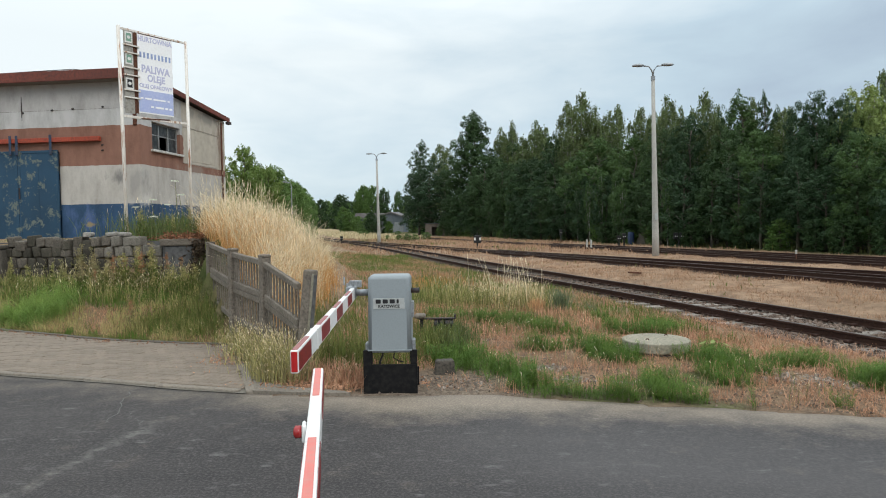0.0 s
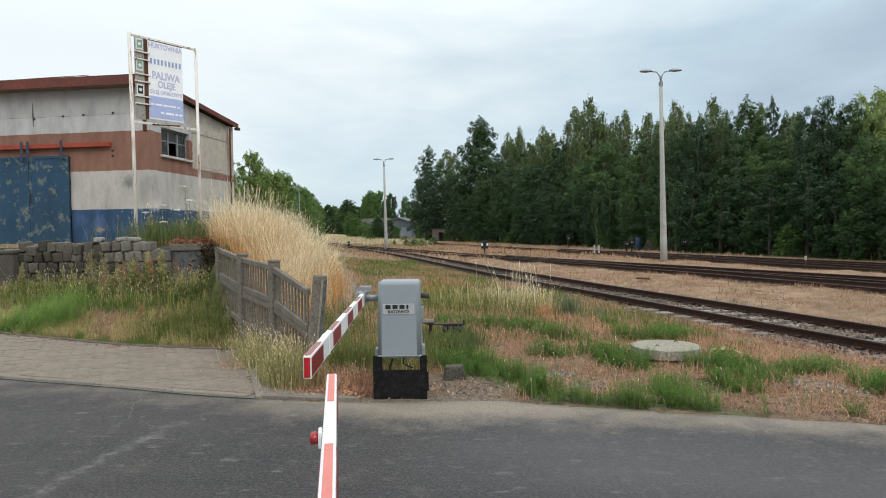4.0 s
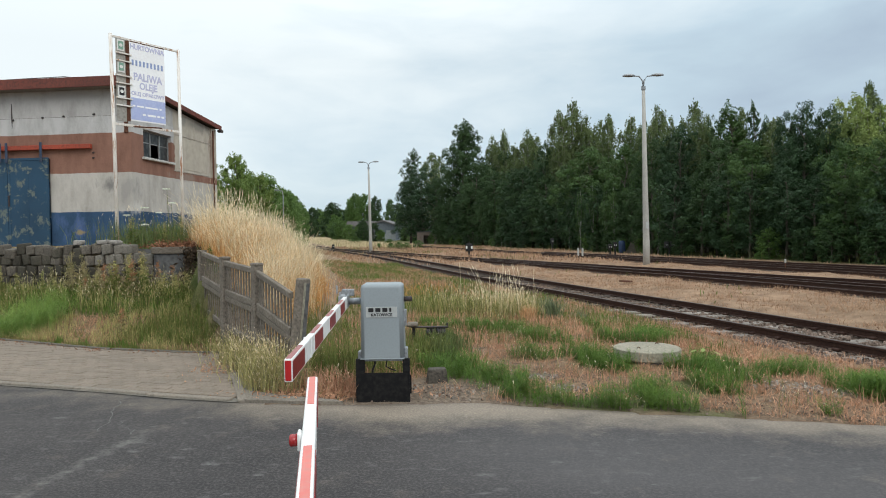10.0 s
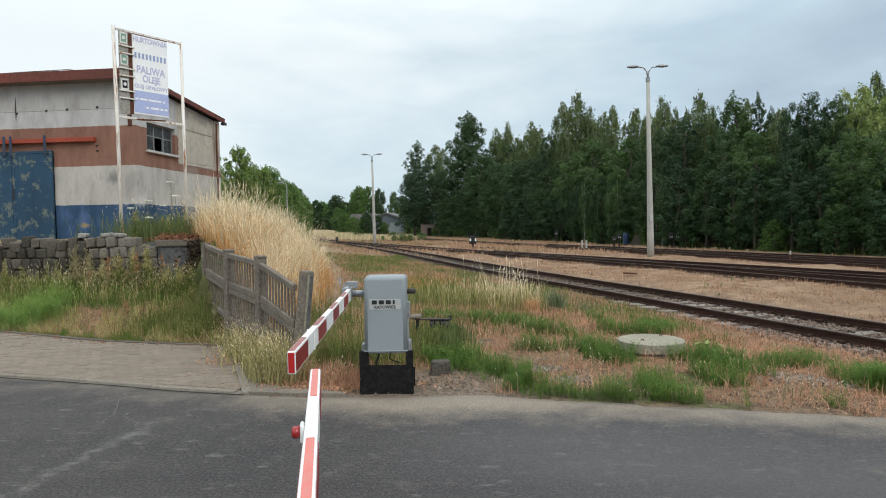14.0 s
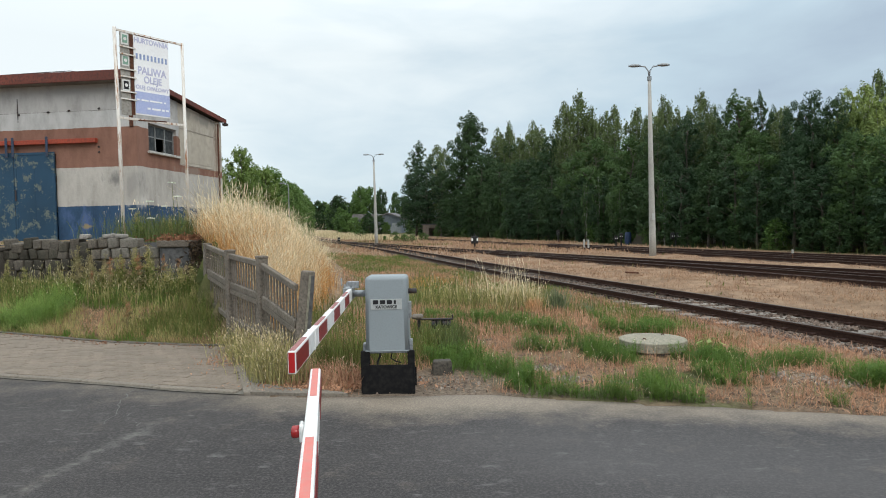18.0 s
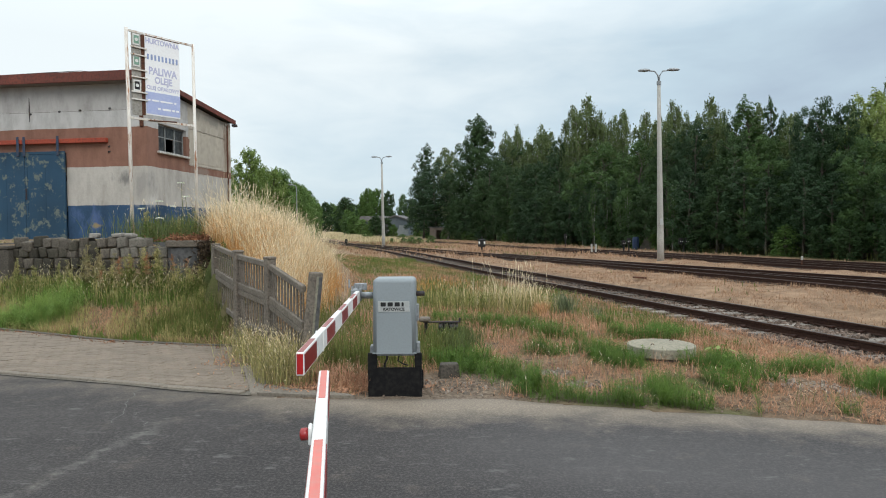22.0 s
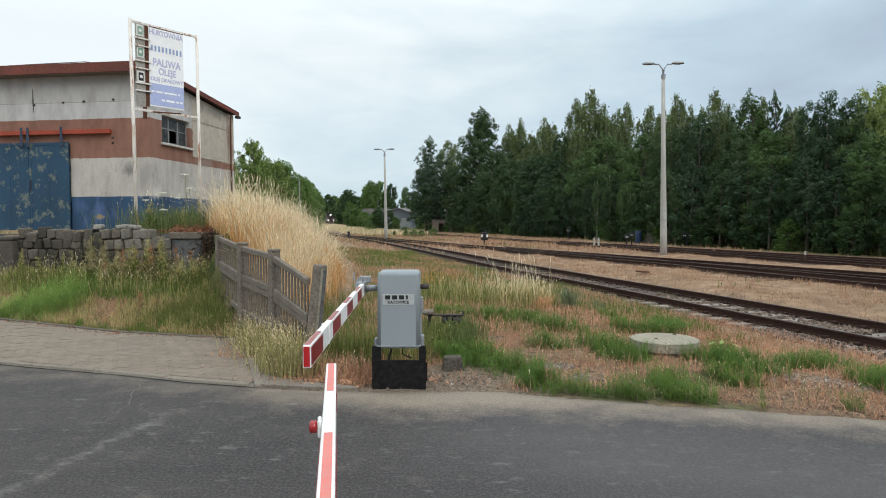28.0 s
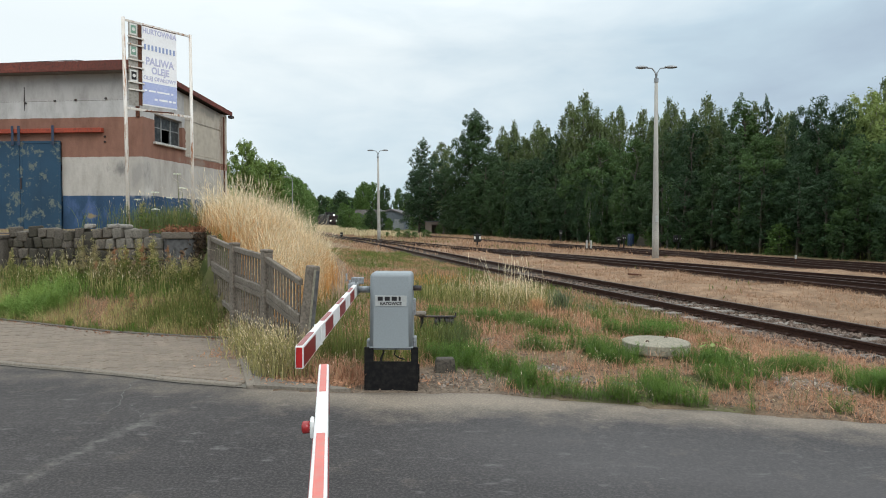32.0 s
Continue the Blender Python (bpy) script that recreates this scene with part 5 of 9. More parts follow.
    blades("barrier_green", tufts(rng, [(-1.25, 7.5), (-1.0, 7.6), (-0.8, 7.4), (-1.4, 7.8), (-1.05, 8.1)], 260, 0.16), (0.15, 0.5), 0.008, GRASS, "green grass behind the lowered boom", "grass", 0.5, 43)
    blades("barrier_tuft", tufts(rng, c, 130, 0.15), (0.06, 0.34), 0.006, THATCH, "dry bent grass round the barrier machine", "grass", 1.0, 9)
    # near field
    bare = lambda x, y: ((np.abs(x + 0.58) < 0.36) & (y < 6.8)) | (((x + 0.05) / 0.62) ** 2 + ((y - 6.78) / 0.62) ** 2 < 1 + 0.5 * vnoise(x, y, 5.0, 2.2))
    near = lambda x, y: on_verge(x, y) & (x > -1.7) & (SY * x - SX * y < 8.4)
    p = scatter(rng, 130000, -1.7, 9, 4.2, 13, near)
    p = p[~bare(p[:, 0], p[:, 1]) | ((rng.random(len(p)) < 0.16) & (p[:, 0] > -0.2))]
    g = lush(p[:, 0], p[:, 1]) + 0.5 * vnoise(p[:, 0], p[:, 1], 2.6, 3.0) + 0.4 * vnoise(p[:, 0], p[:, 1], 7.5, 8.0)
    puff = vnoise(p[:, 0], p[:, 1], 4.2, 11.0)
    clear = ((p[:, 0] - 2.6) ** 2 + (p[:, 1] - 8.25) ** 2 > 0.46 ** 2) & ~((np.abs(p[:, 0] - 2.47) < 0.16) & (p[:, 1] < 8.0))
    full = (lush(p[:, 0], p[:, 1]) + 0.30 * vnoise(p[:, 0], p[:, 1], 3.6, 3.0) > 0.55) & clear
    horsetail("horsetail", p[full & (puff > 0.08)][::2], (0.17, 0.28), GRASS_LUSH, "tall feathery green horsetail in full clumps", 10)
    horsetail("middling_horsetail", p[full & (puff <= 0.08) & (puff > -0.2)][::2], (0.12, 0.21), GRASS_LUSH, "feathery green horsetail in the turf", 36)
    horsetail("low_horsetail", p[full & (puff <= -0.2)][::2], (0.06, 0.12), GRASS_LUSH, "low feathery green horsetail in the turf", 37, 18)
    blades("lush_turf", p[(g > 0.45) & ~full & clear][::2], (0.05, 0.15), 0.006, GRASS, "low green turf between the horsetail", "grass", 0.6, 56)
    gap = vnoise(p[:, 0], p[:, 1], 3.1, 14.0)
    dry = (g <= 0.7) & off_rubble(p) & ~full & (gap > -0.28)
    blades("dead_stems", p[dry][1::5], (0.10, 0.26), 0.005, THATCH, "taller bent dead stems in the near field", "dry grass", 1.1, 40)
    blades("dead_turf", p[dry][::2], (0.03, 0.13), 0.006, THATCH, "short brown dead grass and stems", "dry grass", 1.2, 11)
    q = scatter(rng, 46000, -1.6, 5.6, 5.2, 10.6, lambda x, y: near(x, y) & ~bare(x, y) & ((x - 2.6) ** 2 + (y - 8.25) ** 2 > 0.19))
    q = q[off_rubble(q) & (lush(q[:, 0], q[:, 1]) < 0.4) & (vnoise(q[:, 0], q[:, 1], 4.4, 21.0) > -0.35)]
    blades("matted_straw", q, (0.035, 0.10), 0.006, THATCH, "matted pinkish dead stems lying in the near field", "dry grass", 2.4, 70)
    q = scatter(rng, 5000, -1.7, 8, 5, 13, lambda x, y: near(x, y) & (SY * x - SX * y < 5.2) & ~bare(x, y))
    v = vnoise(q[:, 0], q[:, 1], 1.4, 8.0)
    blades("field_grass", q[v > 0.05], (0.12, 0.32), 0.006, GRASS_MIX, "mixed yellow-green grass of the near field", "grass", 0.7, 12, (0.05, 0.005, SEED))
    c = [(-0.38, 8.6), (-0.32, 8.2), (-0.42, 9.2), (-0.2, 9.0), (-0.05, 8.8), (0.0, 9.8), (-0.45, 7.7), (-0.2, 8.5), (-0.4, 10.0)]
    blades("machine_weeds", tufts(rng, c, 150, 0.13), (0.12, 0.42), 0.007, GRASS, "green grass and weeds behind the barrier machine", "grass", 0.6, 73)
    blades("machine_sedge", tufts(rng, [(-0.1, 9.1), (0.02, 9.0), (-0.02, 9.5), (0.08, 9.3), (-0.1, 8.6), (0.1, 8.5), (-0.15, 9.7), (0.2, 9.0), (0.05, 8.2)], 140, 0.12), (0.15, 0.40), 0.006, GRASS_DEEP, "dark bluish sedge round the wire pulley", "grass", 0.5, 74)
    # rubble where the turf is worn through
    P = []
    for cx, cy, n_, sp in ((0.96, 7.8, 45, 0.10), (1.14, 7.36, 80, 0.12), (1.32, 6.8, 60, 0.12), (1.74, 6.64, 22, 0.07), (0.43, 9.2, 14, 0.12), (3.7, 6.8, 110, 0.22), (4.14, 6.71, 110, 0.22), (0.1, 6.7, 60, 0.28)):
        P += [(cx + rng.normal(0, sp), cy + rng.normal(0, sp * 0.7)) for _ in range(n_)]
    P = np.array(P)
    stones("rubble", np.stack([P[:, 0], P[:, 1], ground_z(P[:, 0], P[:, 1])], 1), 0.006, 0.028, RUBBLE, "pale grey rubble in the worn turf", "rubble", 61)
    # middle field behind the barrier
    mid = lambda x, y: (x > np.interp(y, [8, 12, 20, 40], [-1.4, -2.0, -3.2, -9])) & (SY * x - SX * y < 8.6) & (y > 9.5)
    p = scatter(rng, 90000, -10, 4.5, 9.5, 40, mid)
    v = vnoise(p[:, 0], p[:, 1], 0.8, 5.5) + 0.5 * vnoise(p[:, 0], p[:, 1], 3.0, 1.5)
    blades("field_lush_grass", p[v > 0.2][::2], (0.08, 0.26), 0.009, GRASS_LUSH, "fresh green patches of the field behind the barrier", "grass", 0.5, 65)
    blades("field_green_grass", p[v > -0.14], (0.08, 0.26), 0.008, GRASS, "green grass of the field behind the barrier", "grass", 0.4, 13)
    blades("field_brown_grass", p[v < -0.06], (0.06, 0.22), 0.011, THATCH, "brown dead grass of the field behind the barrier", "dry grass", 0.7, 41)
    blades("field_yellow_grass", p[v <= 0.12][::4], (0.10, 0.30), 0.008, GRASS_MIX, "yellowing grass of the field behind the barrier", "grass", 0.4, 14)
    c = [(-0.1, 13.4), (0.1, 12.9), (-0.3, 14.4), (0.4, 13.0), (0.8, 12.8), (1.1, 12.6), (1.3, 12.7), (1.45, 12.45), (0.2, 13.8), (1.25, 13.4), (1.5, 12.9), (0.9, 13.6)]
    blades("tall_yellow_grass", tufts(rng, c[5:], 70, 0.24), (0.3, 0.72), 0.007, STRAW, "tall yellow seeding grass in the field", "dry grass", 0.6, 15, (0.08, 0.008, SEED))
    blades("tall_green_grass", tufts(rng, c, 120, 0.32), (0.2, 0.55), 0.007, GRASS, "tall green grass among the seeding stems", "grass", 0.5, 75)
    blades("yellow_green_grass", tufts(rng, c, 90, 0.3), (0.2, 0.55), 0.008, PALE_WEED, "yellow-green grass among the seeding stems", "grass", 0.5, 57)
    blades("amber_field_grass", tufts(rng, [(-0.8, 18.0), (-1.0, 17.2), (-0.6, 19.0), (-1.3, 16.4), (-0.5, 16.6), (0.1, 18.0), (1.35, 12.9), (1.6, 13.3), (-1.6, 19.0)], 75, 0.4), (0.12, 0.40), 0.007, AMBER, "amber dry grass in the field behind the barrier", "dry grass", 0.7, 72)
    blades("rusty_tuft", tufts(rng, [(1.56, 12.0), (1.62, 12.1)], 190, 0.07), (0.15, 0.36), 0.010, mat_rusty(), "rust-brown dock tuft in the field", "grass", 0.5, 16)
    blades("grey_thistle", tufts(rng, [(2.02, 12.5), (2.1, 12.55), (2.18, 12.6), (2.08, 12.65)], 90, 0.07), (0.2, 0.58), 0.010, GRASS_COOL, "grey-green thistle clump in the field", "thistle", 0.5, 17)
    blades("small_thistle", tufts(rng, [(2.75, 12.7), (2.7, 12.4)], 60, 0.05), (0.12, 0.32), 0.010, GRASS_COOL, "small grey-green thistle in the field", "thistle", 0.5, 77)
    # dead grass that creeps over the shoulder of the first track, and thinly between its rails
    s_, n_ = rng.uniform(8, 34, 16000), rng.uniform(8.0, 9.12, 16000)
    x, y = rail_xy(s_, n_)
    k = vnoise(x, y, 1.6, 4.4) + 0.5 * vnoise(x, y, 5.0, 7.4) > np.interp(s_, [8, 11, 15, 34], [0.35, 0.1, -0.25, -0.4]) + 0.45 * (n_ - 8.6)
    shoulder = np.stack([x, y, ground_z(x, y)], 1)[k]
    blades("shoulder_dry_grass", shoulder[::2], (0.05, 0.17), 0.009, TAN, "dry tan grass creeping over the stones beside the rail", "dry grass", 0.7, 81)
    blades("shoulder_dead_grass", shoulder[1::2], (0.05, 0.15), 0.009, THATCH, "dead reddish grass on the shoulder of the track", "dry grass", 0.8, 82)
    s_, n_ = rng.uniform(10, 34, 9000), rng.uniform(9.35, 10.5, 9000)
    x, y = rail_xy(s_, n_)
    k = vnoise(x, y, 1.3, 2.4) + 0.5 * vnoise(x, y, 5.0, 3.4) > np.interp(s_, [10, 16, 34], [0.35, 0.05, -0.2])
    blades("dry_grass_between_rails", np.stack([x, y, ground_z(x, y) + 0.01], 1)[k], (0.04, 0.11), 0.009, THATCH, "thin dead grass between the rails", "dry grass", 0.8, 83)
    # dry turf between the tracks
    def between(x, y):
        n, s = SY * x - SX * y, SX * x + SY * y
        ok = (n > 6.9) & (n < 29.6) & (y > road_edge(x) + 0.3)
        for tr in TRACKS:
            off = np.abs(n - np.interp(s, tr[0], tr[1]))
            ok &= (off > 1.15 + 0.25 * rng.random(len(x))) | (s > tr[0][-1]) | ((off < 0.62) & (s > 15 + 6 * rng.random(len(x))) & (rng.random(len(x)) < 0.6))
        return ok
    p = scatter(rng, 150000, 0, 26, 4, 45, between)
    hv = vnoise(p[:, 0], p[:, 1], 0.7, 9.5)
    blades("dry_tufts", p[hv > 0.12][::2], (0.08, 0.20), 0.012, TAN, "raised tufts of dry turf between the tracks", "dry grass", 0.7, 38)
    blades("dry_turf", p, (0.03, 0.10), 0.014, TAN, "short tan dry turf between the railway tracks", "dry grass", 0.7, 18)
    c = [(0.9, 12.8), (1.2, 12.8), (1.5, 12.9), (1.35, 13.2), (1.0, 13.2)]
    blades("tall_stalks", tufts(rng, c, 9, 0.25), (0.75, 1.1), 0.008, SEED, "a few tall bleached grass stalks in the field", "dry grass", 0.35, 51, (0.16, 0.014, SEED))
    c = [(4.35, 6.45), (4.5, 6.4), (4.4, 6.6), (4.6, 6.5)]
    horsetail("verge_horsetail", tufts(rng, c, 130, 0.12), (0.16, 0.34), GRASS_LUSH, "dense dark green horsetail clump at the road verge", 52)
    # raised tussocks of dry turf before the second track
    p = scatter(rng, 60000, 3, 18, 8, 32, lambda x, y: between(x, y) & (SY * x - SX * y > 11.6) & (SY * x - SX * y < 16.6))
    p = p[vnoise(p[:, 0], p[:, 1], 0.9, 31.0) + 0.5 * vnoise(p[:, 0], p[:, 1], 2.6, 33.0) > 0.06]
    blades("dry_tussocks", p, (0.09, 0.24), 0.008, TAN, "soft tussocks of dry grass between the tracks", "dry grass", 1.2, 71)
    p = scatter(rng, 26000, -25, 22, 40, 100, between)
    blades("far_dry_turf", p, (0.1, 0.3), 0.06, TAN, "dry turf further along the railway", "dry grass", 0.6, 19)
    p = scatter(rng, 15000, -12, 14, 46, 92, lambda x, y: between(x, y) & (vnoise(x, y, 0.16, 12.4) > 0.14))
    blades("rank_dry_tufts", p, (0.12, 0.42), 0.04, TAN, "rank mounds of dry grass further along the tracks", "dry grass", 0.5, 66)
    p = scatter(rng, 9000, -16, 10, 44, 100, lambda x, y: between(x, y) & (vnoise(x, y, 0.13, 22.4) > 0.2))
    blades("far_green_tufts", p, (0.1, 0.35), 0.04, GRASS, "green tufts further along the tracks", "grass", 0.5, 67)
    p = scatter(rng, 2500, 2, 26, 6, 60, lambda x, y: between(x, y) & (vnoise(x, y, 0.3, 4.4) > 0.28))
    blades("track_weeds", p, (0.08, 0.28), 0.035, GRASS, "green weeds between the tracks", "grass", 0.6, 20)
    p = scatter(rng, 20000, -45, 0, 85, 190, lambda x, y: (SY * x - SX * y < 22) & (SY * x - SX * y > 13))
    blades("far_meadow", p, (0.4, 0.9), 0.10, MEADOW, "pale dry meadow far along the line", "dry grass", 0.3, 21)
    # green edge under the forest
    p = scatter(rng, 9000, -5, 34, 15, 110, lambda x, y: (SY * x - SX * y > 29.8) & (SY * x - SX * y < 33))
    blades("forest_edge_grass", p, (0.15, 0.7), 0.03, GRASS, "rank green growth along the forest edge", "grass", 0.4, 22)
    # weeds on the plateau round the sign
    plat = lambda x, y: (y > wall_y(x) + 0.2) & (x > -13) & (x < -4.6) & (y < 17)
    p = scatter(rng, 12000, -14, -4.4, 12.4, 17, plat)
    near_sign = (p[:, 0] > -7.3) & (p[:, 0] < -4.9)
    blades("plateau_turf", p[~near_sign][::3], (0.03, 0.14), 0.012, GRASS_MIX, "short grass along the top of the stone wall", "grass", 0.5, 33)
    by_post = (np.abs(p[:, 0] + 6.98) < 0.22) & (p[:, 1] < 14.0)
    blades("plateau_weeds", p[near_sign & ~by_post], (0.18, 0.78), 0.009, GRASS_DEEP, "green weeds on the terrace round the sign", "weeds", 0.4, 23)
    p = scatter(rng, 90, -7.0, -5, 12.8, 14.5, plat)
    blades("plateau_seed_grass", p, (0.5, 1.0), 0.007, GRASS_MIX, "thin seeding stems on the terrace", "grass", 0.25, 24, (0.1, 0.012, SEED))


FRESH_TUFT = mat("fresh_tuft", ((0.217, 0.3318, 0.0784), (0.2996, 0.4018, 0.098), (0.182, 0.287, 0.07)), 1.5, 8, 0.6, 0, 0, island=0.3, space="World", trans=0.3)
GRASS_DEEP = mat("deep_grass", ((0.075, 0.115, 0.035), (0.105, 0.14, 0.045), (0.13, 0.14, 0.06)), 1.5, 8, 0.65, 0, 0, island=0.4, space="World", trans=0.25)
HERB = mat("herb_leaves", ((0.1033, 0.1638, 0.0357), (0.1476, 0.2012, 0.0459), (0.0836, 0.1404, 0.0306)), 1.5, 8, 0.6, 0, 0, island=0.4, space="World", trans=0.3)
PALE_WEED = mat("pale_weed", ((0.3697, 0.336, 0.1326), (0.456, 0.3808, 0.1768), (0.2835, 0.2912, 0.1105)), 1.5, 8, 0.8, 0, 0, island=0.3, space="World", trans=0.25)
RUSTY = mat("rusty_seed", ((0.3443, 0.1539, 0.078), (0.2754, 0.1219, 0.0637), (0.4131, 0.2308, 0.1276)), 2, 9, 0.85, 0, 0, island=0.3, space="World", trans=0.2)


def mat_rusty():
    return mat("rusty_grass", ((0.60, 0.36, 0.19), (0.52, 0.30, 0.15), (0.66, 0.42, 0.24)), 2, 9, 0.85, 0, 0, island=0.3, space="World", trans=0.2)


MEADOW = mat("pale_meadow", ((0.5914, 0.4925, 0.3132), (0.4435, 0.3899, 0.216), (0.6547, 0.554, 0.378)), 0.08, 2, 0.85, 0, 0, island=0.2, space="World", trans=0.2)
GRASS_COOL = mat("cool_grass", ((0.152, 0.1872, 0.1088), (0.1976, 0.2304, 0.136), (0.1368, 0.1584, 0.0816)), 2, 9, 0.8, 0, 0, island=0.3, space="World", trans=0.2)


def leaf_mesh(rng, P, facing, size, spread, leaf_mat, name="crown"):
    """One small three-cornered leaf at each place, turned about its facing."""
    m = len(P)
    n = facing + rng.normal(0, spread, (m, 3))
    n /= np.linalg.norm(n, axis=1)[:, None] + 1e-6
    u = np.cross(n, rng.normal(0, 1, (m, 3)))
    u /= np.linalg.norm(u, axis=1)[:, None] + 1e-6
    v = np.cross(n, u)
    L = (rng.uniform(0.6, 1.3, m) * size)[:, None]
    V = np.stack([P - u * L + v * L * 0.5, P + u * L, P - u * L * 0.6 - v * L * 0.8], 1).reshape(-1, 3)
    k = np.arange(m) * 3
    return soup(name, V.tolist(), np.stack([k, k + 1, k + 2], 1).tolist(), leaf_mat)


# crown forms: greatest radius, lowest foliage, boughs, size of a bough, thinning
FORMS = {"round": (2.6, 0.08, 38, 1.2, 0.0), "tall": (1.85, 0.06, 60, 0.95, 0.0), "ash": (1.3, 0.2, 64, 0.55, 0.1),
         "stem": (2.4, 0.10, 34, 1.15, 0.0), "shrub": (2.9, 0.0, 58, 1.1, 0.0)}


def birch_meshes(rng, leaves, leaf, leaf_mat):
    """Several leaders with boughs that arch out, and long strands of leaves hanging from them."""
    bm = bmesh.new()
    tops = []
    for i in range(5):
        a = i * 2.4 + rng.uniform(-0.4, 0.4)
        off = 0.0 if i == 0 else rng.uniform(0.5, 1.0)
        top = (10.0, 9.5, 9.0, 8.5, 7.6)[i]
        z0 = -0.3 if i == 0 else rng.uniform(1.6, 3.2)
        line = [(off * math.cos(a) * f ** 0.8, off * math.sin(a) * f ** 0.8, z0 + (top - z0) * f) for f in (0, 0.25, 0.5, 0.75, 1.0)]
        tube(line, [0.15 * q * (1.0 if i == 0 else 0.55) + 0.006 for q in (1.0, 0.8, 0.55, 0.3, 0.04)], 6, bm)
        tops.append((off * math.cos(a), off * math.sin(a), z0, top))
    m = max(60, leaves // 26)
    k = rng.choice(5, m, p=[0.32, 0.22, 0.18, 0.15, 0.13])
    T = np.array(tops)[k]
    f = rng.random(m) ** 0.85
    z = np.maximum(1.2, T[:, 2]) + (T[:, 3] - np.maximum(1.2, T[:, 2])) * f
    g = ((z - np.maximum(1.2, T[:, 2])) / (T[:, 3] - np.maximum(1.2, T[:, 2])))
    stem = np.stack([T[:, 0] * g, T[:, 1] * g, z], 1)
    a = rng.uniform(0, 2 * np.pi, m)
    # boughs leave the leader in tiers, so that the sky shows between them
    r = (0.12 + 0.95 * np.minimum(1.0, (1 - g) * 4.0) ** 0.6) * rng.uniform(0.2, 1.0, m) ** 0.7
    start = stem + np.stack([r * np.cos(a), r * np.sin(a), 0.35 * r * rng.uniform(0.2, 1.0, m)], 1)
    hang = rng.uniform(0.35, 1.35, m) * (0.6 + 0.6 * (1 - g))
    sway = np.stack([0.22 * np.cos(a), 0.22 * np.sin(a), -np.ones(m)], 1) * hang[:, None]
    q = rng.integers(0, m, leaves)
    t = rng.random(leaves)
    P = start[q] + sway[q] * t[:, None] + rng.normal(0, 0.045, (leaves, 3)) * np.array([1.0, 1.0, 1.5])
    way = np.stack([np.cos(a[q]), np.sin(a[q]), np.full(leaves, 0.55)], 1)
    n_in = leaves // 8
    q = rng.integers(0, m, n_in)
    P2 = stem[q] + (start[q] - stem[q]) * rng.random(n_in)[:, None] + rng.normal(0, 0.12, (n_in, 3))
    for i in range(0, m, 9):
        tube([stem[i], start[i], start[i] + sway[i] * 0.5], [0.022, 0.012, 0.004], 3, bm, False)
    P, way = np.concatenate([P, P2]), np.concatenate([way, np.tile([0, 0, 0.5], (n_in, 1))])
    size = np.concatenate([np.full(leaves, leaf), np.full(n_in, leaf * 2.2)])
    return finish(bm, "trunk", BIRCH_BARK, True), leaf_mesh(rng, P, way, size, 0.6, leaf_mat)


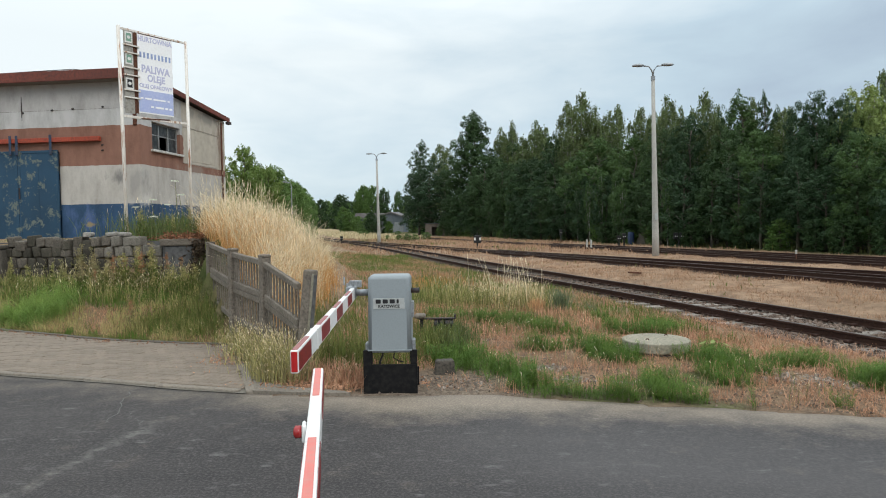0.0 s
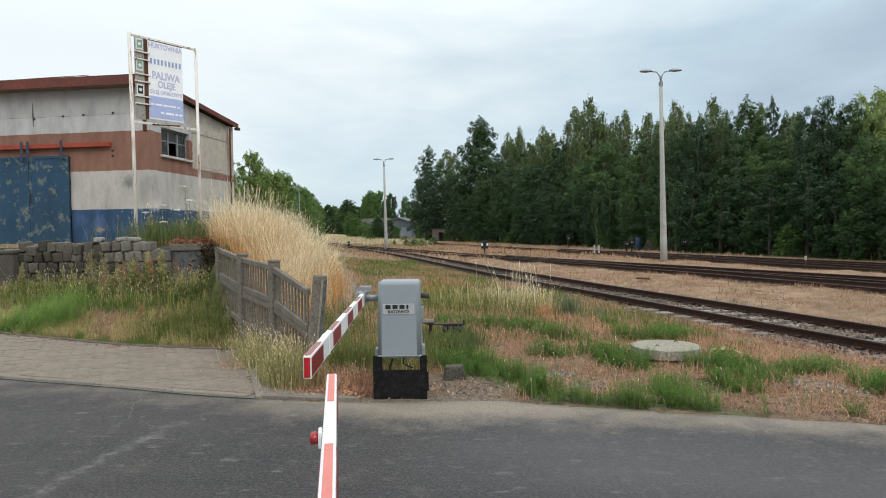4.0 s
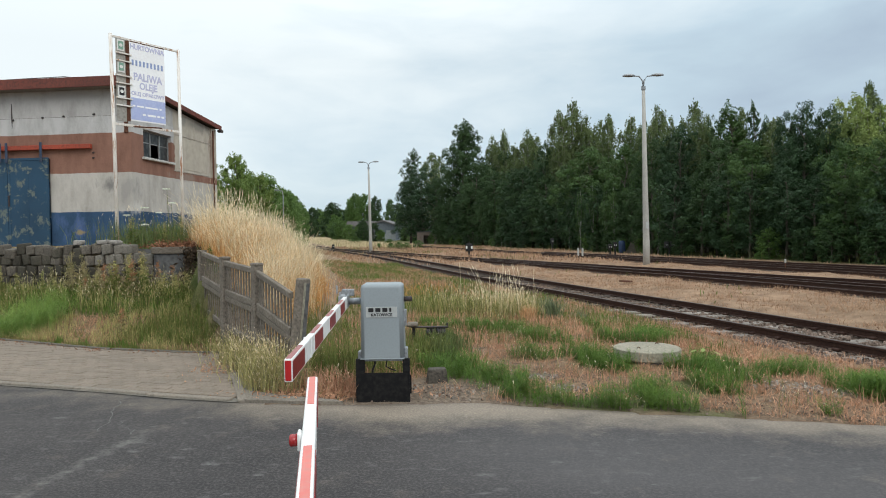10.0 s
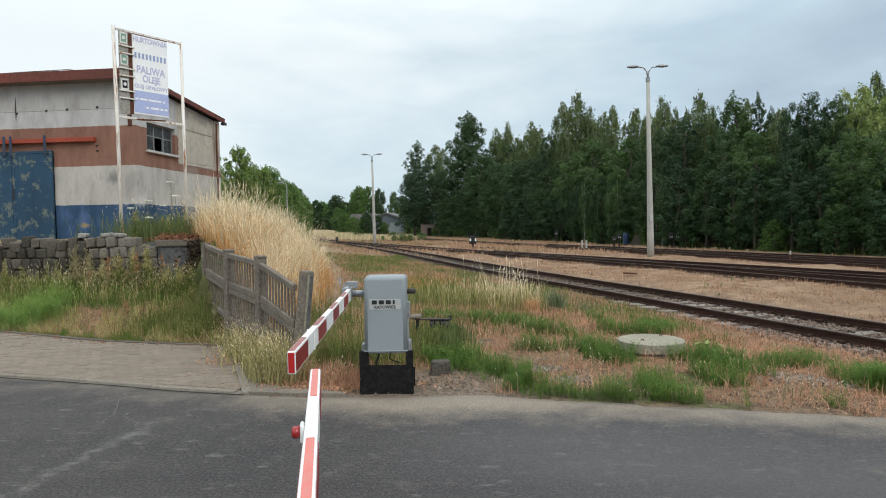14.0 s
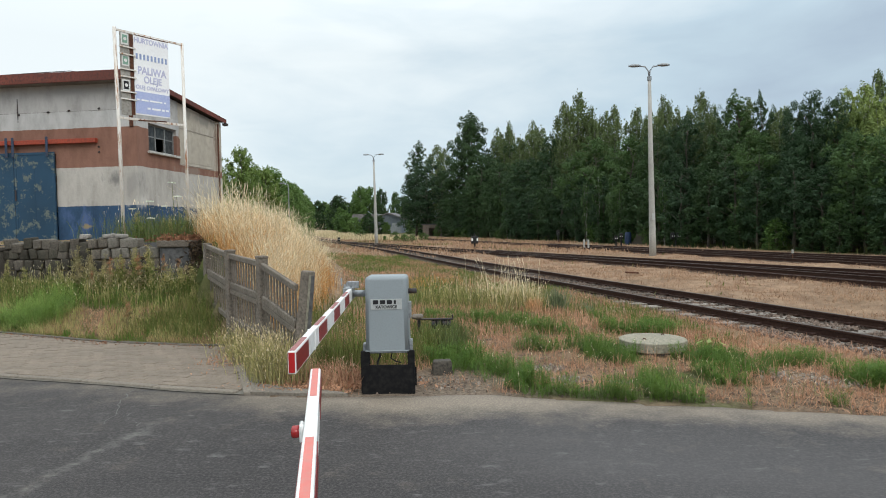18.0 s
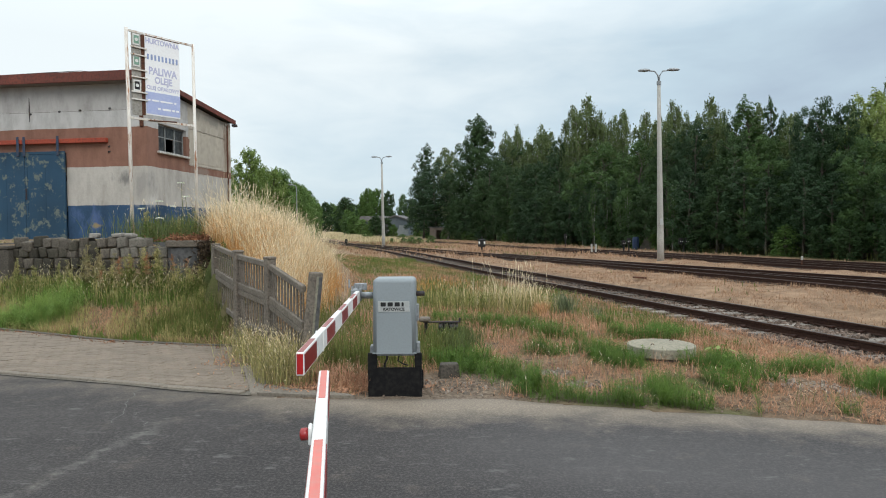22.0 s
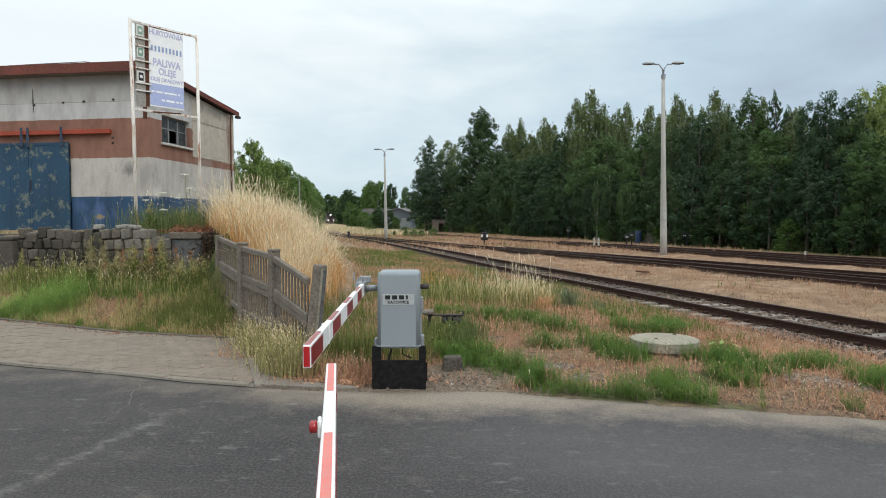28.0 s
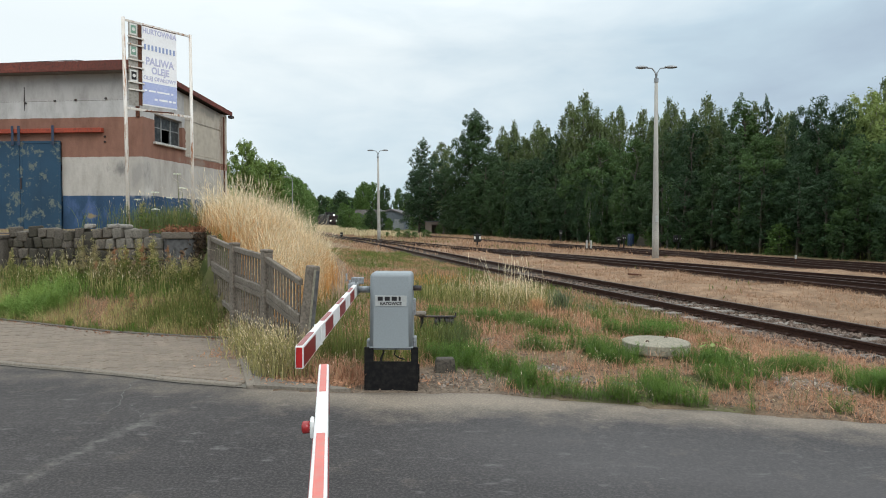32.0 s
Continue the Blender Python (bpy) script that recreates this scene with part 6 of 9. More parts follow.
def tree_meshes(kind, seed, leaves, leaf, leaf_mat, bough=1.0):
    """Trunk with limbs, and a crown of small leaves on boughs made of lesser clumps, for a tree 10 m high."""
    rnd = random.Random(seed)
    rng = np.random.default_rng(seed)
    if kind == "birch":
        return birch_meshes(rng, leaves, leaf, leaf_mat)
    wide, low, count, size, thin = FORMS[kind]
    bm = bmesh.new()
    pts = [(0, 0, -0.3)]
    for i in range(1, 8):
        pts.append((rnd.gauss(0, 0.06) * i * 0.5, rnd.gauss(0, 0.06) * i * 0.5, i * 1.25))
    tube(pts, [0.20, 0.17, 0.145, 0.12, 0.095, 0.07, 0.045, 0.02], 7, bm)
    lumps, inner = [], []
    for i in range(count):
        t = ((i + rnd.random()) / count) ** 0.9
        z = 10 * (low + (0.93 - low) * t)
        shape = math.sqrt(max(0.02, 1 - ((t - 0.42) / 0.62) ** 2)) if t > 0.42 else 0.78 + 0.22 * math.sin(t / 0.42 * math.pi / 2)
        a = i * 2.4 + rnd.uniform(-0.5, 0.5)
        R = size * bough * rnd.uniform(0.6, 1.15) * (1.0 - 0.45 * max(0.0, (t - 0.55) / 0.45))
        r = max(0.05, wide * shape * rnd.uniform(0.62, 1.08) - 0.45 * R)
        x0, y0, _ = pts[min(7, int(z / 1.25))]
        c = (x0 + r * math.cos(a), y0 + r * math.sin(a), z)
        if i % 2 == 0 or t < 0.3:
            tube([(x0, y0, max(0.6, z - r * rnd.uniform(0.4, 0.9))), ((x0 + c[0]) / 2, (y0 + c[1]) / 2, z - 0.25 * r), c], [0.05, 0.032, 0.012], 4, bm, False)
        inner.append((*c, R))
        # lesser clumps on the outer and upper side of the bough
        for _ in range(7):
            d = Vector((rnd.gauss(0, 1) + 0.75 * math.cos(a), rnd.gauss(0, 1) + 0.75 * math.sin(a), rnd.gauss(0, 0.8) + 0.55)).normalized()
            q = rnd.uniform(0.55, 1.0) * R
            lumps.append((c[0] + d.x * q, c[1] + d.y * q, c[2] + d.z * q * 0.72, R * rnd.uniform(0.24, 0.46)))
        # a leading shoot
        if t > 0.35 and rnd.random() < (0.22 if kind == "round" else 0.45):
            for k in range(3):
                lumps.append((c[0] * 1.03, c[1] * 1.03, c[2] + R * (0.62 + 0.2 * k), R * (0.24 - 0.055 * k)))
    # the crown's top: a dome on the broad kinds, a shoot on the slim ones
    for k in range(7):
        if kind == "round":
            lumps.append((pts[-1][0] + rnd.gauss(0, 0.5), pts[-1][1] + rnd.gauss(0, 0.5), 9.0 + rnd.uniform(0.1, 0.65), rnd.uniform(0.26, 0.42)))
        else:
            lumps.append((pts[-1][0] + rnd.gauss(0, 0.1), pts[-1][1] + rnd.gauss(0, 0.1), 9.0 + 0.14 * k, 0.36 - 0.038 * k))
    lumps = [q for q in lumps if rnd.random() >= thin]
    trunk = finish(bm, "trunk", BARK, True)
    c = np.array(lumps)
    w = c[:, 3] ** 2
    home = rng.choice(len(c), leaves, p=w / w.sum())
    axis_ = c[home, :3] * np.array([1, 1, 0])
    axis_ /= np.linalg.norm(axis_, axis=1)[:, None] + 0.3
    d = rng.normal(0, 1, (leaves, 3)) + 0.45 * axis_ + np.array([0, 0, 0.55])
    d /= np.linalg.norm(d, axis=1)[:, None]
    P = c[home, :3] + d * (c[home, 3] * (1.0 - 0.45 * rng.random(leaves) ** 2 + 0.25 * rng.random(leaves) ** 4))[:, None]
    # broader leaves within, which stop the light between the boughs
    b = np.array(inner)
    n_in = leaves // (4 if kind == "shrub" else 11)
    k = rng.integers(0, len(b), n_in)
    P2 = b[k, :3] * np.array([0.82, 0.82, 1.0]) + rng.normal(0, 0.36 if kind == "shrub" else 0.24, (n_in, 3)) * b[k, 3][:, None] - np.array([0, 0, 0.25])
    P, d = np.concatenate([P, P2]), np.concatenate([d, np.tile([0, 0, 0.4], (n_in, 1))])
    size = np.concatenate([np.full(leaves, leaf), np.full(n_in, max(leaf * 2.3, 0.16) * (1 - 0.5 * thin))])
    return trunk, leaf_mesh(rng, P, d, size, 0.24, leaf_mat)


def plant(meshes, x, y, height, wide, label, group, turn=0.0, category="tree", name="tree"):
    t = empty(name, pose(x, y, gz(x, y) - 0.05, 0, 0, turn), label, category, group)
    f = height / 10.0
    for nm, me in zip(("trunk", "crown"), meshes):
        o = part(nm, me, None, t)
        o.scale = (f * wide, f * wide, f)
    return t


def build_trees():
    rnd = random.Random(21)
    kinds = {
        "round": [tree_meshes("round", 1, 17000, 0.062, LEAF), tree_meshes("round", 2, 17000, 0.062, LEAF_DARK), tree_meshes("round", 3, 17000, 0.062, LEAF)],
        "mild": [tree_meshes("round", 9, 18000, 0.060, LEAF_MILD), tree_meshes("round", 10, 18000, 0.060, LEAF_MILD)],
        "tall": [tree_meshes("tall", 4, 26000, 0.062, LEAF)],
        "ash": [tree_meshes("ash", 5, 11000, 0.055, LEAF), tree_meshes("ash", 35, 11000, 0.055, LEAF_MILD)],
        "birch": [tree_meshes("birch", 6, 19000, 0.052, LEAF_OLIVE), tree_meshes("birch", 7, 19000, 0.052, LEAF_OLIVE), tree_meshes("birch", 11, 19000, 0.052, LEAF_OLIVE)],
        "light": [tree_meshes("birch", 8, 17000, 0.056, LEAF_LIGHT)],
        # dark leaves in fill and bush also carry the deep shade at the forest's foot
        "fill": [tree_meshes("stem", 12, 9500, 0.082, LEAF), tree_meshes("stem", 13, 9500, 0.082, LEAF_DARK), tree_meshes("stem", 16, 9500, 0.082, LEAF), tree_meshes("round", 19, 9500, 0.082, LEAF_DARK)],
        "far": [tree_meshes("round", 20, 6000, 0.10, LEAF), tree_meshes("birch", 22, 7000, 0.075, LEAF_MILD), tree_meshes("round", 24, 6000, 0.10, LEAF_DARK)],
        "shrub": [tree_meshes("shrub", 25, 13000, 0.095, LEAF_SOFT), tree_meshes("shrub", 26, 13000, 0.095, LEAF_MID)],
        "fresh": [tree_meshes("shrub", 27, 15000, 0.085, LEAF_FRESH)],
        "away": [tree_meshes("shrub", 31, 7000, 0.14, LEAF_MILD), tree_meshes("shrub", 32, 7000, 0.14, LEAF_MID), tree_meshes("shrub", 33, 7000, 0.14, LEAF)],
        "pale": [tree_meshes("shrub", 34, 7000, 0.14, LEAF_SOFT)],
        "back": [tree_meshes("shrub", 28, 3600, 0.20, LEAF_DARK), tree_meshes("shrub", 29, 3600, 0.20, LEAF)],
        "bush": [tree_meshes("shrub", 15, 2600, 0.16, LEAF_DARK), tree_meshes("shrub", 17, 2600, 0.16, LEAF), tree_meshes("shrub", 18, 2600, 0.16, LEAF_MID)],
    }
    edge = "trees of the forest edge"
    dark = "dense dark green broadleaved tree at the forest edge"
    radius = {"round": 2.6, "mild": 2.6, "tall": 1.85, "ash": 1.25, "birch": 1.6, "light": 1.6}
    # the trees that can be told apart, from the far end on: place, height, kind, half width
    for x, y, h, k, w in ((-6.2, 146.0, 20.9, "ash", 2.6), (-1.7, 134.6, 18.3, "birch", 3.2), (-3.2, 117.0, 14.0, "round", 5.0), (-5.6, 121.0, 12.0, "round", 3.4), (4.0, 105.2, 20.4, "tall", 3.7), (8.4, 104.2, 17.2, "birch", 2.0), (9.9, 101.0, 17.6, "birch", 1.9), (10.6, 93.4, 14.3, "birch", 2.0),
                          (12.3, 91.5, 16.2, "birch", 2.1), (13.2, 81.5, 13.4, "round", 2.3), (10.2, 82.8, 10.2, "round", 3.0), (15.2, 74.7, 16.8, "birch", 2.1), (14.4, 79.0, 16.5, "birch", 1.8), (16.4, 73.3, 14.8, "birch", 1.8), (14.8, 66.4, 10.7, "mild", 3.0), (11.8, 74.0, 8.4, "round", 2.5),
                          (17.9, 69.2, 14.2, "birch", 1.5), (19.1, 65.3, 13.3, "birch", 1.7), (16.8, 58.9, 9.8, "mild", 2.4), (20.3, 61.0, 13.5, "birch", 1.5), (21.8, 56.0, 12.9, "birch", 1.5), (19.5, 53.2, 10.6, "round", 2.0), (18.2, 55.8, 10.0, "round", 2.0),
                          (21.9, 48.9, 11.7, "ash", 1.5), (23.2, 48.1, 11.5, "ash", 0.8), (23.5, 47.0, 10.2, "ash", 0.75), (20.2, 47.5, 8.7, "round", 1.9), (20.9, 43.7, 7.9, "mild", 1.9), (23.1, 41.3, 10.1, "round", 1.8), (23.1, 43.2, 9.8, "round", 1.4), (24.3, 40.7, 9.7, "round", 1.4),
                          (25.6, 40.1, 10.1, "light", 1.5), (25.6, 41.8, 10.1, "light", 1.4), (26.0, 38.5, 9.1, "light", 1.6), (28.0, 42.5, 11.4, "birch", 1.0), (22.7, 36.5, 6.8, "mild", 1.7), (23.3, 34.4, 6.8, "mild", 1.6), (25.2, 34.5, 8.9, "round", 1.6), (25.7, 32.7, 8.4, "round", 1.5), (26.2, 30.9, 8.3, "round", 1.6), (1.8, 107.6, 12.7, "round", 3.2), (5.2, 97.6, 12.6, "round", 3.2), (7.4, 88.8, 10.5, "round", 2.6), (-0.9, 115.8, 11.5, "round", 3.0),
                          (20.0, 63.8, 12.6, "birch", 1.4), (20.9, 59.1, 12.1, "birch", 1.3), (22.0, 53.7, 11.3, "birch", 1.4), (21.8, 50.9, 11.0, "round", 1.5), (23.8, 46.0, 9.8, "birch", 1.4), (17.6, 73.5, 13.8, "birch", 1.7), (13.5, 90.8, 15.2, "birch", 1.9), (23.1, 49.9, 11.1, "birch", 1.0)):
        lab = {"birch": "slender birch with drooping twigs behind the tracks", "light": "yellow-green weeping tree at the forest edge", "tall": "tall poplar-like tree standing out of the forest edge", "ash": "slim tree with upright boughs at the forest edge", "mild": "rounded mid-green tree in front of the forest"}.get(k, dark)
        plant(rnd.choice(kinds[k]), x, y, h, w / (radius[k] * h / 10), lab, edge, rnd.uniform(0, 360))
    # the dense rows below and behind them
    for row, (n0, hh) in enumerate(((31.9, 4.9), (34.6, 6.3), (38.4, 8.3), (43.0, 8.4))):
        s = 12.0 + row * 1.3
        while s < 103:
            x, y = rail_xy(s, n0 + rnd.uniform(-0.7, 0.7))
            h = hh * np.interp(s, [10, 30, 60, 90, 130], [1.0, 1.1, 1.34, 1.65, 1.85]) * rnd.uniform(0.85, 1.1)
            plant(rnd.choice(kinds["back"] if row == 3 else kinds["fill"] if s < 75 and row < 2 else kinds["far"]), x, y, h, rnd.uniform(0.9, 1.2), dark, edge, rnd.uniform(0, 360))
            s += h * rnd.uniform(0.40, 0.54)
    # slim pale trunks that show before the dark foot of the forest
    slim = [tree_meshes("birch", 41, 5000, 0.075, LEAF_MILD), tree_meshes("birch", 42, 5000, 0.075, LEAF)]
    for s in (44.0, 50.5, 52.0, 54.5, 56.5, 59.0):
        x, y = rail_xy(s, 31.0 + rnd.uniform(-0.2, 0.3))
        plant(slim[int(s) % 2], x, y, rnd.uniform(4.5, 6.5), rnd.uniform(0.6, 0.8), "slim young birch with a pale trunk at the forest edge", edge, rnd.uniform(0, 360))
    # undergrowth at the foot
    s = 14.0
    while s < 125:
        x, y = rail_xy(s, 30.9 + rnd.uniform(-0.4, 0.5))
        plant(rnd.choice(kinds["bush"]), x, y, rnd.uniform(0.9, 2.2), 1.4, "low leafy bush at the foot of the forest", "bushes of the forest edge", rnd.uniform(0, 360), "bush", "bush")
        s += rnd.uniform(1.6, 4.5)
    for x, y, h in ((-5.2, 80.0, 1.0), (-6.4, 83.0, 0.8), (-4.2, 79.0, 0.9), (-3.0, 84.0, 1.1), (-7.6, 96.0, 1.2), (-8.4, 88.0, 0.7), (-14.6, 110.0, 1.6)):
        plant(kinds["bush"][2], x, y, h, 2.2, "low green bush in the dry meadow by the tracks", "bushes by the tracks", rnd.uniform(0, 360), "bush", "bush")
    # behind the building and along the line on the far left
    left = "trees along the line"
    for x, y, h, w, k in ((-12.9, 41.0, 5.7, 0.75, "fresh"), (-14.9, 40.0, 6.0, 0.9, "fresh"), (-12.1, 43.5, 4.6, 0.8, "fresh"), (-13.9, 38.5, 4.4, 0.9, "fresh"), (-17.5, 43.0, 6.6, 1.0, "shrub"), (-15.6, 58.0, 6.5, 0.95, "shrub"), (-14.7, 61.0, 6.0, 0.8, "shrub"), (-18.0, 60.0, 7.0, 1.0, "shrub"),
                          (-16.6, 67.0, 6.5, 0.9, "shrub"), (-17.7, 76.0, 6.9, 0.9, "shrub"), (-19.5, 86.0, 7.3, 0.85, "shrub"), (-20.4, 93.0, 6.9, 0.75, "shrub"), (-22.6, 97.0, 7.5, 0.9, "shrub"), (-24.0, 90.0, 7.6, 1.0, "shrub"), (-31.0, 125.0, 7.0, 1.0, "shrub"), (-27.0, 112.0, 6.6, 1.0, "shrub")):
        plant(rnd.choice(kinds[k]), x, y, h, w, "dense leafy green tree beside the railway line", left, rnd.uniform(0, 360))
    far = "far trees beyond the meadow"
    for x, y, h, w, k in ((-44.0, 262, 14.6, 1.1, "away"), (-58.0, 292, 14.0, 1.0, "away"), (-65.0, 306, 14.5, 1.0, "away"), (-52.5, 298, 12.5, 1.0, "away"), (-72.0, 320, 15.0, 1.0, "away"), (-39.5, 175, 7.0, 0.8, "away"), (-62.0, 330, 15.0, 1.1, "pale"), (-38.0, 232, 8.6, 1.0, "away"), (-34.0, 260, 18.0, 0.7, "away"), (-29.5, 250, 17.2, 0.7, "away"), (-25.0, 245, 16.0, 0.7, "away"), (-17.5, 225, 13.6, 0.55, "away"), (-14.0, 222, 12.0, 0.6, "pale"), (-10.5, 218, 12.0, 0.6, "away"), (-7.0, 215, 10.5, 0.7, "pale"), (-36.5, 265, 16.5, 0.6, "pale"),
                          (-24.2, 150, 4.6, 1.2, "away"), (-22.3, 146, 5.2, 1.2, "away"), (-20.2, 142, 4.2, 1.2, "pale"), (-18.2, 143, 3.9, 1.3, "pale"), (-16.9, 142, 5.0, 1.1, "away"), (-14.9, 144, 4.4, 1.2, "away"), (-13.2, 142, 2.8, 1.2, "away"), (-8.0, 142, 3.4, 1.1, "pale"), (-6.0, 138, 4.2, 0.9, "pale"), (-41, 290, 12, 1.0, "away"), (-50, 310, 14, 1.0, "away"), (-52, 345, 15, 1.0, "away"), (-95, 330, 13, 1.0, "away"), (-60, 365, 15, 1.0, "away"), (-110, 400, 15, 1.0, "away"), (-75, 268, 9, 1.0, "away")):
        plant(rnd.choice(kinds[k]), x, y, h, w, "distant rounded green tree beyond the meadow", far, rnd.uniform(0, 360))
    # the woods that close the view down the line
    for i in range(26):
        x, y = -330 + i * 21 + rnd.uniform(-6, 6), 520 + rnd.uniform(-40, 60) - 0.25 * abs(-330 + i * 21)
        plant(kinds["back"][i % 2], x, y, rnd.uniform(12, 17), 1.7, "far woods on the horizon", "woods on the horizon", rnd.uniform(0, 360))
    return kinds


# ---- the barrier ----
def build_barrier(m, label, with_boom):
    """A lifting barrier's machine: grey housing on a black frame; the far one carries the striped boom."""
    b = empty("barrier_machine", m, label, "barrier", "level crossing barrier machines")
    # black steel stand with its open window
    for n, args in (("stand_plate", (-0.265, 0.265, -0.012, 0.012, 0.0, 0.29)), ("stand_post", (-0.265, -0.175, -0.012, 0.03, 0.288, 0.43)), ("stand_post", (0.195, 0.265, -0.012, 0.03, 0.288, 0.43))):
        part(n, box(*args, bevel=0.004), BLACK_PAINT, b, "black painted steel stand")
    part("stand_back", box(-0.265, 0.265, 0.30, 0.32, 0.0, 0.20, bevel=0.004), BLACK_PAINT, b)
    for x in (-0.25, 0.235):
        part("stand_side", box(x, x + 0.015, 0.012, 0.30, 0.0, 0.24), BLACK_PAINT, b)
    part("floor_plate", box(-0.215, 0.205, 0.0, 0.34, 0.405, 0.432, 0.004), GALV, b)
    # housing, narrowing upwards, with rounded top corners
    bm = bmesh.new()
    bmesh.ops.create_cube(bm, size=1.0)
    for v in bm.verts:
        top = v.co.z > 0
        w = 0.205 if top else 0.213
        v.co = Vector((math.copysign(w, v.co.x), -0.035 + (v.co.y + 0.5) * (0.35 if not top else 0.33), 1.165 if top else 0.432))
    up = [e for e in bm.edges if sum(v.co.z for v in e.verts) > 2.2 or abs(e.verts[0].co.z - e.verts[1].co.z) > 0.5]
    bmesh.ops.bevel(bm, geom=up, offset=0.040, segments=6, affect="EDGES", profile=0.5)
    for f in bm.faces:
        f.smooth = f.calc_area() < 0.03
    part("housing", bm, GREY_PAINT, b, "grey painted sheet-steel housing with rounded corners")
    part("skirt", box(-0.215, 0.215, -0.037, 0.316, 0.428, 0.440, 0.003), GREY_PAINT, b)
    # label: a pale plate with dark shapes
    plate = part("label_plate", box(-0.152, 0.152, -0.0405, -0.036, 0.842, 0.945, 0.001), PLATE, b, "pale label plate with a dark maker's mark")
    for i in range(4):
        x = -0.128 + i * 0.068
        part("mark", box(x, x + (0.05 if i < 3 else 0.02), -0.044, -0.0405, 0.895, 0.935, 0.004), BLACK_INK, plate)
    letters("KATOWICE", 0.039, BLACK_INK, plate, pose(0, -0.0415, 0.866, 90, 0, 0), "small dark town name", 0.001, 1.02)
    # shaft, crank and boom holder
    part("shaft", tube([(-0.36, 0.16, 0.985), (-0.2, 0.16, 0.985)], 0.033, 14), GALV, b, "thick round drive shaft", True)
    part("shaft_stub", tube([(0.2, 0.16, 1.0), (0.29, 0.16, 1.0)], 0.026, 12), DARK_IRON, b, "dark shaft end", True)
    part("lock_box", box(0.205, 0.235, 0.06, 0.16, 0.74, 0.90, 0.006), GALV, b)
    part("hinge_bracket", box(0.213, 0.245, 0.02, 0.12, 0.40, 0.53, 0.006), GALV, b)
    part("hinge_bracket", box(-0.245, -0.213, 0.02, 0.12, 0.40, 0.50, 0.006), GALV, b)
    part("cable", tube([(-0.09, 0.12, 0.43), (-0.085, 0.1, 0.36), (-0.11, 0.09, 0.30), (-0.12, 0.1, 0.1)], 0.011, 8), RUBBER, b, "black power cable", True)
    part("cable", tube([(0.04, 0.15, 0.43), (0.02, 0.13, 0.33), (0.07, 0.12, 0.30), (0.12, 0.15, 0.28)], 0.007, 8), RUBBER, b, "", True)
    if with_boom:
        hold = part("boom_holder", box(-0.435, -0.345, 0.05, 0.25, 0.925, 1.05, 0.008), GALV, b, "galvanised clamp that holds the boom")
        for x, y in ((-0.42, 0.08), (-0.36, 0.08), (-0.42, 0.22), (-0.36, 0.22)):
            part("bolt", tube([(x, y, 1.05), (x, y, 1.085)], 0.010, 8), GALV, hold)
        part("bracket_arm", box(-0.425, -0.30, 0.225, 0.26, 1.03, 1.10, 0.006), GALV, b)
        part("pin", tube([(-0.47, 0.2, 1.06), (-0.47, 0.2, 1.14)], 0.009, 8), GALV, b)
        part("counter_arm", box(-0.41, -0.37, 0.2, 0.42, 0.95, 1.02, 0.008), GALV, b)
    return b


def striped_boom(parent, m, length, w, h, first, stripe, side_red, top_red, joint=None):
    """A hollow boom with red sheets on both sides and on top, from the tip back along +y."""
    boom = part("boom", box(-w / 2, w / 2, 0, length, -h, 0, 0.006, 2), BOOM_WHITE, parent, "white enamelled boom with red reflective stripes", m=m)
    k = 0
    y = first
    while y < length - 0.05:
        y1 = min(y + stripe, length - 0.02)
        red = [("side_stripe", box(-w / 2 - 0.0025, -w / 2 - 0.0001, y + 0.012, y1 - 0.012, -h + 0.012, -0.012), side_red),
               ("side_stripe", box(w / 2 + 0.0001, w / 2 + 0.0025, y + 0.012, y1 - 0.012, -h + 0.012, -0.012), side_red),
               ("top_stripe", box(-w / 2 + w * 0.16, w / 2 - w * 0.16, y + 0.012, y1 - 0.012, 0.0001, 0.0022), top_red)]
        for n, bm, q in red:
            part(n, bm, q, boom, "red reflective sheet")
        k += 1
        y += 2 * stripe
    if first < 0.05:
        part("end_stripe", box(-w / 2 + 0.005, w / 2 - 0.005, -0.0025, -0.0001, -h + 0.008, -0.008), BOOM_BRIGHT, boom, "red reflective sheet")
    if joint:
        part("sleeve", box(-w / 2 - 0.004, w / 2 + 0.004, joint, joint + 0.014, -h - 0.004, 0.004, 0.002), BOOM_WHITE, boom)
    return boom


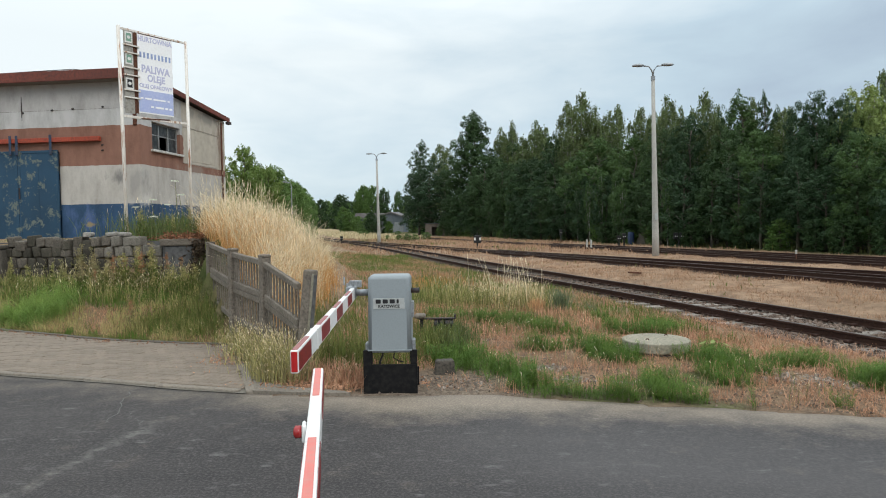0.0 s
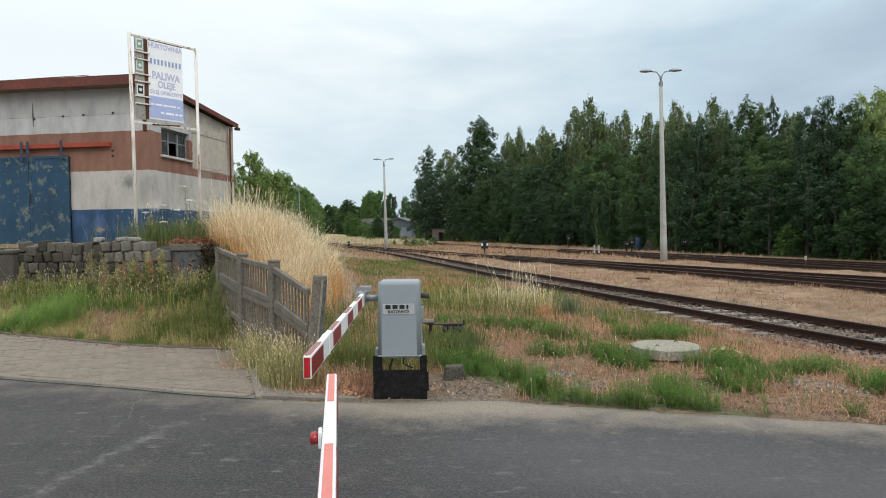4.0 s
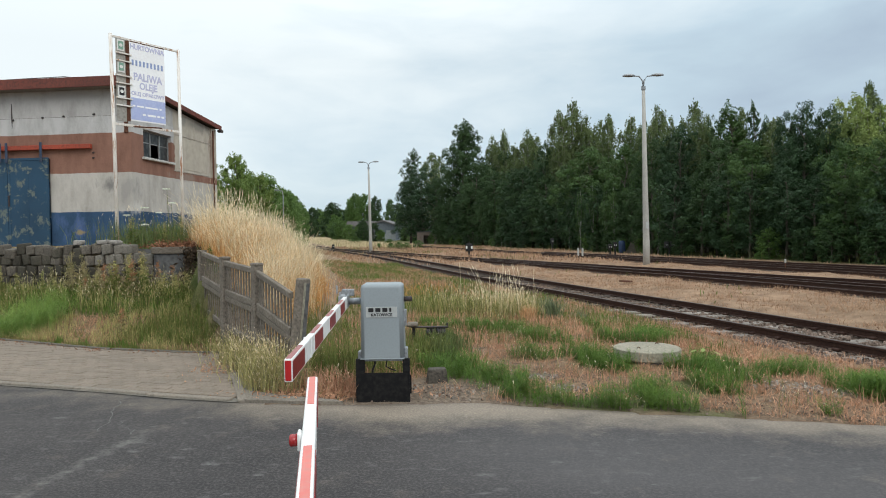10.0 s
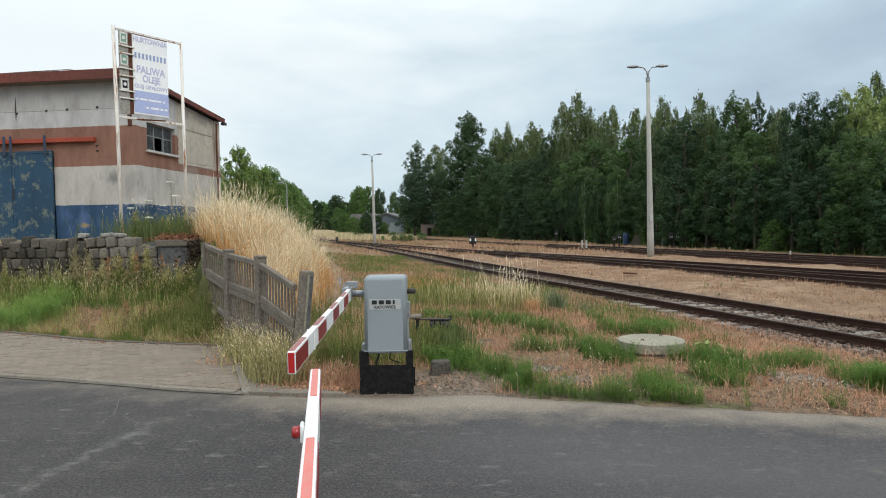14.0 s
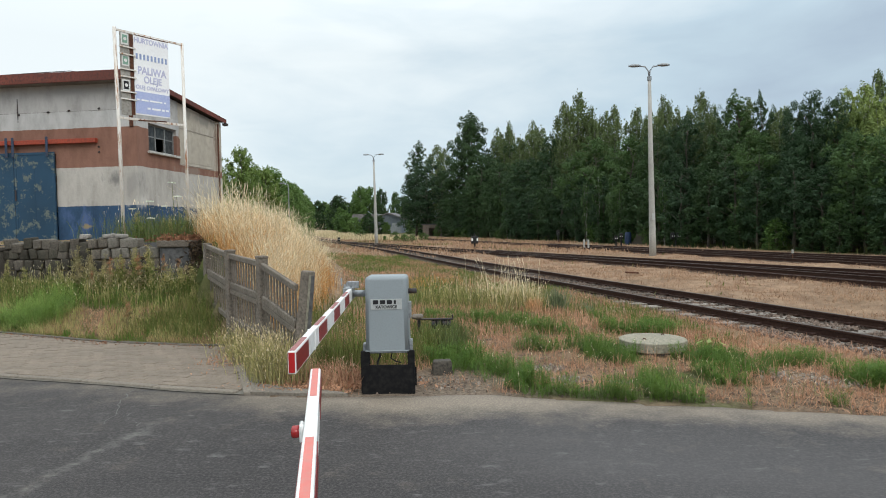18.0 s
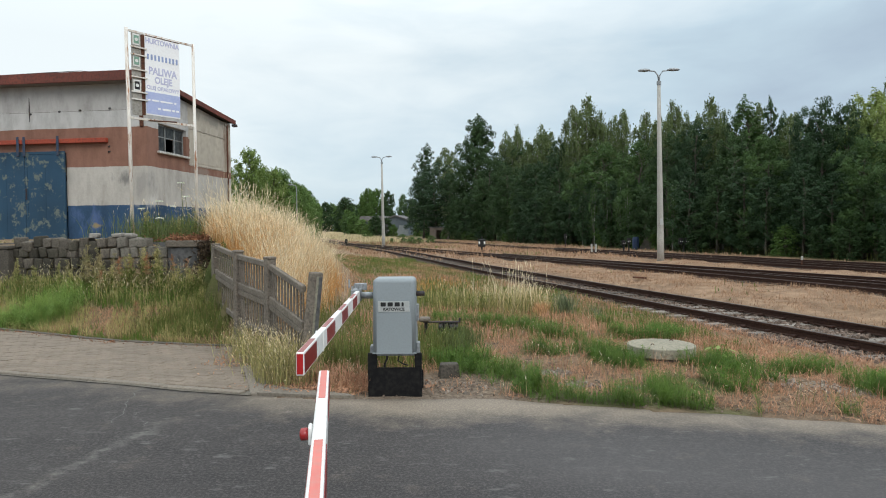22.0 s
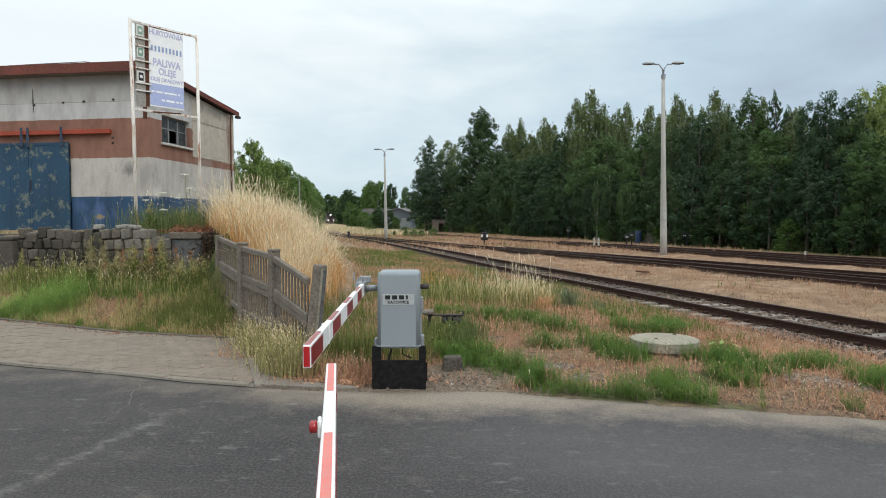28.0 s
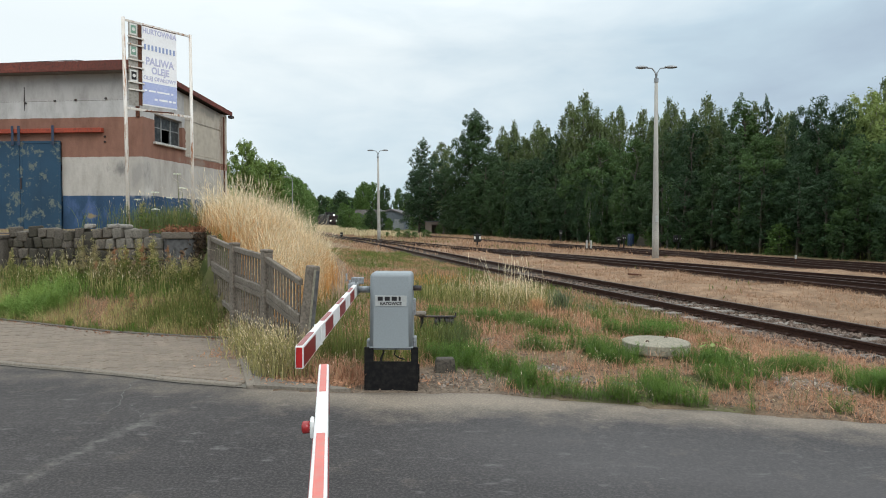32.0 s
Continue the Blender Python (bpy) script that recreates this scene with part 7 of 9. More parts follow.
def build_barriers():
    far = build_barrier(pose(-0.595, 6.36, -0.005, 0, 0, 0), "grey barrier machine on a black stand, its striped boom lowered", True)
    striped_boom(far, pose(-0.775 + 0.595, 3.225 - 6.36, 1.04, 0, 0, 3.33), 3.36, 0.041, 0.117, 0.0, 0.415, BOOM_RED, BOOM_PALE, 0.66)
    near = build_barrier(pose(0.13, -0.75, -0.005, 0, 0, 180), "grey barrier machine on a black stand on the near side", False)
    a = math.degrees(math.atan2(0.243, 1.33))
    boom = empty("barrier_boom", pose(-0.577, 2.84, 1.03, 0, 0, 180 + a), "white boom with faded red stripes, lowered across the road", "barrier")
    b2 = part("boom", box(-0.0215, 0.0215, -3.55, 0, -0.10, 0, 0.005, 2), BOOM_WHITE, boom, "white enamelled boom", m=pose(0, 0, 0, 0, 0, 180))
    b2.matrix_basis = pose(0, 0, 0)
    b2.data.transform(Matrix.Rotation(math.pi, 4, "Z"))
    for y, y1 in ((0.012, 0.47), (0.955, 1.43), (1.91, 2.38), (2.85, 3.25)):
        part("top_stripe", box(-0.0125, 0.0125, y, y1, 0.0001, 0.0022), BOOM_FADED, b2, "sun-faded red sheet")
        for x in (-0.0215 - 0.0024, 0.0215 + 0.0001):
            part("side_stripe", box(x, x + 0.0023, y, y1, -0.088, -0.012), BOOM_RED, b2, "red reflective sheet")
    lamp = part("lamp_bracket", box(0.0217, 0.034, 0.815, 0.865, -0.045, 0.012, 0.004), BOOM_WHITE, boom, "white lamp bracket")
    part("lamp_lens", tube([(0.034, 0.84, -0.015), (0.055, 0.84, -0.015), (0.060, 0.84, -0.015)], [0.0195, 0.0195, 0.013], 16), RED_LENS, lamp, "round red lamp lens", True)


# ---- fence, wall and pier ----
def build_fence():
    fence = empty("concrete_fence", pose(-1.5, 7.0, 0), "weathered grey concrete fence of slotted panels, its end post leaning", "fence")
    O = Vector((-1.5, 7.0, 0))
    posts = [(-1.68, 7.3, 1.17, 6.0), (-2.36, 8.25, 1.285, 0.5), (-3.12, 9.35, 1.335, 0), (-4.05, 11.0, 1.40, 0)]
    for i, (x, y, z, tilt) in enumerate(posts):
        bm = box(-0.07, 0.07, -0.07, 0.07, -0.5, z, 0.018, 2)
        for v in bm.verts:
            if v.co.z > z - 0.05:
                v.co.x *= 0.9
                v.co.y *= 0.85
        # the groove that holds the panels is only a dark strip on the end post
        ang = math.degrees(math.atan2(0.97, -0.8)) - 90
        p = part("post", bm, CONCRETE, fence, "leaning end post with a groove" if i == 0 else "", m=pose(x - O.x, y - O.y, 0, 0, tilt, 0) @ pose(0, 0, 0, 0, 0, ang + (0 if i else 25)))
        if i == 0:
            # no recess is cut: the strip's dark colour stands for the groove's shade
            part("groove", box(-0.028, 0.028, -0.074, -0.0705, -0.4, z - 0.05), CONC_DARK, p)
            part("lichen_edge", box(-0.072, -0.035, -0.076, -0.0705, 0.2, z - 0.04), CONC_LID, p)
        else:
            part("post_cap", box(-0.066, 0.066, -0.075, 0.075, z - 0.02, z + 0.02, 0.018, 2), CONCRETE, p)
    tops = [(1.00, 1.225), (1.235, 1.30), (1.30, 1.40)]
    for i in range(3):
        x0, y0, _, _ = posts[i]
        x1, y1, _, _ = posts[i + 1]
        a, b = Vector((x0, y0)), Vector((x1, y1))
        L = (b - a).length
        ang = math.degrees(math.atan2(y1 - y0, x1 - x0))
        for row in range(2):
            za, zb = tops[i][0] - 0.5 * row, tops[i][1] - 0.5 * row
            shear = Matrix.Identity(4)
            shear[2][0] = (zb - za) / L
            panel = part("panel", shift(box(0.05, L - 0.05, -0.03, 0.03, -0.075, 0, 0.008), shear), CONCRETE, fence, "slotted concrete panel", m=pose(x0 - O.x, y0 - O.y, za, 0, 0, ang))
            part("panel_rail", shift(box(0.05, L - 0.05, -0.03, 0.03, -0.495, -0.41, 0.008), shear), CONCRETE, panel)
            n = 12
            for k in range(n):
                u = 0.05 + (L - 0.1) * k / (n - 1)
                w = 0.019 if 0 < k < n - 1 else 0.03
                part("slat", shift(box(max(0.05, u - w), min(L - 0.05, u + w), -0.008, 0.008, -0.415, -0.07, 0.003), shear), CONCRETE, panel)


def shift(bm, m):
    bmesh.ops.transform(bm, matrix=m, verts=bm.verts)
    return bm


def boulder(rnd, w, d, h):
    bm = box(-w / 2, w / 2, -d / 2, d / 2, 0, h, 0.028, 2)
    off = rnd.uniform(0, 50)
    for v in bm.verts:
        v.co += 0.022 * noise.noise_vector(v.co * 9 + Vector((off, off, 0)))
    return bm


def build_wall():
    rnd = random.Random(12)
    wall = empty("stone_wall", pose(-5.5, 12.3, 0.5), "low dry wall of rough granite blocks, its top uneven", "wall")
    protos = [finish(boulder(rnd, rnd.uniform(0.155, 0.215), 0.26, rnd.uniform(0.18, 0.215)), "stone", STONE) for _ in range(14)]
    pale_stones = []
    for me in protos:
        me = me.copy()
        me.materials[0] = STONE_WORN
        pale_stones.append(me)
    dark_stones = []
    for me in protos:
        me = me.copy()
        me.materials[0] = STONE_DARK
        dark_stones.append(me)
    for row in range(5):
        x = -5.40 - rnd.uniform(0, 0.05)
        while x > -13.5:
            me = rnd.choice(protos)
            w = max(v.co.x for v in me.vertices) * 2
            x -= w / 2
            z = 0.52 + row * 0.203
            last = row == 4
            step = -5.90 < x
            if not (last and (step and rnd.random() < 0.99)) and not -9.5 < x < -8.62:
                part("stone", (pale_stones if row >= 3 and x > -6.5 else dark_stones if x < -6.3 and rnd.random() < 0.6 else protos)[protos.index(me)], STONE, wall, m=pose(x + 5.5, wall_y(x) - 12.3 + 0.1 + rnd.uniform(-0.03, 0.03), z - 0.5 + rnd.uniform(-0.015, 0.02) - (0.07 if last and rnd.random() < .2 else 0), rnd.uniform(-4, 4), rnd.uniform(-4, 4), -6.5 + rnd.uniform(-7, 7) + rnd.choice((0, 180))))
            x -= w / 2 + rnd.uniform(0.0, 0.018)
    for x, z, w in ((-5.70, 1.27, 0.19), (-6.22, 1.52, 0.2), (-6.46, 1.52, 0.2), (-6.95, 1.52, 0.17)):
        part("stone", finish(boulder(rnd, w, 0.2, 0.085), "stone", STONE_PALE), STONE, wall, "pale loose capping stone", m=pose(x + 5.5, wall_y(x) - 12.3 + 0.08, z - 0.5, 0, 0, rnd.uniform(-12, 12)))
    # earth behind the joints
    part("core", box(-8.0, 0.2, 0.16, 0.3, -0.3, 0.92), CONC_DARK, wall, m=pose(0, 0, 0, 0, 0, -6.5))
    pier = empty("wall_pier", pose(-5.08, 12.25, 0.4, 0, 0, -6), "dark stained concrete pier with a flat cap", "pier")
    part("shaft", box(-0.30, 0.30, -0.12, 0.45, 0, 0.93, 0.03, 2), CONC_DARK, pier, smooth=False)
    part("cap", box(-0.33, 0.34, -0.16, 0.5, 0.93, 1.06, 0.025, 2), CONCRETE, pier, "weathered concrete cap")
    block = empty("wall_block", pose(-9.02, float(wall_y(-9.02)) - 0.1, 0.45, 0, 0, -6), "dark stained concrete block set into the stone wall", "pier")
    part("shaft", box(-0.46, 0.40, -0.06, 0.42, 0, 0.86, 0.03, 2), CONC_BROWN, block)
    part("cap", box(-0.48, 0.42, -0.08, 0.44, 0.86, 0.93, 0.02, 2), CONC_BROWN, block)
    rng = np.random.default_rng(5)
    m = 900
    P = np.stack([rng.normal(-5.0, 0.28, m), rng.normal(12.35, 0.2, m), 1.46 + np.abs(rng.normal(0, 0.05, m))], 1)
    leaf_litter("leaf_litter", P, 0.035, BROWN_LEAF, "heap of dry brown leaves on the pier's cap", "dead leaves", 4)
    P = np.stack([rng.normal(-4.55, 0.09, 1500), rng.normal(12.0, 0.14, 1500), rng.uniform(0.45, 1.45, 1500)], 1)
    leaf_litter("withered_vine", P, 0.05, VINE, "dark withered vine hanging beside the pier", "vine", 6)


def leaf_litter(name, P, size, material, label, category, seed):
    rng = np.random.default_rng(seed)
    m = len(P)
    u = rng.normal(0, 1, (m, 3)); u /= np.linalg.norm(u, axis=1)[:, None]
    v = np.cross(u, rng.normal(0, 1, (m, 3))); v /= np.linalg.norm(v, axis=1)[:, None]
    L = (rng.uniform(0.5, 1.2, m) * size)[:, None]
    V = np.stack([P - u * L, P + v * L * 0.4, P + u * L, P - v * L * 0.4], 1).reshape(-1, 3)
    k = np.arange(m) * 4
    return tagged(new(name, soup(name, V.tolist(), np.stack([k, k + 1, k + 2, k + 3], 1).tolist(), material)), label, category, kind="stuff")


def build_litter():
    rng = np.random.default_rng(15)
    x = rng.uniform(-8.5, -2.9, 420)
    y = np.array([float(pave_back(min(v, -3.1))) for v in x]) - np.abs(rng.normal(0, 0.12, 420)) - 0.02
    P = np.stack([x, y, 0.034 + rng.uniform(0, 0.012, 420)], 1)
    leaf_litter("blown_leaves", P, 0.018, BROWN_LEAF, "dry leaves blown along the edge of the paving", "dead leaves", 16)
    n = 380
    P = np.stack([rng.normal(-2.75, 0.16, n), rng.normal(8.15, 0.34, n), 0.034 + rng.uniform(0, 0.012, n)], 1)
    leaf_litter("dry_debris", P, 0.02, THATCH, "dry stalk litter on the corner of the paving", "dead leaves", 17)
    n = 700
    P = np.stack([rng.normal(-1.1, 0.45, n), rng.normal(6.62, 0.10, n), 0.012 + rng.uniform(0, 0.03, n)], 1)
    leaf_litter("verge_debris", P, 0.026, THATCH, "dry stalk litter along the road edge by the barrier", "dead leaves", 18)
    n = 240
    x, y = rng.normal(0.12, 0.35, n), rng.normal(6.78, 0.2, n)
    ok = y > road_edge(x) + 0.02
    P = np.stack([x, y, ground_z(x, y) + 0.02 + rng.uniform(0, 0.015, n)], 1)[ok]
    leaf_litter("soil_litter", P, 0.014, TAN, "pale dry stalks on the worn soil beside the machine", "dead leaves", 19)
    # a light green broad-leaved weed beside the well ring
    w = empty("broad_leaved_weed", pose(3.17, 7.85, gz(3.17, 7.85)), "light green broad-leaved weed beside the well ring", "weed")
    rnd = random.Random(6)
    for i in range(9):
        a, h, r = i * 2.4, rnd.uniform(0.12, 0.30), rnd.uniform(0.05, 0.11)
        bm = bmesh.new()
        c, s = math.cos(a), math.sin(a)
        out = [(0.0, 0.0), (0.03, 0.022), (0.06, 0.026), (0.10, 0.0), (0.06, -0.026), (0.03, -0.022)]
        vs = [bm.verts.new((c * (r + u) - s * v, s * (r + u) + c * v, h + 0.02 - u * 0.35)) for u, v in out]
        bm.faces.new(vs)
        part("leaf", bm, LEAF_LIGHT, w)
        part("stalk", tube([(0, 0, -0.03), (c * r * 0.6, s * r * 0.6, h * 0.7), (c * r, s * r, h + 0.02)], 0.003, 5), GRASS, w)


def build_umbels():
    rnd = random.Random(8)
    for x, y, h in ((-6.1, 13.4, 0.85), (-5.75, 13.7, 1.25), (-5.85, 13.5, 0.75), (-5.6, 13.6, 0.95), (-6.4, 13.3, 0.7), (-6.0, 13.2, 0.5)):
        z = gz(x, y)
        w = empty("wild_carrot", pose(x, y, z), "tall weed with flat white flower heads on the terrace", "weed", "white-flowered weeds")
        part("stem", tube([(0, 0, -0.05), (0.02, 0, h * 0.5), (rnd.uniform(-.06, .06), 0, h)], [0.008, 0.006, 0.004], 5), GRASS, w)
        bm = bmesh.new()
        for _ in range(40):
            a, r = rnd.uniform(0, 6.3), 0.075 * math.sqrt(rnd.random())
            px, py, pz = r * math.cos(a), r * math.sin(a), h + 0.01 - r * 0.15 + rnd.uniform(-.006, .006)
            e = Euler((rnd.uniform(-1.2, 1.2), rnd.uniform(-1.2, 1.2), 0)).to_matrix()
            q = [bm.verts.new(Vector((px, py, pz)) + e @ Vector((0.017 * math.cos(t), 0.017 * math.sin(t), 0))) for t in (0, 1.57, 3.14, 4.71)]
            bm.faces.new(q)
        part("flower_head", bm, UMBEL, w, "flat white flower head")


# ---- the building ----
def build_building():
    b = empty("workshop", pose(-9.43, 20.0, 1.40, 0, 0, -6.5), "plastered workshop painted in white, salmon and blue bands, paint worn", "building")
    t = 0.3
    # front wall with the gateway, side wall with the window, and the rest
    part("wall", box(-2.72, 0, 0, t, -0.6, 4.82), PLASTER, b, "painted plaster front wall")
    part("wall", box(-5.3, -2.72, 0, t, 2.70, 4.82), PLASTER, b)
    part("wall", box(-10, -5.3, 0, t, -0.6, 4.82), PLASTER, b)
    side = [(-t, 0, t, 0.63, -0.6, 4.80), (-t, 0, 0.63, 2.33, -0.6, 2.78), (-t, 0, 0.63, 2.33, 3.66, 4.72), (-t, 0, 2.33, 5.45, -0.6, 4.60)]
    for s in side:
        bm = box(*s)
        for v in bm.verts:
            if v.co.z > 4:
                v.co.z = 4.84 - 0.085 * v.co.y
        part("wall", bm, PLASTER, b, "painted plaster side wall")
    part("wall", box(-10, -t, 5.15, 5.45, -0.6, 4.36), PLASTER, b)
    part("wall", box(-10, -9.7, t, 5.15, -0.6, 4.36), PLASTER, b)
    part("pilaster", box(-0.12, 0.035, 5.2, 5.62, -0.6, 4.40, 0.01), PLASTER, b)
    # mono-pitch roof with a rusty fascia
    bm = box(-10.3, 0.16, -0.38, 5.75, 0, 0.12)
    for v in bm.verts:
        v.co.z += 4.93 - 0.085 * v.co.y
    roof = part("roof", bm, ROOFING, b, "low mono-pitch felt roof")
    part("fascia", box(-10.32, 0.19, -0.43, -0.385, 4.80, 5.10, 0.006), FASCIA, b, "rusty red-brown sheet fascia")
    bm = box(0.162, 0.20, -0.38, 5.78, 0, 0.17, 0.005)
    for v in bm.verts:
        v.co.z += 4.88 - 0.085 * v.co.y
    part("verge", bm, FASCIA, b, "rusty red-brown verge board")
    bm = box(-10.2, 0.15, -0.38, -0.002, 4.80, 4.86)
    part("soffit", bm, SOFFIT, b)
    part("wire", tube([(-4.6, -0.2, 5.15), (-3.2, -0.2, 5.17), (-2.0, -0.2, 5.18), (-1.4, -0.2, 5.1)], 0.012, 6), DARK_IRON, b)
    part("gutter_end", box(0.10, 0.26, 5.6, 5.8, 4.30, 4.40, 0.01), DARK_IRON, b)
    # window in the side wall
    win = part("window", box(-0.16, -0.12, 0.63, 2.33, 2.78, 2.83, 0.004), WINDOW_STEEL, b, "old steel window with broken and dusty panes")
    part("frame_top", box(-0.16, -0.12, 0.63, 2.33, 3.61, 3.66), WINDOW_STEEL, win)
    for y in (0.63, 1.19, 1.75, 2.28):
        part("mullion", box(-0.165, -0.115, y, y + 0.05, 2.83, 3.61), WINDOW_STEEL, win)
    part("glazing_bar", box(-0.155, -0.125, 0.68, 2.28, 3.25, 3.285), WINDOW_STEEL, win)
    for i, (y0, y1) in enumerate(((0.68, 1.19), (1.24, 1.75), (1.80, 2.28))):
        for z0, z1 in ((2.83, 3.25), (3.285, 3.61)):
            if (i, z0) == (1, 2.83):
                continue
            p = part("pane", box(-0.143, -0.137, y0, y1, z0, z1), GLASS, win, "dusty window pane")
    # black sheet added inside, standing for the unlit room behind the window
    part("dark_room_sheet", box(-2.2, -2.1, 0.4, 5.0, 0.2, 4.2), DARK, b)
    part("sill", box(-0.02, 0.10, 0.55, 2.42, 2.70, 2.775, 0.01), FRAME_WHITE, b, "projecting concrete sill")
    # sliding gate on its rail
    for x0, x1, lab in ((-4.05, -2.70, "sliding gate leaf of flaking blue paint"), (-5.40, -4.07, "sliding gate leaf of flaking blue paint")):
        leaf = part("gate_leaf", box(x0, x1, -0.12, -0.06, -0.05, 2.75, 0.008), GATE, b, lab)
        part("gate_frame", box(x0, x0 + 0.07, -0.135, -0.1205, -0.05, 2.75, 0.004), GATE, leaf)
        part("gate_frame", box(x1 - 0.07, x1, -0.135, -0.1205, -0.05, 2.75, 0.004), GATE, leaf)
        part("gate_frame", box(x0 + 0.071, x1 - 0.071, -0.135, -0.1205, 2.67, 2.75, 0.004), GATE, leaf)
        for k in (3,):
            x = x0 + (x1 - x0) * k / 6
            part("seam", box(x - 0.012, x + 0.012, -0.126, -0.1202, 0.0, 2.66), GATE, leaf)
    part("handle", box(-4.03, -3.99, -0.17, -0.136, 1.25, 1.6, 0.008), DARK_IRON, b, "dark pull handle")
    part("gate_rail", box(-5.6, -1.28, -0.16, -0.02, 2.99, 3.13, 0.01), RED_RAIL, b, "red painted sliding rail")
    for x in (-4.25, -4.03, -2.88):
        part("hanger", box(x - 0.045, x + 0.045, -0.20, -0.165, 2.60, 3.22, 0.015), HANGER_BLUE, b, "dark blue painted iron hanger")
    part("canopy_post", box(-0.21, -0.09, -0.05, -0.004, 3.45, 4.0, 0.01), RUST, b)
    for x, z in ((-1.25, 2.88), (-1.25, 2.72), (-3.9, 3.95), (-2.9, 4.0), (-2.2, 4.02), (-1.2, 4.05)):
        part("wall_hook", tube([(x, 0, z), (x, -0.05, z - 0.02)], 0.03, 6), DARK_IRON, b)
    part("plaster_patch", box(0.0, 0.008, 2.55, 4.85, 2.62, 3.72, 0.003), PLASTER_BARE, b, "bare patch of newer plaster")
    part("plaster_ledge", box(0.0, 0.014, 2.5, 5.2, 3.75, 3.79, 0.005), PLASTER_EDGE, b, "weathered plaster ledge")
    part("plaster_ledge", box(0.0, 0.014, 2.45, 5.0, 2.51, 2.54, 0.005), PLASTER_EDGE, b, "weathered plaster ledge")
    part("seam_line", box(-6.0, -0.02, -0.004, -0.001, 3.985, 3.995), SOFFIT, b, "dark seam across the plaster")
    part("drainpipe", tube([(0.07, 5.3, 4.3), (0.06, 5.3, 2.4), (0.10, 5.25, 2.2), (0.07, 5.3, 1.2)], 0.03, 8), RUST, b, "rusted drainpipe at the rear corner", True)
    bm = tube([(-3.95, -0.004, 4.45), (-3.95, -0.005, 4.05), (-3.95, -0.006, 3.7)], [0.008, 0.02, 0.006], 6)
    part("downpipe_stain", bm, DARK_IRON, b)


# ---- the sign ----
def build_sign():
    s = empty("advertising_sign", pose(-7.0, 14.0, 1.38, 0, 0, 54.7), "rusty steel frame sign with a white fuel trader's board", "sign")
    L = 1.59
    part("post", tube([(0.05, 0, -0.4), (0.03, 0, 2.2), (0, 0, 4.63)], 0.038, 10), WHITE_RUST, s, "white painted post streaked with rust", True)
    part("post", tube([(L + 0.03, 0, -0.4), (L, 0, 4.62)], 0.036, 10), WHITE_RUST, s, "white painted post streaked with rust", True)
    part("top_rail", box(0, L, -0.02, 0.02, 4.56, 4.60), WHITE_RUST, s)
    part("bottom_rail", box(0.02, L, -0.02, 0.02, 2.69, 2.74), WHITE_RUST, s)
    board = part("board", box(0.39, 1.21, -0.045, -0.022, 2.82, 4.56, 0.003), SIGN_WHITE, s, "faded white board with lilac lettering")
    part("blue_field", box(0.395, 1.205, -0.049, -0.0455, 2.85, 3.33), SIGN_BLUE, board, "faded blue field with unreadable white lines")
    part("rust_edge", box(0.395, 1.205, -0.0475, -0.0452, 4.535, 4.556), RUST, board)
    face = lambda x, z: pose(x, -0.0465, z, 90, 0, 0)
    letters("HURTOWNIA", 0.155, SIGN_LILAC, board, face(0.80, 4.44), "lilac lettering", squeeze=0.83)
    letters("PALIWA", 0.225, SIGN_LILAC, board, face(0.80, 3.79), "lilac lettering", squeeze=0.82)
    letters("OLEJE", 0.205, SIGN_LILAC, board, face(0.81, 3.60), "lilac lettering", squeeze=0.80)
    letters("OLEJ OPA\u0141OWY", 0.115, SIGN_LILAC, board, face(0.80, 3.425), "lilac lettering", squeeze=0.93)
    # the trader's name as plain strokes
    for i in range(9):
        x = 0.425 + i * 0.086
        part("name_stroke", box(x + 0.008, x + 0.05, -0.0485, -0.0455, 4.035, 4.155, 0.004), SIGN_NAVY, board)
    for z, h, runs in ((3.15, 0.036, ((0.43, 0.06), (0.53, 0.16), (0.72, 0.30), (1.06, 0.05))), (2.98, 0.042, ((0.66, 0.07), (0.77, 0.20), (1.0, 0.07), (1.10, 0.07)))):
        for x, w in runs:
            part("line_of_writing", box(x, x + w, -0.052, -0.0495, z - h / 2, z + h / 2), SIGN_WHITE, board)
    # ladder of small boards beside the post
    part("side_board", box(0.09, 0.30, -0.04, -0.022, 2.78, 4.55, 0.003), SIGN_GREY, s, "grey backing board")
    part("dark_strip", box(0.302, 0.385, -0.038, -0.02, 2.80, 4.54), RUST, s, "dark rusty strip")
    for z, q in ((4.41, SIGN_GREEN), (3.95, SIGN_GREEN), (3.42, BLACK_INK)):
        i = part("pictogram", box(0.115, 0.275, -0.048, -0.0405, z - 0.12, z + 0.12, 0.004), SIGNAL_WHITE, s, "small white pictogram board")
        part("symbol", box(0.14, 0.25, -0.052, -0.0485, z - 0.085, z + 0.085, 0.006), q, i)
        bm = tube([(0.195, -0.056, z), (0.195, -0.0525, z)], 0.036, 14)
        part("ring", bm, SIGNAL_WHITE, i)
    for z in (4.24, 4.08, 3.76, 3.60, 3.28, 3.12):
        part("rung", box(0.06, 0.42, -0.075, -0.05, z - 0.014, z + 0.014), WHITE_RUST, s, "thin cross bar")
    part("brace", tube([(0.42, 0.0, 2.70), (1.05, -0.15, 2.72)], 0.016, 6), RUST, s)
    part("foot", box(L - 0.06, L + 0.10, -0.08, 0.08, -0.1, 0.22, 0.02), RUST, s, "rusted foot plate")


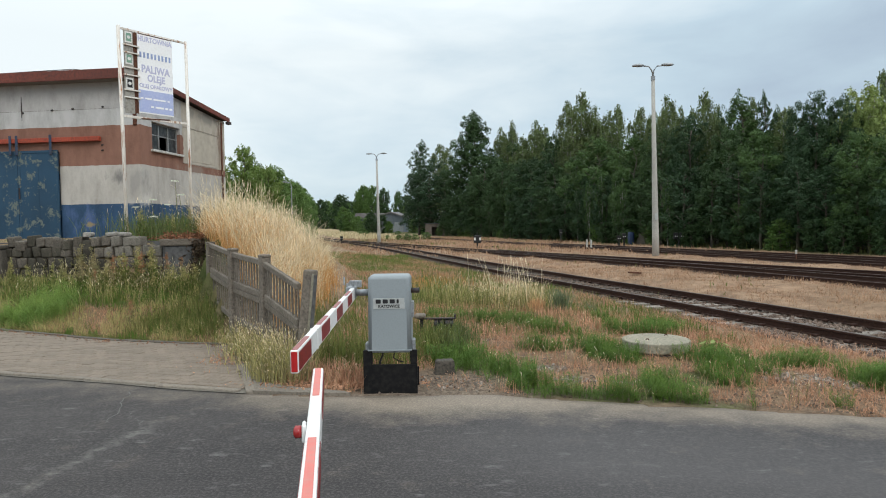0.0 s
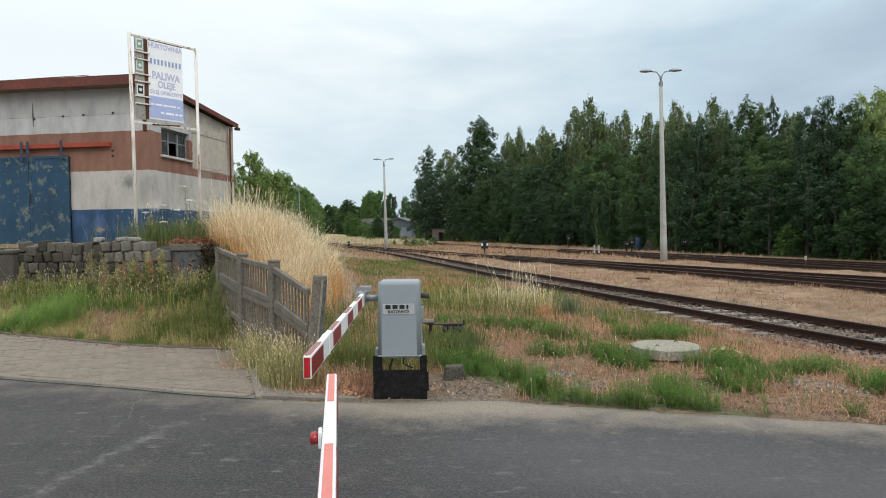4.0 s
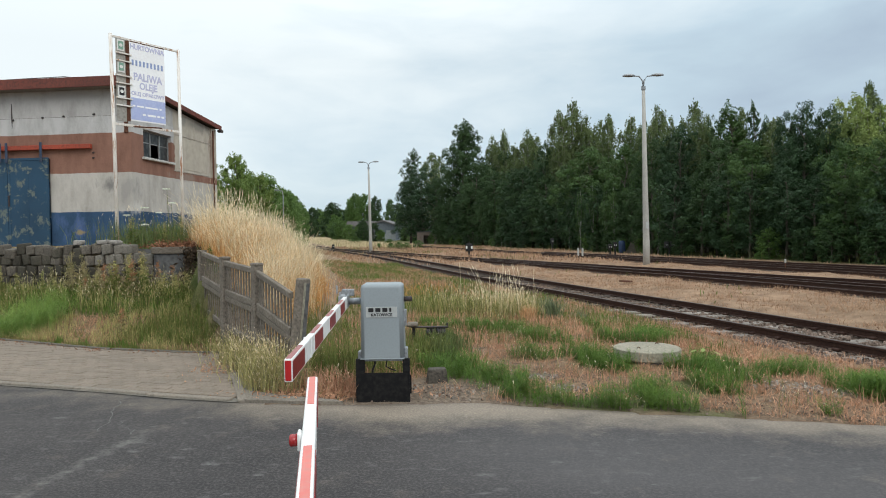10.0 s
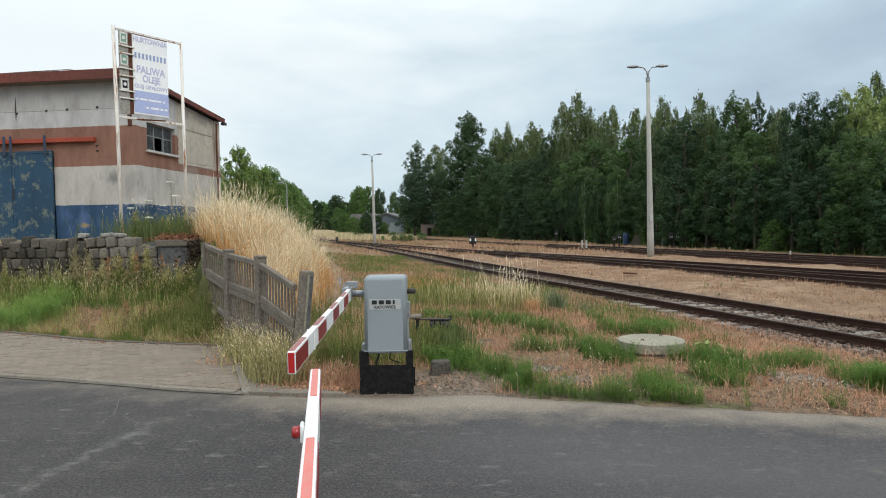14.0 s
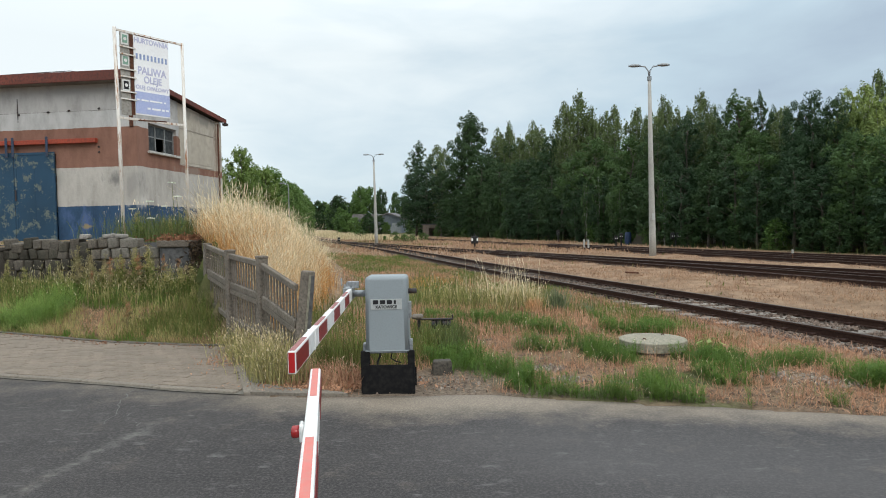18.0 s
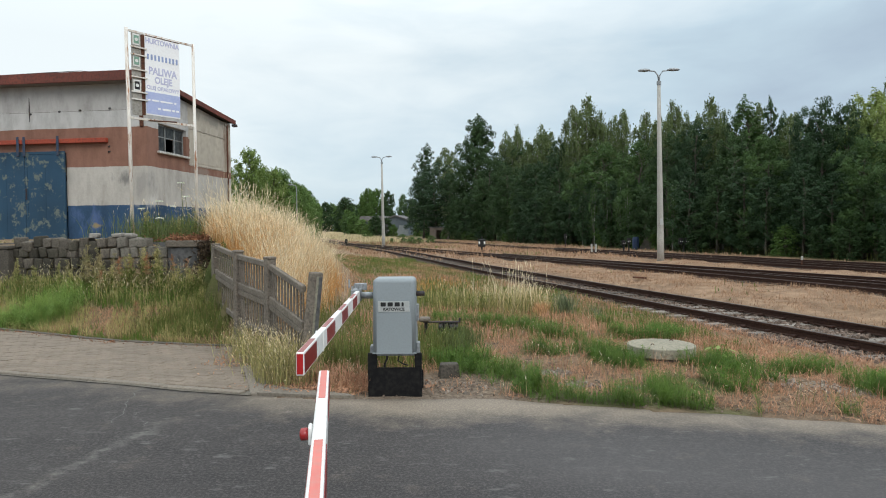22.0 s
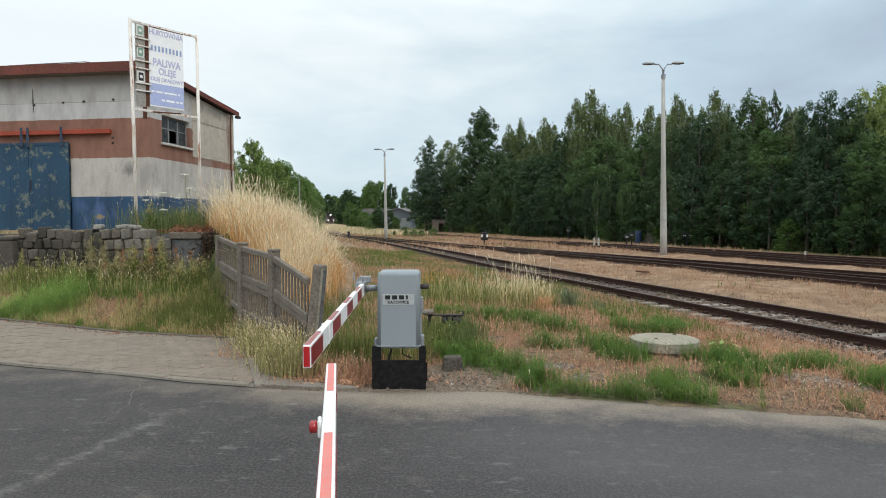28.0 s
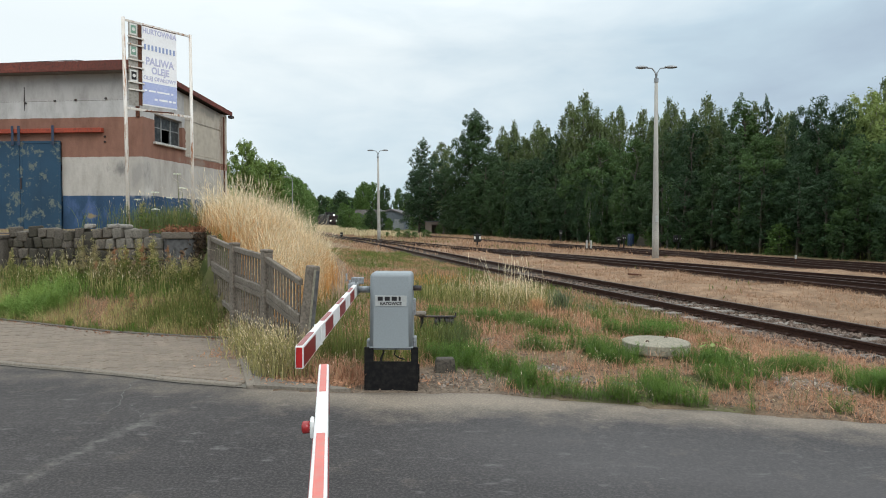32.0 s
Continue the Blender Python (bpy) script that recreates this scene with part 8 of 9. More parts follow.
# ---- lamps, signals and small railway things ----
def build_lamp(x, y, h, lean, label, arms=1.0, turn=0.0):
    p = empty("yard_lamp", pose(x, y, gz(x, y), 0, -lean, turn), label, "lamp post", "lamp posts of the yard")
    part("pole", tube([(0, 0, -0.3), (0, 0, 1.2), (0, 0, h * 0.5), (0, 0, h * 0.93)], [0.205, 0.185, 0.135, 0.09], 12), CONC_PALE, p, "tapered concrete pole", True)
    part("collar", tube([(0, 0, h * 0.925), (0, 0, h * 0.945)], 0.12, 12), GALV, p)
    for s in (-1, 1):
        arm = part("arm", tube([(0, 0, h * 0.94), (s * 0.05, 0, h * 0.975), (s * 0.22, 0, h * 0.997), (s * 0.5, 0, h)], 0.04, 8), GALV, p, "curved steel arm", True)
        bm = bmesh.new()
        bmesh.ops.create_uvsphere(bm, u_segments=12, v_segments=8, radius=1)
        for v in bm.verts:
            v.co = Vector((s * 0.80 + v.co.x * 0.36, v.co.y * 0.15, h + 0.02 + v.co.z * (0.11 if v.co.z > 0 else 0.07)))
        part("lantern", bm, GALV, arm, "grey street-lantern head", True)
    part("number_plate", box(-0.08, 0.08, -0.235, -0.215, 2.0, 2.35), PLATE, p, "small pale plate")
    return p


def build_lamps():
    k = 1.164
    build_lamp(9.81 * k, 31.08 * k, 10.45, 0.7, "tall pale concrete lamp post with twin lanterns in the yard")
    build_lamp(-7.75, 71.5, 9.9, 0.7, "distant concrete lamp post with twin lanterns")
    p = empty("street_lamp", pose(-13.05, 54.0, gz(-13.05, 54)), "thin grey street lamp with one curved arm among trees", "lamp post")
    part("pole", tube([(0, 0, -0.2), (0, 0, 4.4), (-0.05, 0, 4.8), (-0.4, 0, 4.92)], [0.055, 0.04, 0.03, 0.028], 8), GALV, p, "", True)
    part("lantern", box(-0.8, -0.38, -0.08, 0.08, 4.86, 4.95, 0.03), GALV, p)


def dwarf_signal(x, y, h, double=False):
    z = gz(x, y)
    s = empty("dwarf_signal", pose(x, y, z), "small black ground signal with white lights beside the track", "railway signal", "ground signals of the yard")
    part("post", tube([(0, 0, -0.1), (0, 0, h * 0.55)], 0.06, 8), SIGNAL_BLACK, s)
    heads = (-0.22, 0.22) if double else (0.0,)
    for u in heads:
        hd = part("head", box(u - 0.15, u + 0.15, -0.11, 0.11, h * 0.55, h, 0.035, 2), SIGNAL_BLACK, s, "black signal head")
        for v in (-0.07, 0.07):
            part("lens", tube([(u + v, -0.15, h * 0.75), (u + v, -0.135, h * 0.75)], 0.035, 10), SIGNAL_WHITE, hd, "round white lens")


def build_yard():
    k = 1.164
    x, y = 1.93 * k, 45.3 * k
    sg = empty("switch_signal", pose(x, y, gz(x, y)), "black point indicator lantern with white panels on its stand", "railway signal")
    part("post", tube([(0, 0, -0.1), (0, 0, 0.6)], 0.07, 8), SIGNAL_BLACK, sg)
    part("lantern", box(-0.30, 0.30, -0.16, 0.16, 0.42, 1.05, 0.05), SIGNAL_BLACK, sg)
    part("chimney", tube([(0, 0, 1.05), (0, 0, 1.25)], 0.07, 8), SIGNAL_BLACK, sg)
    for u in (-0.27, 0.15):
        part("panel", box(u, u + 0.12, -0.175, -0.1605, 0.64, 0.87), SIGNAL_WHITE, sg, "white panel")
    part("lever", tube([(0.1, -0.2, 0.1), (1.7, -0.4, 0.12)], 0.05, 6), SIGNAL_BLACK, sg)
    dwarf_signal(9.44 * k, 55.3 * k, 1.25)
    dwarf_signal(11.7 * k, 45.1 * k, 0.85)
    dwarf_signal(12.05 * k, 45.1 * k, 1.0)
    dwarf_signal(14.56 * k, 41.5 * k, 1.05, True)
    dwarf_signal(-12.3, 74.0, 0.9)
    for x, y, h, c in ((9.05 * k, 43.0 * k, 0.75, "white"), (9.33 * k, 43.0 * k, 0.72, "white")):
        t = thing("marker_post", box(-0.065, 0.065, -0.065, 0.065, -0.1, h, 0.02), CONC_PALE, pose(x, y, gz(x, y)), "short white concrete marker post between tracks", "marker post", "marker posts")
    x, y = 14.35 * k, 27.1 * k
    mp = empty("fouling_marker", pose(x, y, gz(x, y)), "small post with a white head between tracks", "marker post")
    part("stake", box(-0.022, 0.022, -0.022, 0.022, -0.1, 0.40, 0.006), RUST, mp, "thin rusty stake")
    part("head", box(-0.045, 0.045, -0.04, 0.04, 0.36, 0.55, 0.018), CONC_PALE, mp, "white head with a dark rim")
    x, y = 13.0 * k, 46.8 * k
    br = empty("blue_barrel", pose(x, y, gz(x, y)), "blue plastic barrel at the forest edge", "barrel")
    part("drum", tube([(0, 0, 0), (0, 0, 0.1), (0, 0, 0.9), (0, 0, 1.0)], [0.24, 0.27, 0.27, 0.23], 14), BLUE_PLASTIC, br, "", True)
    part("lid", tube([(0, 0, 1.0), (0, 0, 1.05)], 0.22, 14), BLUE_PLASTIC, br)
    sh = empty("leaning_sheet", pose(x + 1.1, y + 0.4, gz(x, y)), "pale grey sheet leaning at the forest edge", "sheet")
    bm = prism([(-0.7, 0), (0.7, 0), (0.55, 1.5), (0.2, 1.6)], 0, 0.05)
    part("panel", bm, CONCRETE, sh, m=pose(0, 0, 0, -18, 0, 0))
    # a loose plank in the dry turf
    x, y = 6.69, 23.6
    thing("plank", box(-0.24, 0.24, -0.08, 0.08, 0, 0.06, 0.01), RUST, pose(x, y, gz(x, y) + 0.08, 0, 4, 12), "old dark plank lying in dry turf", "plank")
    # concrete well ring with its lid
    x, y = 2.60, 8.25
    w = empty("well_ring", pose(x, y, gz(x, y) - 0.1), "round concrete well ring with a flat lid among green turf", "well cover")
    # the ring's dark colour has the shadow under the lid put into it
    part("ring", tube([(0, 0, -0.1), (0, 0, 0.15)], 0.365, 40), CONC_DARK, w, "concrete ring under the lid, the lid's shade in its dark colour", True)
    part("lid", tube([(0, 0, 0.135), (0, 0, 0.145), (0, 0, 0.252), (0, 0, 0.26)], [0.40, 0.413, 0.415, 0.405], 40), CONC_LID, w, "thick flat pale concrete lid")
    for a, b in ((-0.13, -0.08), (0.2, 0.22)):
        part("lifting_eye", tube([(a - 0.02, b, 0.258), (a - 0.01, b, 0.275), (a + 0.01, b, 0.275), (a + 0.02, b, 0.258)], 0.006, 6), RUST, w)
    # marker stone beside the barrier
    bm = box(-0.12, 0.12, -0.075, 0.075, -0.1, 0.15, 0.02, 2)
    for v in bm.verts:
        v.co.x *= 1.08 - 1.7 * max(v.co.z, 0)
        v.co.y *= 1.0 - 1.2 * max(v.co.z, 0)
        v.co += 0.008 * noise.noise_vector(v.co * 14)
    thing("marker_stone", bm, CONC_BROWN, pose(-0.07, 7.2, gz(-0.07, 7.2), 0, 0, 8), "small weathered concrete marker stone by the barrier", "marker stone")
    # wire pulley of the old signal gear behind the machine
    p = empty("wire_pulley", pose(-0.16, 9.4, gz(-0.16, 9.4) + 0.04), "rusty wire pulleys in a black frame on a short stand", "wire pulley")
    for u in (-0.26, 0.0, 0.18):
        part("leg", box(u - 0.022, u + 0.022, -0.022, 0.022, -0.12, 0.24, 0.004), SIGNAL_BLACK, p)
    part("cross_bar", box(-0.30, 0.24, -0.03, 0.03, 0.24, 0.262, 0.005), DARK_IRON, p, "dark iron cross bar")
    part("end_stop", box(0.215, 0.24, -0.02, 0.02, 0.262, 0.31, 0.004), DARK_IRON, p)
    part("cover", box(-0.36, -0.20, -0.10, 0.10, 0.264, 0.32, 0.018), CONCRETE, p, "grey tin cover")
    # added black sheet: the shade under the bar, behind the wheels
    part("shade_sheet", box(-0.08, 0.19, 0.042, 0.054, 0.08, 0.24, 0.003), SIGNAL_BLACK, p, "black sheet standing for the shade behind the wheels")
    for u in (-0.05, 0.03, 0.11, 0.17):
        part("wheel", tube([(u - 0.028, 0, 0.175), (u - 0.008, 0, 0.175), (u + 0.008, 0, 0.175), (u + 0.028, 0, 0.175)], [0.06, 0.046, 0.046, 0.06], 16), DARK_IRON, p, "grooved iron wheel", True)


def build_far():
    b = empty("barn", pose(-13.7, 152, gz(-13.7, 152) + 0.4, 0, 0, -6), "distant grey-blue barn with a low gable roof", "barn")
    part("wall", prism([(-3.1, -0.6), (3.1, -0.6), (3.1, 3.1), (0, 4.1), (-3.1, 3.1)], 0, 12), BARN_WALL, b, "grey-blue gable wall")
    part("plinth", box(-3.12, 3.12, -0.06, -0.01, -0.6, 1.1), BARN_PALE, b, "pale lower wall")
    part("roof", prism([(-3.6, 2.9), (0, 4.15), (3.6, 2.9), (3.6, 3.15), (0, 4.45), (-3.6, 3.15)], -0.5, 12.4), BARN_ROOF, b, "dark roof")
    part("wing", box(-9.5, -3.6, 5, 12, -0.6, 3.0), BARN_WALL, b, "long low wing")
    part("wing_roof", prism([(-10, 3.0), (-3.3, 3.0), (-3.8, 4.3), (-9.5, 4.3)], 4.6, 12.4), BARN_ROOF, b)
    part("door", box(0.9, 2.3, -0.1, -0.065, 0, 2.0), BARN_PALE, b)
    h = empty("brick_hut", pose(-2.7, 113, gz(-2.7, 113) - 0.05, 0, 0, -10), "small derelict brick hut with a dark doorway", "hut")
    part("wall", box(-1.52, -0.4, 0.0, 0.24, 0.0, 2.08), BRICK, h)
    part("wall", box(0.48, 1.52, 0.0, 0.24, 0.0, 2.08), BRICK, h)
    part("lintel", box(-0.4, 0.48, 0.0, 0.24, 1.6, 2.08), BRICK, h)
    part("wall", box(-1.52, -1.28, 0.24, 2.4, 0.0, 2.08), BRICK, h)
    part("wall", box(1.28, 1.52, 0.24, 2.4, 0.0, 2.08), BRICK, h)
    part("wall", box(-1.28, 1.28, 2.16, 2.4, 0.0, 2.08), BRICK, h)
    part("roof", box(-1.68, 1.68, -0.16, 2.56, 2.08, 2.24), CONC_DARK, h)


# ---- the driveway ----
def build_drive():
    xs = np.linspace(-14, -2.02, 60)
    vs, fs = [], []
    for x in xs:
        vs += [(x, float(road_edge(x)) - 0.02, 0.008), (x, float(pave_back(min(x, -3.1))) + (0.0 if x < -3.1 else -1.3 * (x + 3.1) / 0.95 * 1.3), 0.008)]
    for i in range(len(xs) - 1):
        fs.append((2 * i, 2 * i + 2, 2 * i + 3, 2 * i + 1))
    drive = tagged(new("pavement", soup("pavement", vs, fs, JOINT)), "pale concrete block paving of the driveway", "pavement", kind="structure")
    block = finish(box(-0.098, 0.098, -0.048, 0.048, -0.03, 0.0, 0.005), "paving_block", PAVER)
    for poly in block.polygons:
        poly.use_smooth = False
    rnd = random.Random(31)
    d = math.radians(-17.5)
    c, s = math.cos(d), math.sin(d)
    rest_v, rest_f = [], []
    count = 0
    cells, cut_cells = [], []
    for r in range(0, 60):
        for q in range(-62, 12):
            u, v = q * 0.202 + (0.1 if r % 2 else 0), r * 0.102
            x, y = -2.2 + c * u - s * v, 6.62 + s * u + c * v
            right = -2.0 - (y - 6.4) * 0.375
            if right - 0.07 < x < right + 0.04 and float(road_edge(x)) + 0.15 < y < 8.2:
                cut_cells.append((x - 0.055, y))
            if x > right - 0.07 or y < float(road_edge(x)) + 0.15 or y > float(pave_back(x)) + 0.01 or x < -12.5:
                continue
            cells.append(((x + 3.3) ** 2 + (y - 7.0) ** 2, x, y))
    half_block = finish(box(-0.046, 0.046, -0.048, 0.048, -0.03, 0.0, 0.005), "paving_block", PAVER)
    for x, y in cut_cells:
        part("paving_block", half_block, PAVER, drive, "cut paving block", m=pose(x, y, 0.026, 0, 0, -17.5))
    cells.sort()
    for i, (_, x, y) in enumerate(cells):
        z = 0.026 + rnd.uniform(-0.003, 0.003)
        if i < 300:
            part("paving_block", block, PAVER, drive, m=pose(x, y, z, rnd.uniform(-.6, .6), rnd.uniform(-.6, .6), -17.5 + rnd.uniform(-.6, .6)))
        else:
            k = len(rest_v)
            for zz, e in ((z, 0.0), (z - 0.02, 0.002)):
                for a, b in ((-0.096 - e, -0.046 - e), (0.096 + e, -0.046 - e), (0.096 + e, 0.046 + e), (-0.096 - e, 0.046 + e)):
                    rest_v.append((x + c * a - s * b, y + s * a + c * b, zz))
            rest_f += [(k, k + 1, k + 2, k + 3), (k, k + 4, k + 5, k + 1), (k + 1, k + 5, k + 6, k + 2), (k + 2, k + 6, k + 7, k + 3), (k + 3, k + 7, k + 4, k)]
    tagged(part("paving_blocks", soup("paving_blocks", rest_v, rest_f, PAVER), PAVER, drive), kind="stuff")
    # kerb stones, sunk level with the paving
    kerb = finish(box(-0.49, 0.49, -0.045, 0.045, -0.12, 0.0, 0.012, 2), "kerb_stone", KERB)
    x = -2.6
    while x > -13:
        e0, e1 = float(road_edge(x - 0.5)), float(road_edge(x + 0.5))
        a = math.degrees(math.atan2(e1 - e0, 1.0))
        part("kerb_stone", kerb, KERB, drive, m=pose(x, float(road_edge(x)) + 0.06, 0.030 + rnd.uniform(-.004, .004), 0, 0, a))
        x -= math.cos(radians(a)) * 0.985
    bm = bmesh.new()
    ring = [(-2.03, 0.012), (-1.5, 0.012), (-0.98, 0.012), (-1.05, 0.09), (-1.5, 0.20), (-2.16, 0.40)]
    low = [bm.verts.new((x, float(road_edge(x)) + d, -0.1)) for x, d in ring]
    top = [bm.verts.new((x, float(road_edge(x)) + d, 0.03)) for x, d in ring]
    bm.faces.new(top)
    for k in range(len(ring)):
        q = (k + 1) % len(ring)
        bm.faces.new((low[k], low[q], top[q], top[k]))
    part("apron_slab", bm, KERB, drive, "sandy concrete slab along the road edge")
    edging = finish(box(-0.49, 0.49, -0.035, 0.035, -0.12, 0.0, 0.008), "edging_stone", EDGING)
    x = -3.35
    while x > -12.5:
        e0, e1 = float(pave_back(x - 0.5)), float(pave_back(x + 0.5))
        a = math.degrees(math.atan2(e1 - e0, 1.0))
        part("edging_stone", edging, EDGING, drive, "dark earthy edging stone", m=pose(x, float(pave_back(x)) + 0.0, 0.045, 0, 0, a))
        x -= math.cos(radians(a)) * 0.985
    for i in range(3):
        part("kerb_stone", kerb, KERB, drive, m=pose(-2.0 - 0.351 * (0.47 + 0.985 * i), 6.42 + 0.936 * (0.47 + 0.985 * i), 0.033, 0, 0, 110.6))


# ---- locomotive and birds ----
def build_loco():
    """A diesel engine; it faces -y in its own space."""
    e = empty("locomotive", pose(-100, 420, 0), "dark diesel locomotive with three lit headlights on the far track", "locomotive")
    part("frame", box(-1.45, 1.45, -7, 7, 0.95, 1.35, 0.05), LOCO_DARK, e)
    part("hood", box(-1.3, 1.3, -6.6, 1.2, 1.35, 3.4, 0.18, 3), LOCO_DARK, e, "dark engine hood")
    part("nose", box(-1.34, 1.34, -6.9, -6.55, 1.35, 3.2, 0.1, 2), LOCO_RED, e, "dull red nose")
    part("cab", box(-1.48, 1.48, 1.2, 4.2, 1.35, 4.1, 0.15, 2), LOCO_DARK, e, "dark driver's cab")
    part("cab_roof", box(-1.52, 1.52, 1.0, 4.4, 4.08, 4.25, 0.06), LOCO_DARK, e)
    part("rear_hood", box(-1.3, 1.3, 4.2, 6.7, 1.35, 2.9, 0.15, 2), LOCO_DARK, e)
    for x in (-0.75, 0.2):
        part("cab_window", box(x, x + 0.55, 1.17, 1.199, 3.45, 3.9), GLASS, e)
    for x in (-1.0, 0.55):
        for z in (1.9,):
            part("nose_grille", box(x + 0.1, x + 0.4, -6.93, -6.905, 2.2, 2.9), LOCO_DARK, e)
    for x, z, r in ((-0.85, 1.72, 0.13), (0.85, 1.72, 0.13), (0.0, 3.42, 0.15)):
        part("headlight", tube([(x, -6.98, z), (x, -6.86, z)], r, 12), LAMP_ON, e, "round lit headlight")
    part("lamp_housing", box(-0.3, 0.3, -6.85, -6.3, 3.2, 3.7, 0.06), LOCO_DARK, e)
    part("bumper_beam", box(-1.45, 1.45, -7.15, -7.0, 0.75, 1.3, 0.02), LOCO_RED, e)
    for x in (-0.87, 0.87):
        part("buffer", tube([(x, -7.7, 1.05), (x, -7.62, 1.05), (x, -7.6, 1.05), (x, -7.15, 1.05)], [0.24, 0.24, 0.1, 0.1], 12), LOCO_DARK, e)
    for y in (-5.2, -3.4, -1.6, 1.6, 3.4, 5.2):
        for x in (-0.753, 0.753):
            part("wheel", tube([(x - 0.07, y, 0.55), (x + 0.07, y, 0.55)], 0.55, 20), LOCO_DARK, e, "", True)
    for y in (-3.4, 3.4):
        part("bogie", box(-1.15, 1.15, y - 2.4, y + 2.4, 0.45, 0.9, 0.05), LOCO_DARK, e)
    return e


def build_wagon():
    """A covered goods wagon, 13 m long, centred on its own origin."""
    w = empty("goods_wagon", pose(-100, 440, 0), "dark goods wagon behind the locomotive on the far track", "wagon", "wagons of the train")
    part("underframe", box(-1.35, 1.35, -6.4, 6.4, 0.95, 1.25, 0.04), LOCO_DARK, w)
    part("body", box(-1.4, 1.4, -6.2, 6.2, 1.25, 3.5, 0.06, 2), LOCO_DARK, w, "dark ribbed wagon body")
    for i in range(9):
        for x in (-1.44, 1.405):
            part("rib", box(x, x + 0.035, -6.0 + i * 1.47, -5.88 + i * 1.47, 1.3, 3.45), LOCO_DARK, w)
    part("roof", prism([(-1.5, 3.48), (1.5, 3.48), (0.9, 3.85), (-0.9, 3.85)], -6.3, 6.3), LOCO_DARK, w)
    for y in (-4.6, -2.8, 2.8, 4.6):
        for x in (-0.753, 0.753):
            part("wheel", tube([(x - 0.07, y, 0.46), (x + 0.07, y, 0.46)], 0.46, 18), LOCO_DARK, w, "", True)
    for x in (-0.87, 0.87):
        for y in (-6.7, 6.4):
            part("buffer", tube([(x, y, 1.05), (x, y + 0.3, 1.05)], 0.16, 10), LOCO_DARK, w)
    return w


def build_bird(label):
    b = empty("swallow", pose(0, 0, 0), label, "bird", "birds over the yard")
    bm = bmesh.new()
    bmesh.ops.create_uvsphere(bm, u_segments=10, v_segments=8, radius=1)
    for v in bm.verts:
        v.co = Vector((v.co.x * 0.11, v.co.y * 0.032, v.co.z * 0.03))
    part("body", bm, BIRD, b, "dark rounded body", True)
    wings = []
    for s in (-1, 1):
        bm = bmesh.new()
        out = [(0.05, 0.02), (0.04, 0.10), (-0.03, 0.22), (-0.04, 0.2), (-0.02, 0.1), (-0.04, 0.02)]
        top = [bm.verts.new((x, s * y, 0.006)) for x, y in out]
        low = [bm.verts.new((x, s * y, 0.0)) for x, y in out]
        bm.faces.new(top); bm.faces.new(low[::-1])
        for i in range(len(out)):
            j = (i + 1) % len(out)
            bm.faces.new((top[i], low[i], low[j], top[j]))
        wings.append(part("wing", bm, BIRD, b, "narrow pointed wing"))
    for s in (-1, 1):
        part("tail_feather", prism([(-0.09, -0.004), (-0.19, -0.003), (-0.19, 0.003), (-0.09, 0.006)], min(s * 0.004, s * 0.03), max(s * 0.004, s * 0.03)), BIRD, b)
    part("head", tube([(0.1, 0, 0.004), (0.125, 0, 0.006), (0.15, 0, 0.0)], [0.024, 0.022, 0.004], 8), BIRD, b, "", True)
    return b, wings


# flights: seconds and place
BIRD_A = [(0.0, -102.54, 38.0, 20.75), (5.6, -13.07, 38.0, 10.98), (6.0, -8.31, 38.0, 10.46), (6.2, -6.82, 38.0, 10.15), (6.4, -5.15, 38.0, 10.0), (6.6, -3.25, 38.0, 10.41), (6.8, -0.73, 37.99, 11.12), (7.0, 2.22, 37.99, 12.01), (7.2, 5.31, 37.99, 13.19), (7.4, 8.6, 37.99, 14.37), (7.7, 13.33, 37.98, 16.56), (32.0, 95.0, 37.81, 54.37)]
BIRD_B = [(0.0, -106.92, 55.0, 12.0), (5.6, -18.09, 55.0, 10.73), (6.0, -13.61, 55.0, 11.46), (6.8, -4.65, 54.99, 12.96), (7.2, -0.25, 54.99, 13.48), (7.6, 4.31, 54.98, 13.4), (8.0, 10.0, 54.98, 14.01), (8.3, 14.82, 54.98, 14.87), (8.6, 20.91, 54.98, 16.05), (8.9, 26.49, 54.98, 17.06), (9.2, 33.2, 54.98, 18.45), (9.6, 41.79, 54.99, 20.1), (32.0, 130.17, 55.09, 37.08)]
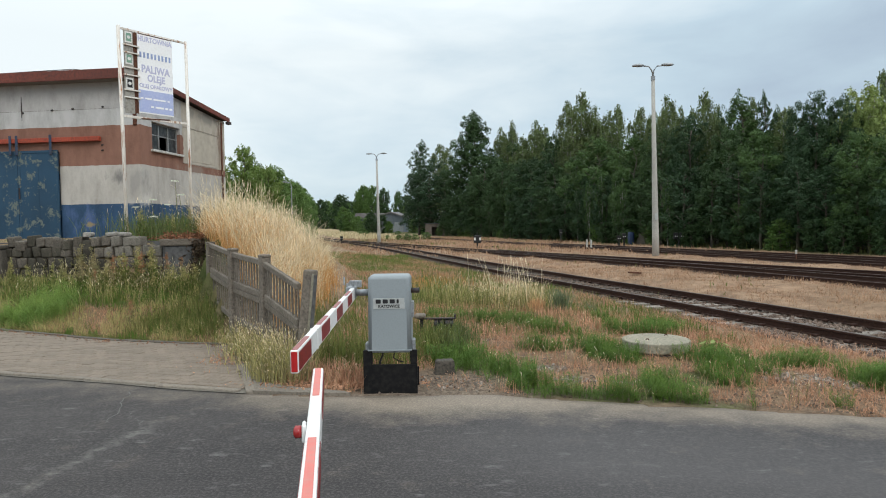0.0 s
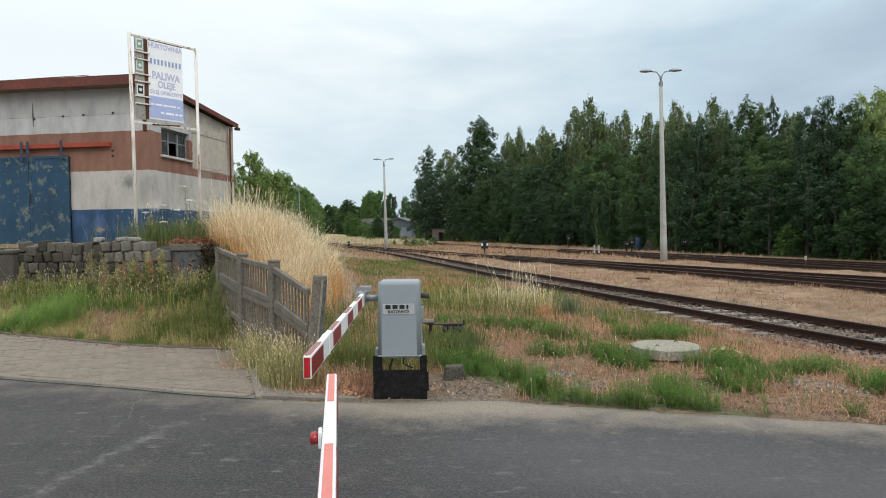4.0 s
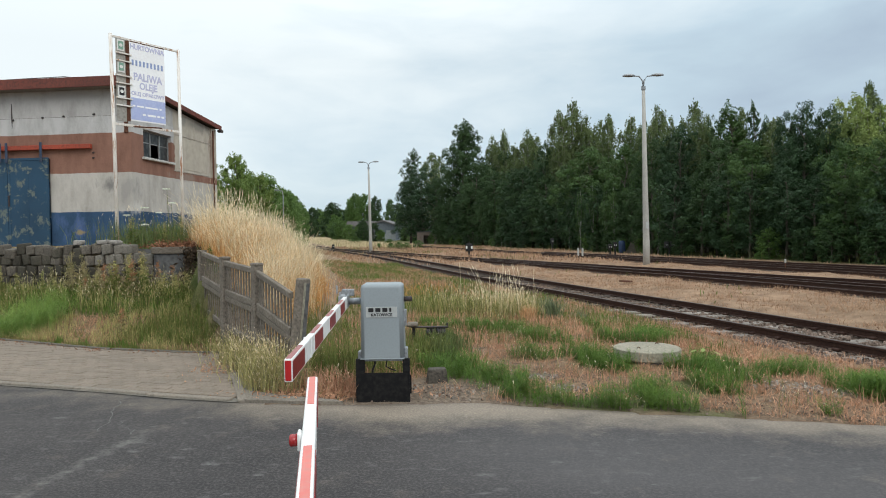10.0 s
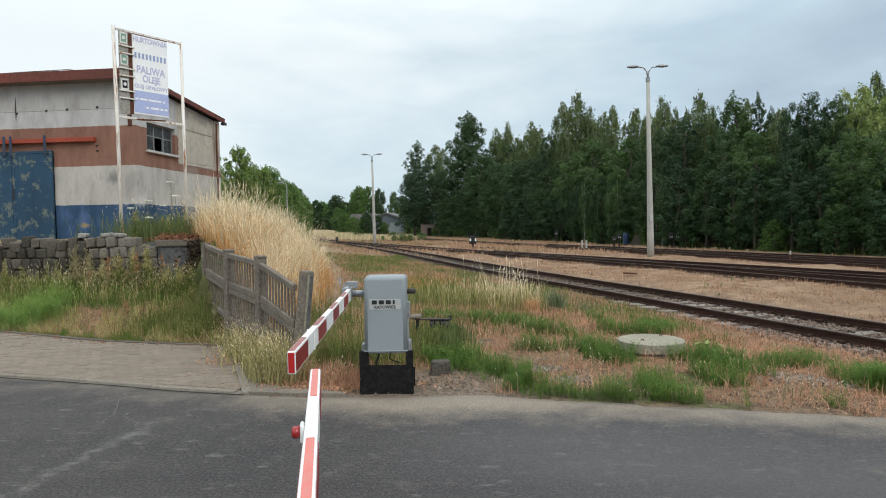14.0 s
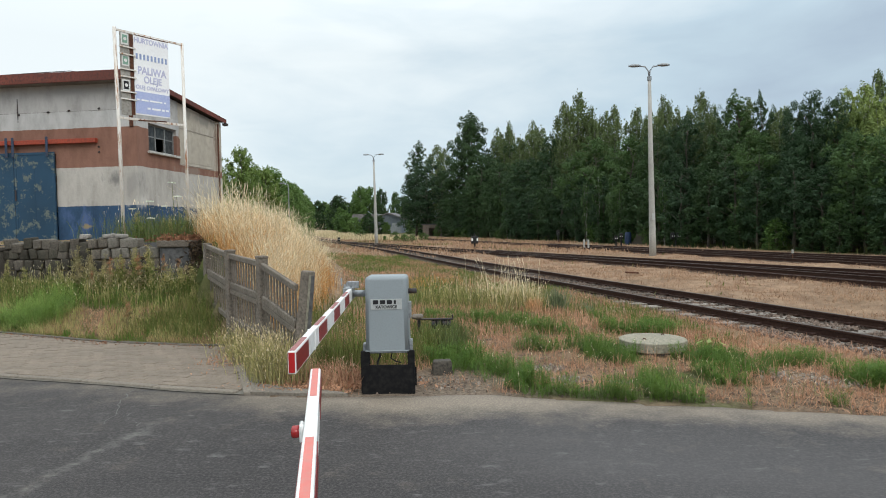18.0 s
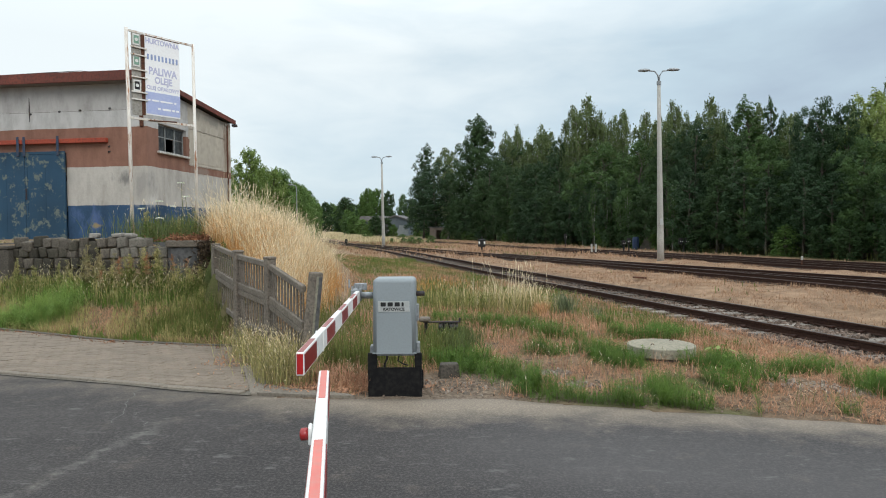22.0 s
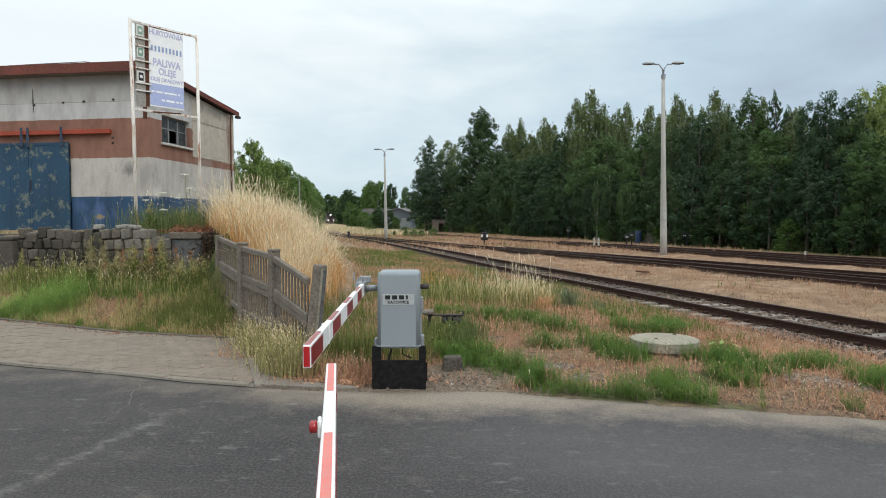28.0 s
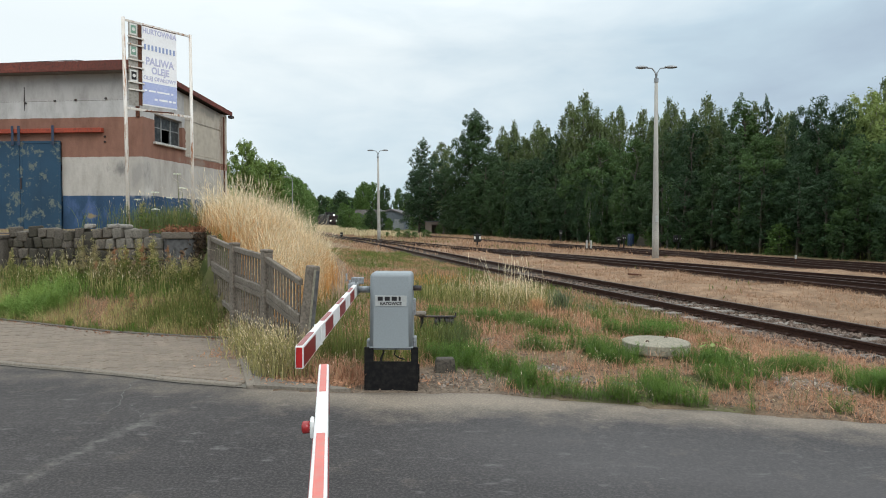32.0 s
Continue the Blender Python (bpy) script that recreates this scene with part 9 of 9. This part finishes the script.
BIRD_C = [(0.0, 121.05, 40.02, 27.16), (29.3, 32.06, 40.02, 13.69), (29.5, 24.86, 40.02, 12.6), (30.0, 5.33, 40.02, 9.45), (30.2, -2.05, 40.02, 10.56), (30.4, -9.21, 40.02, 11.39), (30.5, -12.22, 40.02, 11.32), (30.9, -25.56, 40.01, 12.28), (31.1, -32.84, 40.01, 13.28), (32.0, -122.0, 40.01, 25.53)]
build_ground()
build_road()
build_tracks()
build_ballast()
build_barriers()
build_fence()
build_wall()
build_building()
build_sign()
build_umbels()
build_litter()
build_lamps()
build_yard()
build_far()
build_trees()
build_grass()
LOCO = build_loco()
WAGONS = [build_wagon() for _ in range(3)]
SWIFT_A, WINGS_A = build_bird("small dark swallow in flight over the yard")
SWIFT_B, WINGS_B = build_bird("small dark swallow in flight over the yard")
SWIFT_C, WINGS_C = build_bird("small dark swallow in flight over the yard")
build_drive()


def loco_pose(t, behind=0.0):
    s = 197.0 + (32.0 - t) * 7.2 + behind
    x, y = rail_xy(s, 22.0)
    return pose(x, y, RAIL_Z + lift(y), 0, 0, 16.7)


def flight(bird, wings, rows, heading, flaps):
    walk(bird, [(t, pose(x, y, z, 0, 0, heading)) for t, x, y, z in rows])
    t0, t1 = flaps
    for s, w in zip((-1, 1), wings):
        beat = [(0.0, pose(0, 0, 0))]
        t, k = t0, 0
        while t < t1:
            beat.append((t, pose(0, 0, 0, s * (38 if k % 2 else -28), 0, 0)))
            t, k = t + 0.1, k + 1
        beat.append((32.0, pose(0, 0, 0)))
        walk(w, beat)


def motions():
    walk(LOCO, [(t, loco_pose(t)) for t in (0.0, 8.0, 16.0, 24.0, 32.0)])
    for k, wagon in enumerate(WAGONS):
        walk(wagon, [(t, loco_pose(t, 14.6 + 13.6 * k)) for t in (0.0, 8.0, 16.0, 24.0, 32.0)])
    flight(SWIFT_A, WINGS_A, BIRD_A, 12, (5.4, 7.8))
    flight(SWIFT_B, WINGS_B, BIRD_B, 5, (5.4, 9.6))
    flight(SWIFT_C, WINGS_C, BIRD_C, 182, (29.0, 31.0))


motions()
